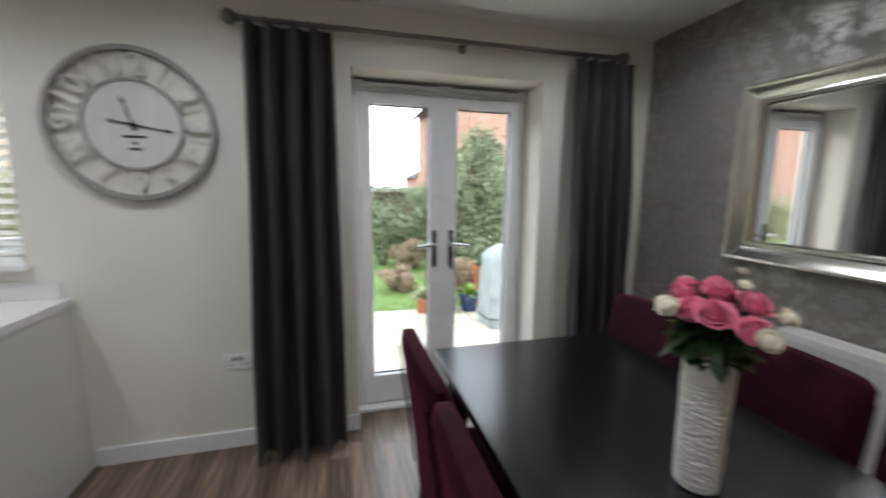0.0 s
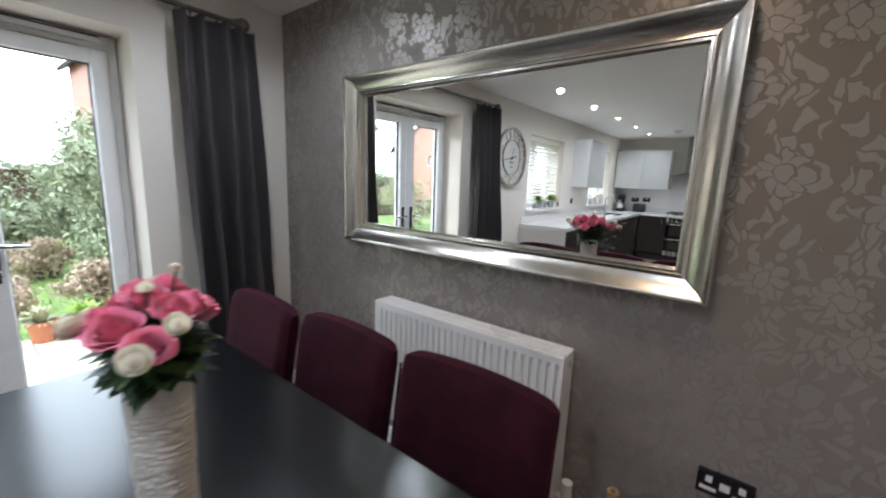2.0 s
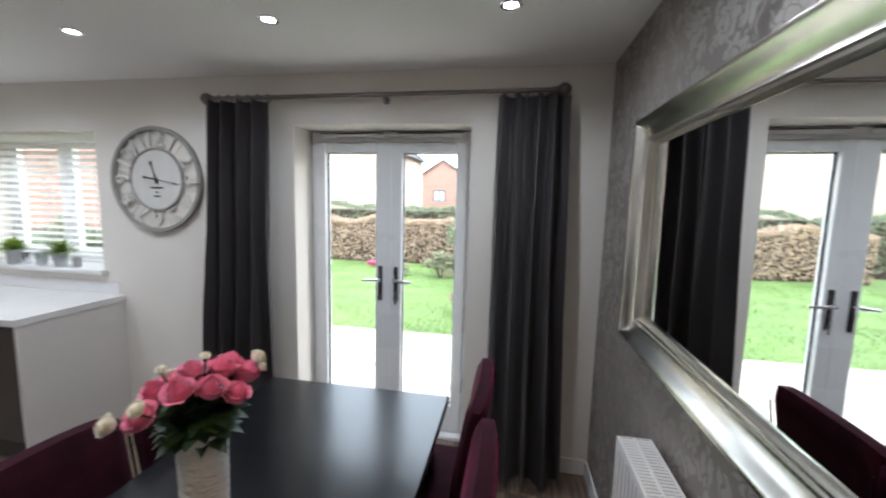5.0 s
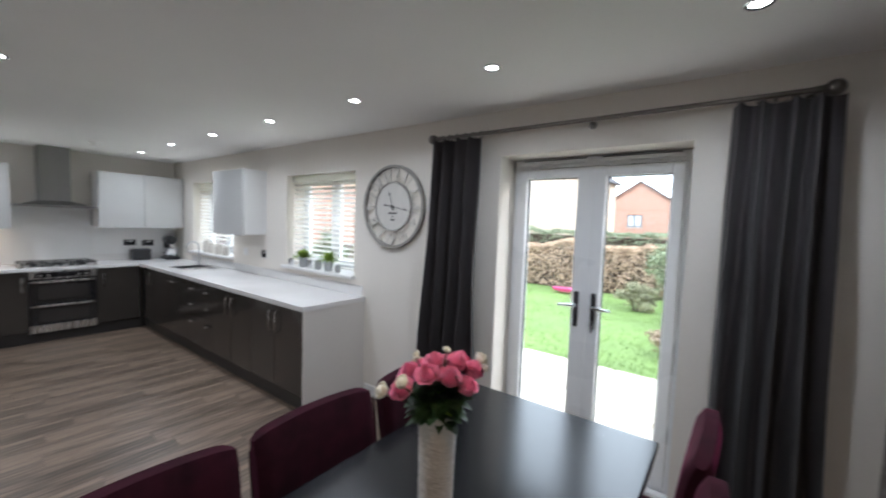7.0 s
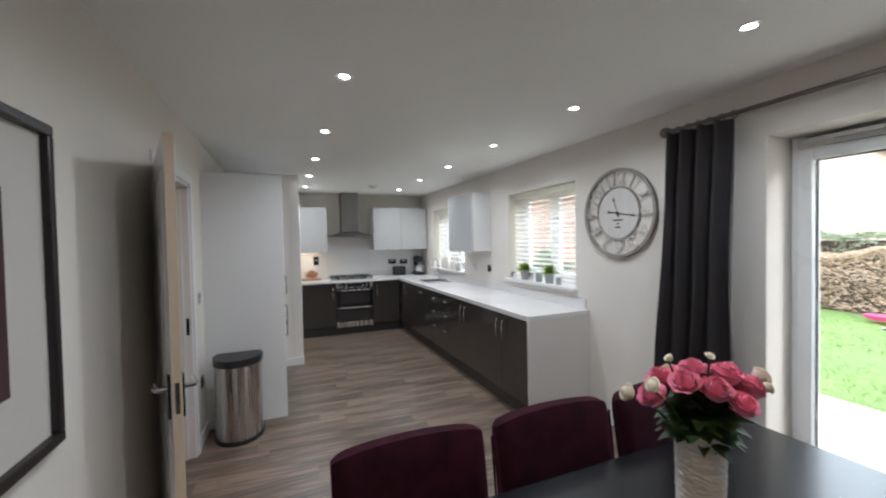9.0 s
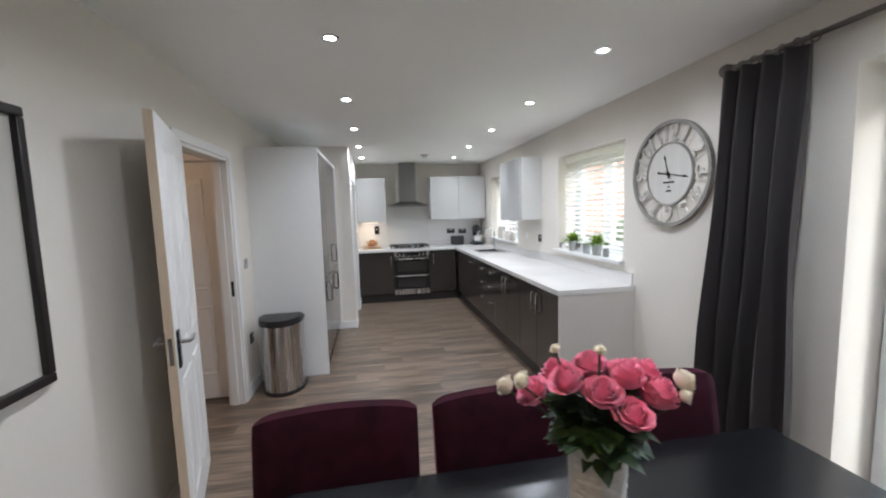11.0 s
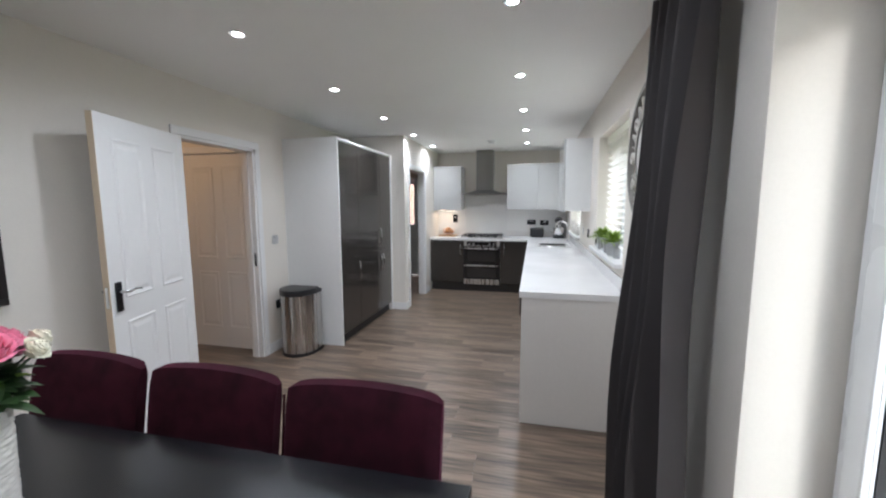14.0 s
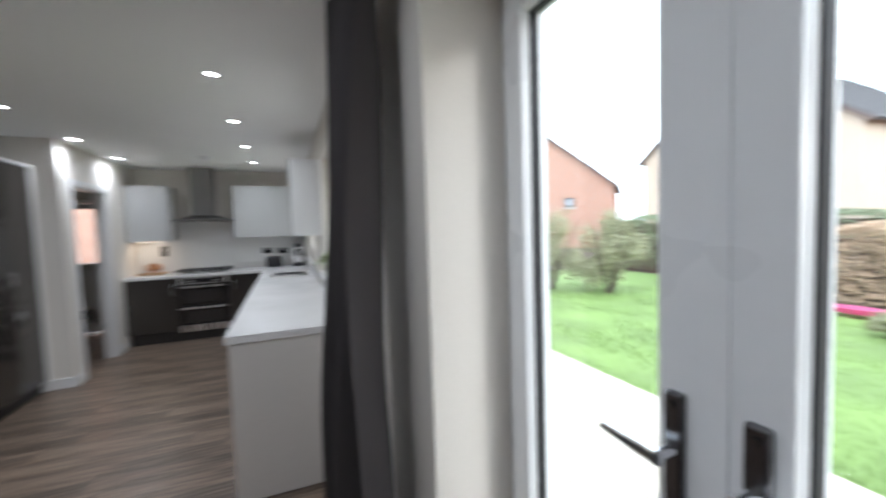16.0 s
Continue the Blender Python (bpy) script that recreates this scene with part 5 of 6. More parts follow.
def plate_box(name, m, w, h, label, material, gangs, rockers, category):
    """A wall plate in its local xz plane, facing -y."""
    t = thing(name, m, label, category, "sockets and switches")
    bm = bmnew()
    rbox(bm, -w / 2, w / 2, -0.009, -0.0005, -h / 2, h / 2, 0.003)
    part("plate", bm, material, t, local=True)
    for gx in gangs:
        bm = bmnew()
        for dx, dz, a, b in ((0, 0.012, 0.004, 0.010), (-0.011, -0.010, 0.009, 0.005), (0.011, -0.010, 0.009, 0.005)):
            box(bm, gx + dx - a / 2, gx + dx + a / 2, -0.0098, -0.0088, dz - b / 2 - 0.006, dz + b / 2 - 0.006)
        part("pin_holes", bm, BLACKPLASTIC, t, local=True, smooth=False)
    for rx in rockers:
        bm = bmnew()
        rbox(bm, rx - 0.009, rx + 0.009, -0.013, -0.0088, 0.008, 0.030, 0.002)
        part("rocker", bm, GLOSSWHITE if material is SOCKETBLACK else CHROME, t, local=True)
    return t


# facing east wall (-x), north wall (-y), south wall (+y), west wall (+x)
sk = thing("wall_socket", pose(XE, -0.003, 0.545, 0, 0, -90) @ Matrix(), "black nickel double wall socket with white rockers", "socket", "sockets and switches")
bm = bmnew()
rbox(bm, -0.073, 0.073, -0.009, -0.0005, -0.043, 0.043, 0.003)
part("plate", bm, SOCKETBLACK, sk, local=True)
for gx in (-0.042, 0.042):
    bm = bmnew()
    rbox(bm, gx - 0.022, gx + 0.022, -0.0105, -0.0088, -0.026, -0.014, 0.001)
    part("outlet", bm, RADWHITE, sk, "white outlet insert", local=True)
    bm = bmnew()
    rbox(bm, gx - 0.009, gx + 0.009, -0.013, -0.0088, 0.002, 0.024, 0.002)
    part("rocker", bm, RADWHITE, sk, "white rocker switch", local=True)
bm = bmnew()
rbox(bm, -0.013, 0.013, -0.0105, -0.0088, -0.012, 0.014, 0.001)
part("usb_port", bm, RADWHITE, sk, "white usb port insert", local=True)
plate_box("wall_socket", pose(-2.35, YN, 1.168), 0.086, 0.086, "black nickel single wall socket above the worktop", SOCKETBLACK, [0], [0.022], "socket")
plate_box("wall_socket", pose(-2.78, YN, 1.168), 0.086, 0.086, "white switch plate above the worktop", GLOSSWHITE, [], [0], "switch")
plate_box("wall_socket", pose(XW + 0.018, 1.84, 1.16, 0, 0, 90), 0.146, 0.086, "black nickel double wall socket above the toaster", SOCKETBLACK, [-0.04, 0.04], [-0.015, 0.015], "socket")
plate_box("wall_socket", pose(XW + 0.018, 2.06, 1.15, 0, 0, 90), 0.146, 0.086, "black nickel double wall socket with plugs", SOCKETBLACK, [-0.04, 0.04], [-0.015, 0.015], "socket")
plate_box("wall_socket", pose(XW + 0.008, 0.47, 1.22, 0, 0, 90), 0.086, 0.146, "black nickel cooker switch plate", SOCKETBLACK, [0], [0.0], "switch")
plate_box("light_switch", pose(-1.43, YS, 1.13, 0, 0, 180), 0.086, 0.086, "chrome light switch beside the doorway", CHROME, [], [0], "switch")
plate_box("wall_socket", pose(-1.44, YS, 0.47, 0, 0, 180), 0.086, 0.086, "dark metal single wall socket behind the bin", SOCKETBLACK, [0], [0.02], "socket")
plate_box("wall_socket", pose(0.135, YN, 0.505, 0, 0, 0), 0.146, 0.086, "white double wall socket near the curtain", GLOSSWHITE, [-0.04, 0.04], [-0.015, 0.015], "socket")

# ceiling extractor disc and small ceiling alarm
sm = thing("smoke_alarm", at(-3.85, 1.245, H), "white round ceiling alarm with a flared base", "alarm")
bm = bmnew()
lathe(bm, [(0.0, -0.040), (0.035, -0.040), (0.045, -0.030), (0.048, -0.015), (0.075, -0.012), (0.078, -0.0005)], 28, at(-3.85, 1.245, H))
part("body", bm, GLOSSWHITE, sm)


# ---- window sill things ----
def pot_plant(x, y, z, s, label):
    t = thing("potted_plant", at(x, y, z), label, "plant", "plants on the window sill")
    bm = bmnew()
    lathe(bm, [(0.0, 0.0005), (0.036 * s, 0.0005), (0.044 * s, 0.07 * s), (0.050 * s, 0.105 * s), (0.053 * s, 0.106 * s), (0.047 * s, 0.104 * s), (0.043 * s, 0.09 * s), (0, 0.088 * s)], 24, at(x, y, z))
    part("pot", bm, ZINC, t, "zinc pot")
    rnd = random.Random(int(x * 1000))
    for clump in range(9):
        bm = bmnew()
        for k in range(26):
            a, e = rnd.uniform(0, 6.28), rnd.uniform(0.15, 1.35)
            d = Vector((math.cos(a) * math.cos(e), math.sin(a) * math.cos(e), math.sin(e)))
            leaf_blade(bm, Vector((x, y, z + 0.09 * s)) + d * rnd.uniform(0.0, 0.075), d, rnd.uniform(0.04, 0.085), rnd.uniform(0.011, 0.020), rnd, 0.3)
        part("foliage", bm, LIME, t, "bright green foliage")
    return t


pot_plant(-1.57, 2.452, W1[2] + 0.002, 1.0, "bushy green plant in a zinc pot on the window sill")
pot_plant(-1.135, 2.452, W1[2] + 0.002, 1.0, "bushy green plant in a zinc pot on the window sill")
for x, hgt, r in ((-1.80, 0.07, 0.028), (-1.45, 0.085, 0.030), (-1.31, 0.095, 0.034), (-0.99, 0.07, 0.026)):
    c = thing("tea_light_holder", at(x, 2.452, W1[2] + 0.002), "small silvered glass tea light holder on the sill", "candle holder", "holders on the window sill")
    bm = bmnew()
    lathe(bm, [(0.0, 0.0005), (r * 0.9, 0.0005), (r, 0.01), (r * 1.02, hgt), (r * 0.93, hgt), (r * 0.9, 0.02), (0, 0.018)], 20, at(x, 2.452, W1[2] + 0.002))
    part("cup", bm, CHROME if x < -1.4 else ZINC, c)
for x, hgt, r in ((-3.95, 0.16, 0.045), (-3.78, 0.13, 0.05), (-3.55, 0.12, 0.05), (-3.36, 0.10, 0.045)):
    c = thing("storage_jar", at(x, 2.455, W2[2] + 0.002), "white ceramic jar on the sink window sill", "jar", "jars on the window sill")
    bm = bmnew()
    lathe(bm, [(0.0, 0.0005), (r * 0.9, 0.0005), (r, 0.012), (r, hgt * 0.8), (r * 0.8, hgt * 0.92), (r * 0.82, hgt), (r * 0.7, hgt), (0.0, hgt * 0.97)], 22, at(x, 2.455, W2[2] + 0.002))
    part("body", bm, VASE, c)
    bm = bmnew()
    lathe(bm, [(r * 0.84, 0), (r * 0.86, 0.012), (r * 0.3, 0.02), (r * 0.25, 0.035), (0, 0.037)], 20, at(x, 2.455, W2[2] + 0.002 + hgt))
    part("lid", bm, VASE, c)

# ---- wall clock ----
CKX, CKZ = -0.23, 1.735
clock = thing("wall_clock", at(CKX, YN, CKZ), "large round weathered skeleton wall clock with cut-out numerals", "clock")


def clk(r, a, y):
    return (CKX + r * math.sin(a), YN - y, CKZ + r * math.cos(a))


def band(r0, r1, y0, y1, n=72):
    bm = bmnew()
    return lathe(bm, [(r0, y0), (r1, y0), (r1, y1), (r0, y1), (r0, y0)], n, pose(CKX, YN, CKZ, 90, 0, 0), None, False)


part("outer_rim", band(0.330, 0.352, 0.004, 0.034), CLOCKWOOD, clock, "grey-brown weathered rim")
part("inner_rim", band(0.200, 0.209, 0.004, 0.026), CLOCKWOOD, clock, "grey-brown inner rim")
bm = bmnew()
cyl(bm, 0.2, 0.004, 0.018, pose(CKX, YN, CKZ, 90, 0, 0), 64)
part("face", bm, CLOCKFACE, clock, "whitewashed plank face")


def text_mesh(word, size, m, depth, material, name, parent, label=""):
    cu = bpy.data.curves.new(name, "FONT")
    cu.body, cu.size, cu.extrude, cu.align_x, cu.align_y, cu.resolution_u = word, size, depth, "CENTER", "CENTER", 3
    tmp = bpy.data.objects.new("tmp", cu)
    scene.collection.objects.link(tmp)
    dg = bpy.context.evaluated_depsgraph_get()
    me = bpy.data.meshes.new_from_object(tmp.evaluated_get(dg))
    bpy.data.objects.remove(tmp)
    me.materials.clear()
    me.materials.append(material)
    me.transform(HOME[parent.name].inverted() @ m)
    ob = new(name, me)
    ob.parent = parent
    return tagged(ob, label)


for k in range(1, 13):
    a = 2 * math.pi * k / 12
    x, y, z = clk(0.266, a, 0.018)
    text_mesh(str(k), 0.150, pose(x, y, z, 90, 0, 0) @ pose(0, 0, 0, 0, 0, -math.degrees(a)), 0.007, CLOCKPALE, "numeral", clock, "pale cut-out numeral")
for k in range(60):
    if k % 5 == 2:
        a = 2 * math.pi * k / 60
        bm = bmnew()
        p, q = clk(0.212, a, 0.016), clk(0.320, a, 0.016)
        tube(bm, [p, q], 0.003, 6)
        part("spoke", bm, CLOCKPALE, clock)


def pointer(ang, length, tail, w):
    bm = bmnew()
    a = radians(ang)
    pts = [(-tail, w), (length * 0.72, w * 0.6), (length * 0.80, w * 1.9), (length, 0.0008)]
    d, s = Vector((math.sin(a), 0, math.cos(a))), Vector((math.cos(a), 0, -math.sin(a)))
    c = Vector((CKX, YN - 0.024, CKZ))
    top = [bm.verts.new(c + d * l + s * hw) for l, hw in pts] + [bm.verts.new(c + d * l - s * hw) for l, hw in reversed(pts)]
    f = bm.faces.new(top)
    bmesh.ops.solidify(bm, geom=[f], thickness=0.003)
    cyl(bm, 0.011, 0.02, 0.03, pose(CKX, YN, CKZ, 90, 0, 0), 16)
    tail_p = c - d * tail
    cyl(bm, w * 2.2, 0, 0.003, Matrix.Translation(tail_p) @ pose(0, 0, 0, 90), 12)
    return bm


part("minute_pointer", pointer(100, 0.175, 0.09, 0.004), CLOCKDARK, clock, "black minute pointer")
part("hour_pointer", pointer(-18, 0.135, 0.02, 0.005), CLOCKDARK, clock, "black hour pointer")
bm = bmnew()
for z, w in ((-0.055, 0.10), (-0.085, 0.018), (-0.112, 0.05)):
    rbox(bm, CKX - w / 2, CKX + w / 2, YN - 0.0195, YN - 0.0178, CKZ + z - 0.006, CKZ + z + 0.006, 0.0005, 1)
part("lettering", bm, CLOCKDARK, clock, "faded dark lettering")


# ---- panelled doors ----
LIPPING = mat("bare_door_edge", (0.70, 0.57, 0.42), 0.6, vary=0.10, fine=30, bump=0.05, stretch=(6, 6, 0.5))


def panel_leaf(name, m, label, w=0.756, h=1.97, parent=None, lever_x=None, kind="structure", levers=True):
    """A moulded four-panel door from its hinge edge along +x; faces at y = 0 and y = -0.035."""
    t = thing(name, m, label, "door", kind=kind)
    bm = bmnew()
    rbox(bm, 0, w, -0.035, 0, 0.006, h, 0.002)
    cols_ = ((0.105, w / 2 - 0.048), (w / 2 + 0.048, w - 0.105))
    rows_ = ((0.215, 0.80), (0.935, h - 0.125))
    leaf_ob = part("leaf", bm, GLOSSWHITE, t, local=True)
    for a, b in cols_:
        for c, d in rows_:
            for side in (1, -1):
                bm = bmnew()
                rings = []
                for ins, hgt in ((0.0, 0.0003), (0.008, 0.007), (0.020, 0.002), (0.032, 0.001), (0.055, 0.006)):
                    y = hgt if side > 0 else -0.035 - hgt
                    rings.append([bm.verts.new(p) for p in ((a + ins, y, c + ins), (b - ins, y, c + ins), (b - ins, y, d - ins), (a + ins, y, d - ins))])
                for lo, hi in zip(rings, rings[1:]):
                    for k in range(4):
                        bm.faces.new((lo[k], lo[(k + 1) % 4], hi[(k + 1) % 4], hi[k]))
                bm.faces.new(rings[-1])
                part("panel", bm, GLOSSWHITE, leaf_ob, local=True, smooth=False)
    lx = lever_x if lever_x is not None else w - 0.055
    for side in (1, -1) if levers else ():
        y0 = 0.0 if side > 0 else -0.035
        bm = bmnew()
        rbox(bm, lx - 0.022, lx + 0.022, y0 + 0.0005 * side, y0 + 0.010 * side, 0.87, 1.04, 0.004)
        pl = part("handle_plate", bm, mat("dark_chrome_plate", (0.05, 0.05, 0.055), 0.2, metal=0.8), t, "dark chrome handle plate", local=True)
        bm = bmnew()
        s = -1 if lx > w / 2 else 1
        tube(bm, [(lx, y0 + 0.008 * side, 0.985), (lx, y0 + 0.045 * side, 0.985), (lx + 0.02 * s, y0 + 0.052 * side, 0.985), (lx + 0.06 * s, y0 + 0.052 * side, 0.990), (lx + 0.115 * s, y0 + 0.050 * side, 0.982)], [0.010, 0.009, 0.009, 0.008, 0.007], 10)
        part("lever", bm, CHROME, t, "chrome lever handle", local=True)
    bm = bmnew()
    rbox(bm, w - 0.0005, w + 0.0015, -0.0345, -0.0005, 0.008, h - 0.002, 0.0005, 1)
    part("edge_lipping", bm, LIPPING, t, "bare pale wood edge", local=True)
    bm = bmnew()
    rbox(bm, w - 0.0005, w + 0.0035, -0.026, -0.009, 0.90, 1.02, 0.001)
    part("latch_plate", bm, CHROME, t, "steel latch plate", local=True)
    return t


panel_leaf("door_2", pose(DR[1] - 0.006, YS + 0.030, 0.004, 0, 0, 17), "white moulded four-panel door standing wide open", w=0.780)
panel_leaf("door_3", pose(-1.318, HD[1] - 0.004, 0.004, 0, 0, -90), "white moulded four-panel hall cupboard door, closed", w=0.802, levers=False)


def door_lining(name, bm):
    return solid(name, bm, GLOSSWHITE, "white painted door lining and architrave", "door frame", kind="structure")


bm = bmnew()
A = 0.062
for x in (DR[0] - A, DR[1]):
    rbox(bm, x, x + A, YS - 0.001, YS + 0.016, 0.0, DR[2], 0.005)
rbox(bm, DR[0] - A, DR[1] + A, YS - 0.001, YS + 0.0165, DR[2], DR[2] + A, 0.005)
rbox(bm, DR[0] - 0.001, DR[0] + 0.022, YS - 0.121, YS + 0.002, 0, DR[2], 0.002), rbox(bm, DR[1] - 0.0, DR[1] + 0.001, YS - 0.121, YS + 0.002, 0, DR[2], 0.0004, 1)
rbox(bm, DR[0] + 0.022, DR[1], YS - 0.121, YS + 0.002, DR[2] - 0.022, DR[2] + 0.001, 0.002)
rbox(bm, DR[0] + 0.022, DR[0] + 0.034, YS - 0.10, YS - 0.045, 0, DR[2] - 0.022, 0.002)
door_lining("door_frame_hall", bm)
bm = bmnew()
rbox(bm, DR[0] + 0.020, DR[0] + 0.024, YS - 0.035, YS - 0.015, 0.90, 1.02, 0.001)
solid("strike_plate", bm, SOCKETBLACK, "dark strike plate on the door lining", "strike plate", kind="structure")
bm = bmnew()
for y in (HD[0] - A, HD[1]):
    rbox(bm, -1.311, -1.295, y, y + A, 0, HD[2], 0.004)
rbox(bm, -1.311, -1.2945, HD[0] - A, HD[1] + A, HD[2], HD[2] + A, 0.004)
door_lining("door_frame_cupboard", bm)
bm = bmnew()
for x in (UD[0] - A, UD[1]):
    rbox(bm, x, x + A, YU - 0.001, YU + 0.016, 0, UD[2], 0.004)
rbox(bm, UD[0] - A, UD[1] + A, YU - 0.001, YU + 0.0165, UD[2], UD[2] + A, 0.004)
rbox(bm, UD[0] - 0.001, UD[0] + 0.02, YU - 0.101, YU + 0.001, 0, UD[2], 0.002), rbox(bm, UD[1] - 0.02, UD[1] + 0.001, YU - 0.101, YU + 0.001, 0, UD[2], 0.002)
rbox(bm, UD[0] + 0.02, UD[1] - 0.02, YU - 0.101, YU + 0.001, UD[2] - 0.02, UD[2] + 0.001, 0.002)
door_lining("door_frame_utility", bm)

# ---- picture ----
pic = thing("framed_picture", at(1.094, YS, 1.4435), "wide dark framed picture in a pale mount", "picture")
PX0, PX1, PZ0, PZ1 = 0.628, 1.56, 0.990, 1.897
for a in ((PX0, PX1, PZ0, PZ0 + 0.032), (PX0, PX1, PZ1 - 0.032, PZ1), (PX0, PX0 + 0.032, PZ0 + 0.0315, PZ1 - 0.0315), (PX1 - 0.032, PX1, PZ0 + 0.0315, PZ1 - 0.0315)):
    bm = bmnew()
    rbox(bm, a[0], a[1], YS + 0.001, YS + 0.034, a[2], a[3], 0.006)
    part("frame_rail", bm, PICFRAME, pic)
bm = bmnew()
box(bm, PX0 + 0.03, PX1 - 0.03, YS + 0.002, YS + 0.014, PZ0 + 0.03, PZ1 - 0.03)
part("mount", bm, PICMAT, pic, "pale grey mount", smooth=False)
bm = bmnew()
box(bm, PX0 + 0.20, PX1 - 0.20, YS + 0.0145, YS + 0.016, PZ0 + 0.20, PZ1 - 0.20)
part("print", bm, PRINT, pic, "dark plum print", smooth=False)

# ---- bin ----
bn = thing("pedal_bin", at(-1.40, -0.40, 0), "half-round brushed steel bin with a black lid", "bin")


def half_round(bm, r, depth, z0, z1, n=24, taper=1.0):
    """A D-shaped column: flat back towards -x, round front towards +x."""
    def ring(z, s):
        pts = [(-depth * 0.35, -r), (-depth * 0.35, r)] + [(-depth * 0.0 + depth * 0.65 * math.cos(a), r * math.sin(a)) for a in [math.pi / 2 - math.pi * k / n for k in range(n + 1)]]
        return [bm.verts.new((-1.425 + x * s, -0.40 + y * s, z)) for x, y in pts]
    lo, hi = ring(z0, 1.0), ring(z1, taper)
    k = len(lo)
    for i in range(k):
        bm.faces.new((lo[i], lo[(i + 1) % k], hi[(i + 1) % k], hi[i]))
    bm.faces.new(lo), bm.faces.new(hi)
    return bm


part("body", half_round(bmnew(), 0.170, 0.30, 0.03, 0.60), STEEL, bn, "brushed steel body")
part("base", half_round(bmnew(), 0.178, 0.315, 0.001, 0.032), BLACKPLASTIC, bn, "black plastic base")
bm = half_round(bmnew(), 0.178, 0.315, 0.60, 0.655)
bmesh.ops.bevel(bm, geom=[e for e in bm.edges if e.verts[0].co.z > 0.65 and e.verts[1].co.z > 0.65], offset=0.02, segments=3, affect="EDGES")
part("lid", bm, BLACKPLASTIC, bn, "black plastic lid")

# ---- utility room things ----
bd = thing("door_4", at(-5.70, -0.77, 0), "white half-glazed utility back door with a pet flap, closed", "door", kind="structure")
bm = bmnew()
for a, b, c, d in ((UW[0] + 0.003, UW[0] + 0.05, 0.002, UW[2] - 0.003), (UW[1] - 0.05, UW[1] - 0.003, 0.002, UW[2] - 0.003), (UW[0] + 0.05, UW[1] - 0.05, UW[2] - 0.05, UW[2] - 0.004)):
    rbox(bm, -5.74, -5.67, a, b, c, d, 0.004)
part("door_frame", bm, UPVC, bd)
bm = bmnew()
for a, b, c, d in ((-1.105, -1.02, 0.03, 1.965), (-0.52, -0.435, 0.03, 1.965), (-1.02, -0.52, 1.885, 1.964), (-1.02, -0.52, 0.98, 1.07), (-1.02, -0.52, 0.031, 0.17)):
    rbox(bm, -5.725, -5.665, a, b, c, d, 0.006)
rbox(bm, -5.71, -5.68, -1.021, -0.519, 0.169, 0.981, 0.002)
lf = part("door_leaf", bm, UPVC, bd)
bm = bmnew()
box(bm, -5.70, -5.692, -1.022, -0.518, 1.065, 1.89)
p = part("pane", bm, PANE, lf, "clear glass pane", smooth=False)
p.visible_shadow = False
bm = bmnew()
rbox(bm, -5.68, -5.655, -0.80, -0.60, 0.20, 0.42, 0.012)
part("pet_flap", bm, GLOSSWHITE, lf, "white pet flap")
bm = bmnew()
rbox(bm, -5.660, -5.652, -0.775, -0.625, 0.235, 0.375, 0.004)
part("flap_window", bm, BLACKGLASS, lf, "dark flap window")
bm = bmnew()
tube(bm, [(-5.665, -1.06, 1.02), (-5.62, -1.06, 1.02), (-5.615, -0.96, 1.02)], 0.009, 10)
part("lever", bm, CHROME, lf, "chrome lever handle")

# ---- garden ----
GZ = -0.15
GRASS = mat("lawn_grass", (0.158, 0.236, 0.060), 0.8, vary=0.35, fine=40, coarse=1.2, bump=0.5, bumpscale=0.02)
SOIL = mat("garden_soil", (0.075, 0.052, 0.038), 0.95, vary=0.3, fine=30, bump=0.4, bumpscale=0.02)
SLAB = mat("buff_paving_slab", (0.52, 0.46, 0.37), 0.85, vary=0.14, fine=60, coarse=3, bump=0.2, piece=0.5)
BRICKBASE = mat("mortar", (0.42, 0.36, 0.30), 0.9, vary=0.1, fine=60, bump=0.1)
ROOF = mat("grey_roof_tile", (0.09, 0.085, 0.085), 0.8, vary=0.25, fine=12, coarse=3, bump=0.2)
BARGE = mat("brown_bargeboard", (0.16, 0.11, 0.09), 0.6, vary=0.1)
BARK = mat("bark", (0.10, 0.075, 0.055), 0.9, vary=0.3, fine=30, bump=0.5, bumpscale=0.01)
HEDGE = mat("brown_beech_leaf", (0.50, 0.36, 0.25), 0.8, vary=0.45, fine=9, coarse=3, bump=0.1)
SHRUB = mat("grey_green_leaf", (0.22, 0.25, 0.145), 0.6, vary=0.5, fine=9, coarse=3, bump=0.1)
PALE = mat("pale_shrub_leaf", (0.34, 0.33, 0.20), 0.7, vary=0.4, fine=9, coarse=3, bump=0.1)
SEED = mat("dry_flower_head", (0.36, 0.27, 0.19), 0.9, vary=0.35, fine=20, coarse=5, bump=0.1)
COVER = mat("grey_blue_cover", (0.30, 0.33, 0.335), 0.55, vary=0.3, fine=12, coarse=4, bump=0.3, bumpscale=0.01)


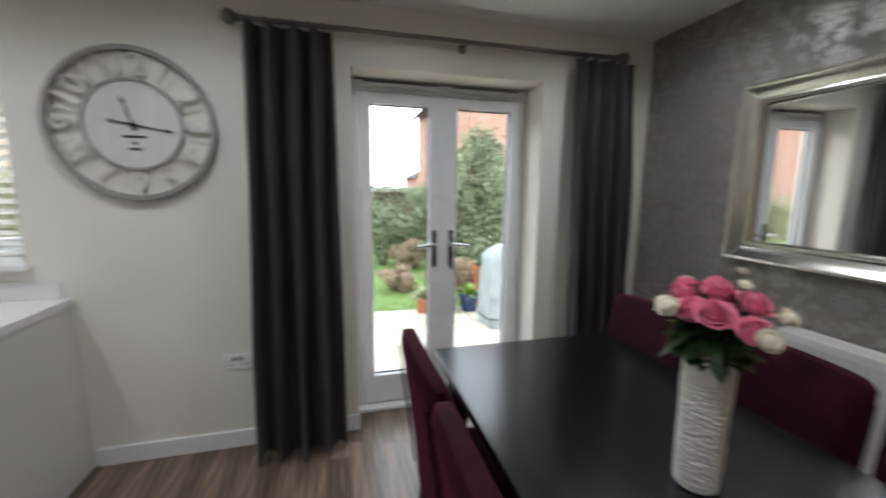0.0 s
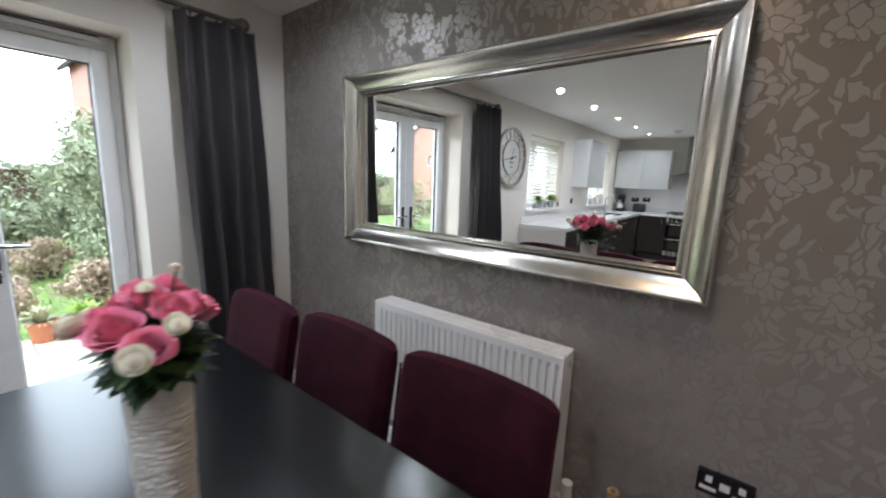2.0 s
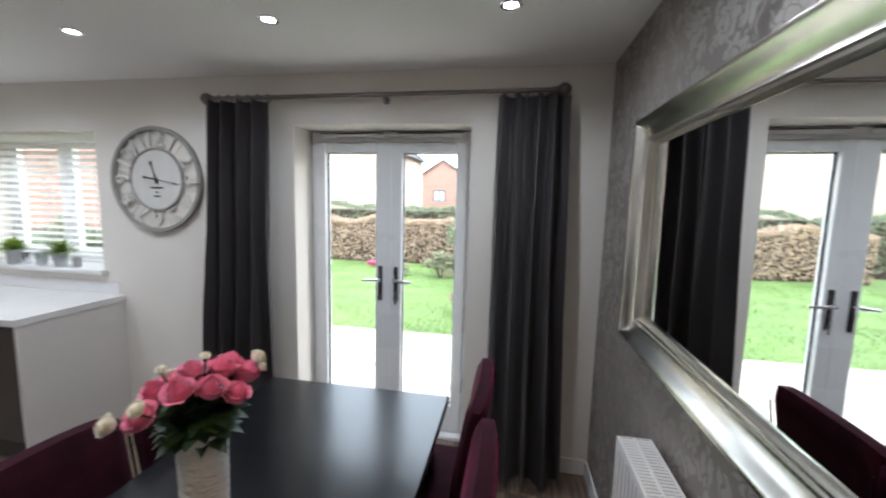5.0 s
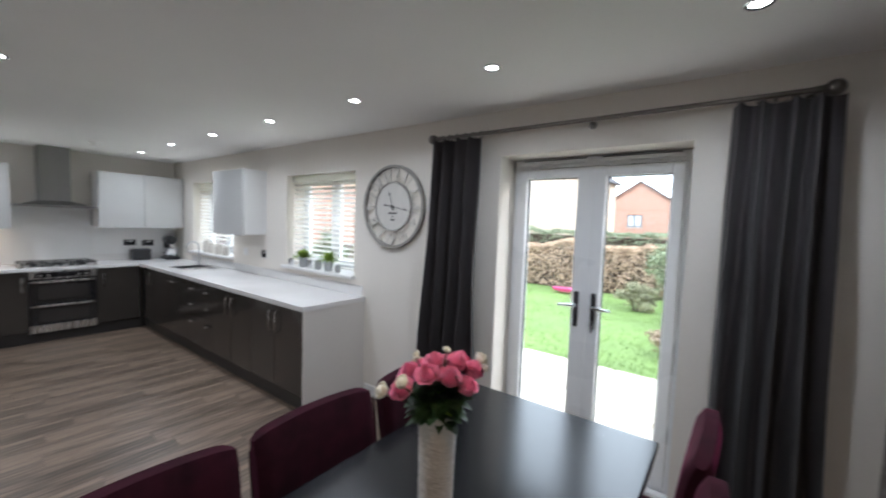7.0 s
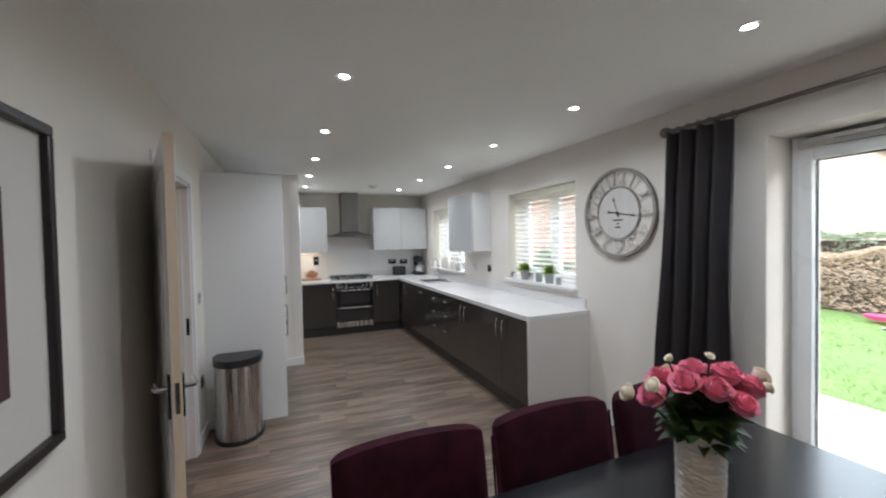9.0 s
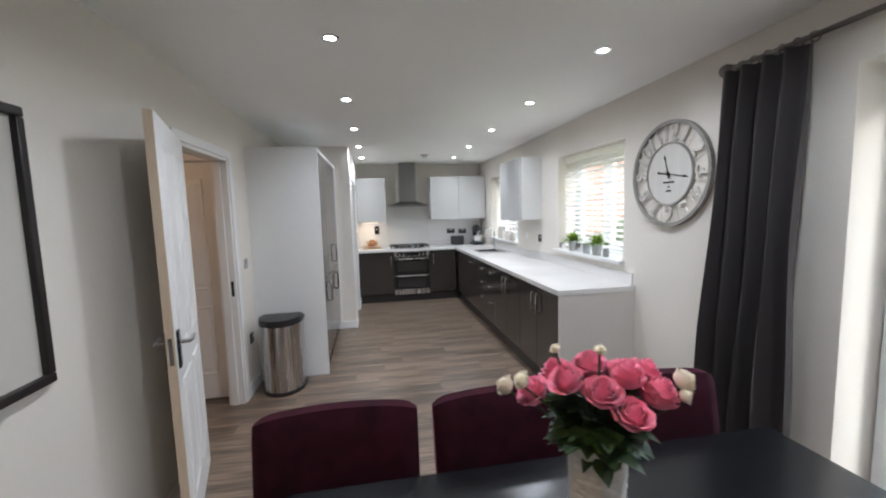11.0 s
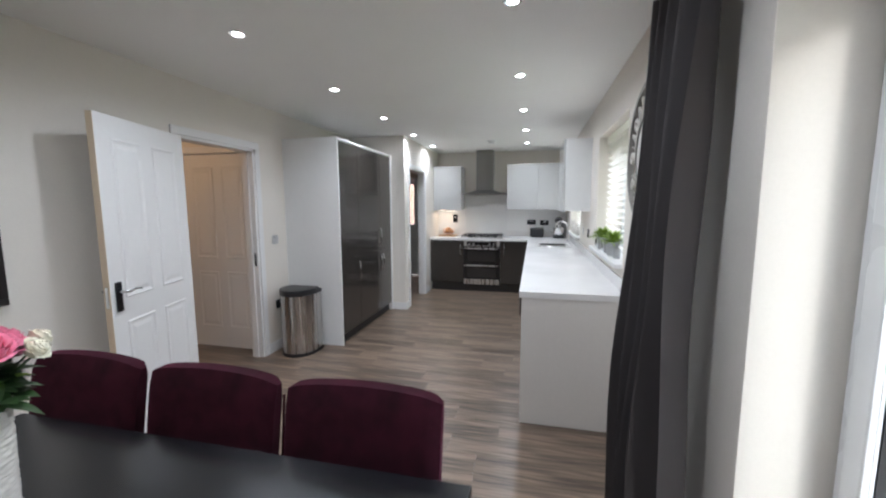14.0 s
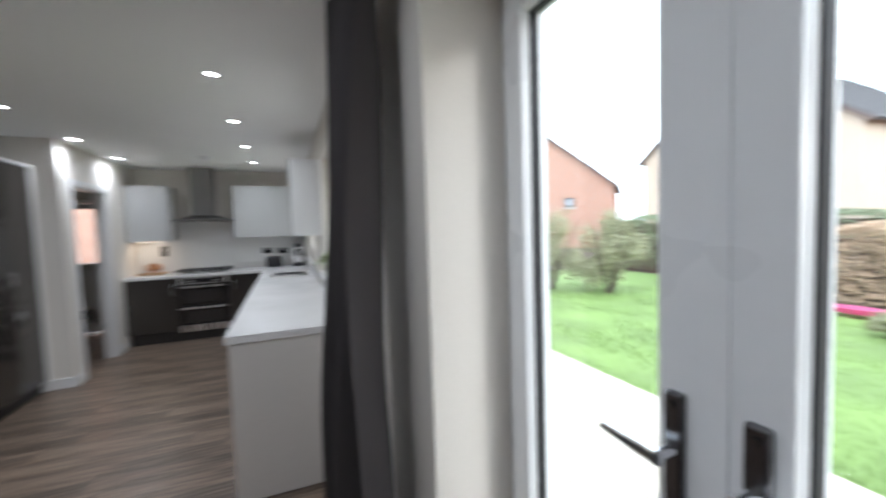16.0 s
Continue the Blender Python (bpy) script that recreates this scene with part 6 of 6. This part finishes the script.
def brick_mat(name, a, b):
    m = bpy.data.materials.new(name)
    m.use_nodes = True
    nt = m.node_tree
    N, L = nt.nodes.new, nt.links.new
    bs = nt.nodes["Principled BSDF"]
    tc, sp, ad, cb, br = N("ShaderNodeTexCoord"), N("ShaderNodeSeparateXYZ"), N("ShaderNodeMath"), N("ShaderNodeCombineXYZ"), N("ShaderNodeTexBrick")
    L(tc.outputs["Object"], sp.inputs[0]), L(sp.outputs[0], ad.inputs[0]), L(sp.outputs[1], ad.inputs[1])
    L(ad.outputs[0], cb.inputs[0]), L(sp.outputs[2], cb.inputs[1]), L(cb.outputs[0], br.inputs["Vector"])
    br.inputs["Scale"].default_value, br.inputs["Brick Width"].default_value, br.inputs["Row Height"].default_value, br.inputs["Mortar Size"].default_value = 1.0, 0.225, 0.075, 0.008
    br.inputs["Color1"].default_value, br.inputs["Color2"].default_value, br.inputs["Mortar"].default_value = (*a, 1), (*b, 1), (0.50, 0.44, 0.38, 1)
    L(br.outputs[0], bs.inputs["Base Color"])
    bs.inputs["Roughness"].default_value = 0.9
    bp = N("ShaderNodeBump")
    bp.inputs["Strength"].default_value, bp.inputs["Distance"].default_value = 0.4, 0.01
    L(br.outputs[1], bp.inputs["Height"]), L(bp.outputs[0], bs.inputs["Normal"])
    bp.invert = True
    return m


REDBRICK = brick_mat("red_brick", (0.45, 0.21, 0.135), (0.52, 0.27, 0.18))
BUFFBRICK = brick_mat("buff_brick", (0.60, 0.47, 0.34), (0.66, 0.53, 0.40))
bm = bmnew()
box(bm, -900, 900, -900, 900, -1.0, GZ - 0.06)
solid("ground", bm, SOIL, "brown earth reaching to the horizon", "ground", kind="structure", smooth=False)
bm = bmnew()
n = 40
gv = [[bm.verts.new((-9 + 14.5 * i / n, 5.13 + 7.2 * j / n, GZ - 0.03 + 0.03 * noise.noise((i * 0.3, j * 0.3, 0)))) for i in range(n + 1)] for j in range(n + 1)]
for j in range(n):
    for i in range(n):
        bm.faces.new((gv[j][i], gv[j][i + 1], gv[j + 1][i + 1], gv[j + 1][i]))
solid("lawn", bm, GRASS, "bright green mown lawn", "lawn", kind="structure")
bm = bmnew()
rg = random.Random(4)
for k in range(26000):
    x, y = rg.uniform(-6.5, 2.6), 5.13 + 5.6 * rg.random() ** 1.5
    hgt, a = rg.uniform(0.02, 0.05), rg.uniform(0, 6.28)
    dx, dy = 0.004 * math.cos(a), 0.004 * math.sin(a)
    lx, ly = rg.uniform(-0.02, 0.02), rg.uniform(-0.02, 0.02)
    z = GZ - 0.04
    bm.faces.new([bm.verts.new(p) for p in ((x - dx, y - dy, z), (x + dx, y + dy, z), (x + lx, y + ly, z + hgt + 0.015))])
solid("grass_blades", bm, GRASS, "short green grass blades of the lawn", "grass", kind="stuff", smooth=False)


def leaf_cloud(bm, c, size, count, leaf, rnd, up=0.0, fill=0.75):
    """Many small leaves in an uneven ellipsoid."""
    off = Vector((rnd.uniform(0, 50), rnd.uniform(0, 50), rnd.uniform(0, 50)))
    for k in range(count):
        d = Vector((rnd.gauss(0, 1), rnd.gauss(0, 1), rnd.gauss(0, 1))).normalized()
        r = fill + (1 - fill) * rnd.random()
        r *= 0.78 + 0.42 * noise.noise(d * 2.3 + off)
        p = Vector((c[0] + d.x * size[0] * r, c[1] + d.y * size[1] * r, c[2] + d.z * size[2] * r))
        nrm = (d + Vector((rnd.gauss(0, 0.6), rnd.gauss(0, 0.6), rnd.gauss(0, 0.6) + up))).normalized()
        u = nrm.orthogonal().normalized()
        v = nrm.cross(u)
        a = rnd.uniform(0, 6.28)
        u, v = u * math.cos(a) + v * math.sin(a), v * math.cos(a) - u * math.sin(a)
        s = leaf * rnd.uniform(0.6, 1.3)
        bm.faces.new([bm.verts.new(q) for q in (p - u * s, p + v * s * 0.42, p + u * s, p - v * s * 0.42)])


def shrub(name, c, size, count, leaf, material, label, category, seed, stems=7, clumps=8, group=""):
    rnd = random.Random(seed)
    t = thing(name, at(c[0], c[1], GZ), label, category, group)
    bm = bmnew()
    for k in range(stems):
        a, e = rnd.uniform(0, 6.28), rnd.uniform(0.3, 0.95)
        tip = Vector((c[0] + size[0] * e * math.cos(a) * 0.8, c[1] + size[1] * e * math.sin(a) * 0.8, c[2] + size[2] * rnd.uniform(0.0, 0.8)))
        base = Vector((c[0] + 0.06 * math.cos(a), c[1] + 0.06 * math.sin(a), GZ - 0.05))
        mid = base.lerp(tip, 0.5) + Vector((0, 0, 0.12))
        tube(bm, [base, mid, tip], [0.025, 0.016, 0.005], 6)
    part("stems", bm, BARK, t, "brown woody stems")
    bm = bmnew()
    leaf_cloud(bm, c, (size[0] * 0.72, size[1] * 0.72, size[2] * 0.8), count // 3, leaf, rnd, fill=0.3)
    for k in range(clumps):
        d = Vector((rnd.gauss(0, 1), rnd.gauss(0, 1), rnd.gauss(0.2, 0.8))).normalized()
        leaf_cloud(bm, (c[0] + d.x * size[0] * 0.62, c[1] + d.y * size[1] * 0.62, c[2] + d.z * size[2] * 0.62), (size[0] * 0.42, size[1] * 0.42, size[2] * 0.42), count // clumps, leaf, rnd, fill=0.45)
    tagged(part("foliage", bm, material, t, smooth=False), kind="stuff")
    return t


def hedge(x0, x1, y, depth, top, material, label, seed, count, leaf=0.035):
    rnd = random.Random(seed)
    t = thing("hedge", at((x0 + x1) / 2, y, GZ), label, "hedge", "hedges round the garden")
    bm = bmnew()
    for k in range(int((x1 - x0) / 0.25)):
        x = x0 + (k + rnd.random()) * 0.25
        tube(bm, [(x, y, GZ - 0.07), (x + rnd.uniform(-0.1, 0.1), y + rnd.uniform(-0.1, 0.1), GZ + (top - GZ) * 0.8)], [0.014, 0.005], 5)
    part("stems", bm, BARK, t)
    bm = bmnew()
    for k in range(count):
        x, v, w = rnd.uniform(x0, x1), rnd.random(), rnd.uniform(-1, 1)
        tt = top + 0.22 * noise.noise((x * 0.9, seed, 0)) + 0.08 * noise.noise((x * 4, seed, 3))
        if rnd.random() < 0.55:
            z, yy = GZ + (tt - GZ) * v ** 0.8, y - depth / 2 * (0.8 + 0.25 * noise.noise((x * 2, v * 3, seed)))
        else:
            z, yy = tt - 0.12 * rnd.random(), y + w * depth / 2
        p = Vector((x, yy, z))
        u = Vector((rnd.gauss(0, 1), rnd.gauss(0, 1), rnd.gauss(0, 1))).normalized()
        q = u.orthogonal().normalized()
        s = leaf * rnd.uniform(0.6, 1.3)
        bm.faces.new([bm.verts.new(c) for c in (p - u * s, p + q * s * 0.45, p + u * s, p - q * s * 0.45)])
    tagged(part("foliage", bm, material, t, smooth=False), kind="stuff")
    # solid box; its dark brown stands in for the shade among the inner twigs
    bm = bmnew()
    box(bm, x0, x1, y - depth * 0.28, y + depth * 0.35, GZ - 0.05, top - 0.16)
    part("shaded_core", bm, mat("hedge_inner_shade", (0.07, 0.045, 0.03), 0.95, vary=0.4, fine=14, bump=0.4, bumpscale=0.03), t, smooth=False)
    return t


hedge(-5.4, 1.0, 11.5, 0.8, 1.15, HEDGE, "russet brown beech hedge at the end of the lawn", 3, 16000)
hedge(-9.0, 6.5, 12.9, 0.8, 1.5, SHRUB, "green garden hedge behind the beech hedge", 7, 15000, 0.045)
shrub("loose_shrub", (1.55, 8.6, 0.65), (0.95, 0.6, 0.95), 6500, 0.045, SHRUB, "loose grey-green shrub beside the lawn", "shrub", 41, 9, 10)
shrub("loose_shrub", (2.7, 8.9, 0.70), (0.95, 0.6, 1.0), 5000, 0.045, SHRUB, "loose grey-green shrub beside the lawn", "shrub", 42, 9, 10)
shrub("dry_shrub", (2.1, 7.9, 0.10), (0.6, 0.4, 0.40), 2600, 0.03, SEED, "brown dried shrub beside the lawn", "shrub", 43)
shrub("evergreen_shrub", (3.05, 7.0, 1.1), (1.15, 0.9, 1.65), 17000, 0.042, SHRUB, "tall loose evergreen shrub beside the patio", "shrub", 1, 9, 12)
shrub("dry_shrub", (2.35, 5.75, 0.10), (0.60, 0.40, 0.38), 2600, 0.03, SEED, "pale dried hydrangea shrub at the lawn edge", "shrub", 2)
shrub("dry_shrub", (1.55, 6.3, 0.0), (0.45, 0.40, 0.28), 1600, 0.03, SEED, "pale dried heather at the lawn edge", "shrub", 6)
shrub("variegated_shrub", (0.55, 9.35, 0.10), (0.55, 0.40, 0.40), 1800, 0.04, PALE, "pale variegated shrub by the hedge", "shrub", 11)
shrub("variegated_shrub", (-0.6, 9.3, -0.02), (0.40, 0.35, 0.22), 1000, 0.035, PALE, "low pale shrub by the hedge", "shrub", 12)
shrub("yellow_shrub", (-6.2, 8.2, 0.75), (1.3, 0.8, 1.2), 6500, 0.035, PALE, "yellow-green garden shrub at the lawn side", "shrub", 13, 9, 14)
shrub("grey_shrub", (-5.0, 8.9, 0.7), (1.1, 0.7, 1.15), 6500, 0.035, PALE, "grey-green conifer shrub at the lawn side", "shrub", 14, 9, 14)
shrub("grey_shrub", (-8.0, 7.4, 0.5), (1.0, 0.8, 0.9), 3600, 0.05, SHRUB, "grey-green shrub at the lawn side", "shrub", 15)


def plant_pot(x, y, r, hgt, material, plant, label, seed):
    t = thing("plant_pot", at(x, y, GZ), label, "plant pot", "pots on the patio")
    bm = bmnew()
    lathe(bm, [(0.0, 0.0005), (r * 0.7, 0.0005), (r * 0.95, hgt * 0.85), (r * 1.05, hgt * 0.87), (r * 1.05, hgt), (r * 0.92, hgt), (r * 0.9, hgt * 0.85), (0, hgt * 0.84)], 26, at(x, y, GZ))
    part("pot", bm, material, t)
    rnd = random.Random(seed)
    bm = bmnew()
    for k in range(90):
        a, e = rnd.uniform(0, 6.28), rnd.uniform(0.2, 1.3)
        d = Vector((math.cos(a) * math.cos(e), math.sin(a) * math.cos(e), math.sin(e)))
        leaf_blade(bm, Vector((x, y, GZ + hgt * 0.85)) + d * 0.03, d, rnd.uniform(0.10, 0.26), rnd.uniform(0.015, 0.04), rnd, 0.35)
    part("foliage", bm, plant, t)
    return t


BLUEPOT = mat("blue_glazed_pot", (0.03, 0.05, 0.13), 0.25, vary=0.2, fine=20)
GREYPOT = mat("grey_stone_pot", (0.30, 0.28, 0.25), 0.8, vary=0.25, fine=30, bump=0.2)
plant_pot(2.02, 5.0, 0.16, 0.20, GREYPOT, LIME, "grey stone pot with yellow-green grasses on the patio", 31)
plant_pot(2.33, 4.98, 0.14, 0.24, BLUEPOT, LIME, "blue glazed pot with a leafy plant on the patio", 32)
plant_pot(1.72, 5.02, 0.11, 0.20, STOUT, PALE, "terracotta pot with a pale plant on the patio", 33)
plant_pot(2.62, 5.3, 0.13, 0.55, STOUT, LEAF, "tall terracotta pot on the patio", 34)

# covered barbecue
bq = thing("covered_barbecue", at(2.62, 4.45, GZ), "barbecue under a crumpled grey-blue cover on the patio", "barbecue")
bm = bmnew()
rings = []
for j in range(15):
    v = j / 14
    ring = []
    for i in range(40):
        a = 2 * math.pi * i / 40
        sq = 1 / max(abs(math.cos(a)), abs(math.sin(a))) ** 0.75
        r = (0.30 - 0.05 * v) * sq * (1 + 0.07 * math.sin(5 * a + 4 * v) * (1 - v * 0.6) + 0.05 * noise.noise((math.cos(a) * 2, math.sin(a) * 2, v * 5)))
        if j == 14:
            r *= 0.45
        elif j == 13:
            r *= 0.82
        ring.append(bm.verts.new((2.62 + r * math.cos(a), 4.45 + 0.8 * r * math.sin(a), GZ + 0.001 + 0.95 * v)))
    rings.append(ring)
for lo, hi in zip(rings, rings[1:]):
    for i in range(40):
        bm.faces.new((lo[i], lo[(i + 1) % 40], hi[(i + 1) % 40], hi[i]))
bm.faces.new(rings[0]), bm.faces.new(rings[-1])
part("cover", bm, COVER, bq)
bm = bmnew()
tube(bm, [(2.62 + 0.335 * math.cos(a) / max(abs(math.cos(a)), abs(math.sin(a))) ** 0.75, 4.45 + 0.27 * math.sin(a) / max(abs(math.cos(a)), abs(math.sin(a))) ** 0.75, GZ + 0.12) for a in [k * math.pi / 20 for k in range(40)]], 0.008, 6, True)
part("draw_cord", bm, RUBBER, bq, "dark draw cord")

# pink sledge on the grass
sl = thing("toy_sledge", at(-1.4, 10.3, GZ), "bright pink plastic sledge lying on the lawn", "sledge")
bm = bmnew()
rings = []
for j in range(9):
    v = j / 8 * 2 - 1
    ring = []
    for i in range(9):
        u = i / 8 * 2 - 1
        ring.append(bm.verts.new((-1.4 + u * 0.32, 10.3 + v * 0.19 * (1 - 0.25 * u * u), GZ + 0.02 + 0.10 * max(abs(u) ** 4, abs(v) ** 4))))
    rings.append(ring)
for lo, hi in zip(rings, rings[1:]):
    for i in range(8):
        bm.faces.new((lo[i], lo[i + 1], hi[i + 1], hi[i]))
bmesh.ops.solidify(bm, geom=list(bm.faces), thickness=0.012)
part("shell", bm, mat("pink_plastic", (0.75, 0.16, 0.36), 0.35), sl)
bm = bmnew()
tube(bm, [(-1.12, 10.22, GZ + 0.11), (-0.95, 10.15, GZ + 0.03), (-0.92, 10.32, GZ + 0.02), (-1.12, 10.38, GZ + 0.11)], 0.008, 6)
part("rope", bm, SEED, sl)


# ---- houses ----
def house(x, y, rz, w, d, eave, ridge, brick, label, windows):
    """A house with its gable towards local -y, w wide and d deep."""
    m = at(x, y, GZ, rz)
    t = thing("house", m, label, "house", "houses behind the garden")
    bm = bmnew()
    z0 = -0.2
    pts = [(-w / 2, z0), (w / 2, z0), (w / 2, eave), (0, ridge), (-w / 2, eave)]
    a = [bm.verts.new((p, 0, z)) for p, z in pts]
    b = [bm.verts.new((p, d, z)) for p, z in pts]
    bm.faces.new(a), bm.faces.new(b)
    for k in range(5):
        bm.faces.new((a[k], a[(k + 1) % 5], b[(k + 1) % 5], b[k]))
    part("wall", bm, brick, t, local=True, smooth=False)
    sl_ = math.atan2(ridge - eave, w / 2)
    for s in (-1, 1):
        bm = bmnew()
        L_ = (w / 2) / math.cos(sl_) + 0.35
        box(bm, 0, L_, -0.18, d + 0.18, 0.02, 0.14)
        for k in range(int(L_ / 0.3)):
            box(bm, k * 0.3, k * 0.3 + 0.02, -0.18, d + 0.18, 0.14, 0.165)
        bmesh.ops.transform(bm, matrix=Matrix.Translation((0, 0, ridge)) @ pose(0, 0, 0, 0, math.degrees(sl_), 0), verts=list(bm.verts))
        if s < 0:
            bmesh.ops.transform(bm, matrix=Matrix.Diagonal((-1, 1, 1, 1)), verts=list(bm.verts))
        part("roof", bm, ROOF, t, "grey tiled roof slope", local=True, smooth=False)
        bm = bmnew()
        box(bm, 0, L_, -0.2, -0.15, -0.06, 0.08)
        bmesh.ops.transform(bm, matrix=Matrix.Translation((0, 0, ridge)) @ pose(0, 0, 0, 0, math.degrees(sl_), 0), verts=list(bm.verts))
        if s < 0:
            bmesh.ops.transform(bm, matrix=Matrix.Diagonal((-1, 1, 1, 1)), verts=list(bm.verts))
        part("bargeboard", bm, BARGE, t, "brown bargeboard", local=True, smooth=False)
    for wx, wz, ww, wh in windows:
        bm = bmnew()
        for a0, a1, c0, c1 in ((wx - ww / 2, wx + ww / 2, wz, wz + 0.08), (wx - ww / 2, wx + ww / 2, wz + wh - 0.08, wz + wh), (wx - ww / 2, wx - ww / 2 + 0.08, wz + 0.08, wz + wh - 0.08), (wx + ww / 2 - 0.08, wx + ww / 2, wz + 0.08, wz + wh - 0.08), (wx - 0.04, wx + 0.04, wz + 0.08, wz + wh - 0.08)):
            box(bm, a0, a1, -0.05, 0.02, c0, c1)
        wd = part("window", bm, BLACKPLASTIC, t, "dark framed window", local=True, smooth=False)
        bm = bmnew()
        box(bm, wx - ww / 2 + 0.08, wx + ww / 2 - 0.08, -0.02, 0.01, wz + 0.08, wz + wh - 0.08)
        part("pane", bm, mat("far_pane", (0.55, 0.58, 0.60), 0.1, vary=0.1, fine=1), wd, "pale reflecting pane", local=True, smooth=False)
        bm = bmnew()
        box(bm, wx - ww / 2 - 0.1, wx + ww / 2 + 0.1, -0.08, -0.001, wz - 0.12, wz - 0.001)
        part("sill", bm, mat("stone_sill", (0.5, 0.47, 0.42), 0.8), wd, local=True, smooth=False)
    return t


house(-5.9, 45.5, 0, 7.2, 9, 4.3, 6.75, REDBRICK, "red brick gabled house far behind the hedge", [(-0.35, 2.0, 1.45, 1.3)])
house(-10.2, 21.5, -4, 9.6, 9, 5.0, 8.6, BUFFBRICK, "buff brick gabled house behind the garden hedge", [])
house(-20.5, 17.6, 42, 10.5, 9, 3.9, 8.2, REDBRICK, "red brick gabled house beyond the garden shrubs", [(2.6, 2.6, 0.6, 0.6)])
house(9.5, 13.2, 0, 9.0, 9, 5.5, 8.6, REDBRICK, "red brick gabled house beside the garden", [])
house(-11.4, -4.5, 90, 9.0, 6, 5.0, 7.6, REDBRICK, "red brick neighbouring house beyond the utility door", [])
house(13.5, 48, 0, 7.5, 8, 3.0, 5.0, REDBRICK, "red brick gabled house far beyond the shrubs", [(0.0, 1.8, 1.4, 1.1)])

# ---- planks, slabs ----
rp = random.Random(12)
PW, PL = 0.178, 1.22
plank_mesh = {}


def plank(x0, x1, y0, y1):
    w, l = round(x1 - x0, 3), round(y1 - y0, 3)
    if w < 0.02 or l < 0.02:
        return
    if (w, l) not in plank_mesh:
        bm = bmnew()
        g = 0.0008
        vs, fs = box(bm, -w / 2 + g, w / 2 - g, -l / 2 + g, l / 2 - g, -0.0038, 0.0)
        plank_mesh[w, l] = mesh_of("plank", bm, FLOORMAT, False)
    o = new("plank", plank_mesh[w, l])
    o.parent = FLOOR
    o.location = ((x0 + x1) / 2, (y0 + y1) / 2, 0)


x = XE - 0.001
k = 0
while x > -5.59:
    x1 = max(x - PW, -5.60)
    y0 = YS if x1 > -3.2 else -2.2
    if x > -1.5 and x1 < -0.1:
        y0 = -2.2
    top = 2.60 if (x <= FD[1] + 0.09 and x1 >= FD[0] - 0.09) else YN
    xa, xb = x1, x
    y = y0 - rp.uniform(0.0, PL)
    while y < top:
        a, b = max(y, y0), min(y + PL, top)
        plank(xa, xb, a, b)
        y += PL
    x, k = x1, k + 1

PATIO = solid("patio", (lambda b: (box(b, -6.0, 4.6, 2.77, 5.10, GZ - 0.30, GZ - 0.035), b)[1])(bmnew()), mat("patio_joint", (0.30, 0.27, 0.22), 0.95), "buff concrete slab patio outside the doors", "patio", kind="structure", smooth=False)
bm = bmnew()
rbox(bm, -0.298, 0.298, -0.298, 0.298, -0.04, 0.0, 0.006, 1)
slab_me = mesh_of("slab", bm, SLAB, False)
for i in range(17):
    for j in range(4):
        o = new("slab", slab_me)
        o.parent = PATIO
        o.location = (-5.6 + 0.604 * i + (0.3 if j % 2 else 0), 2.77 + 0.29 + 0.60 * j - 0.0, GZ + rp.uniform(-0.003, 0.0))
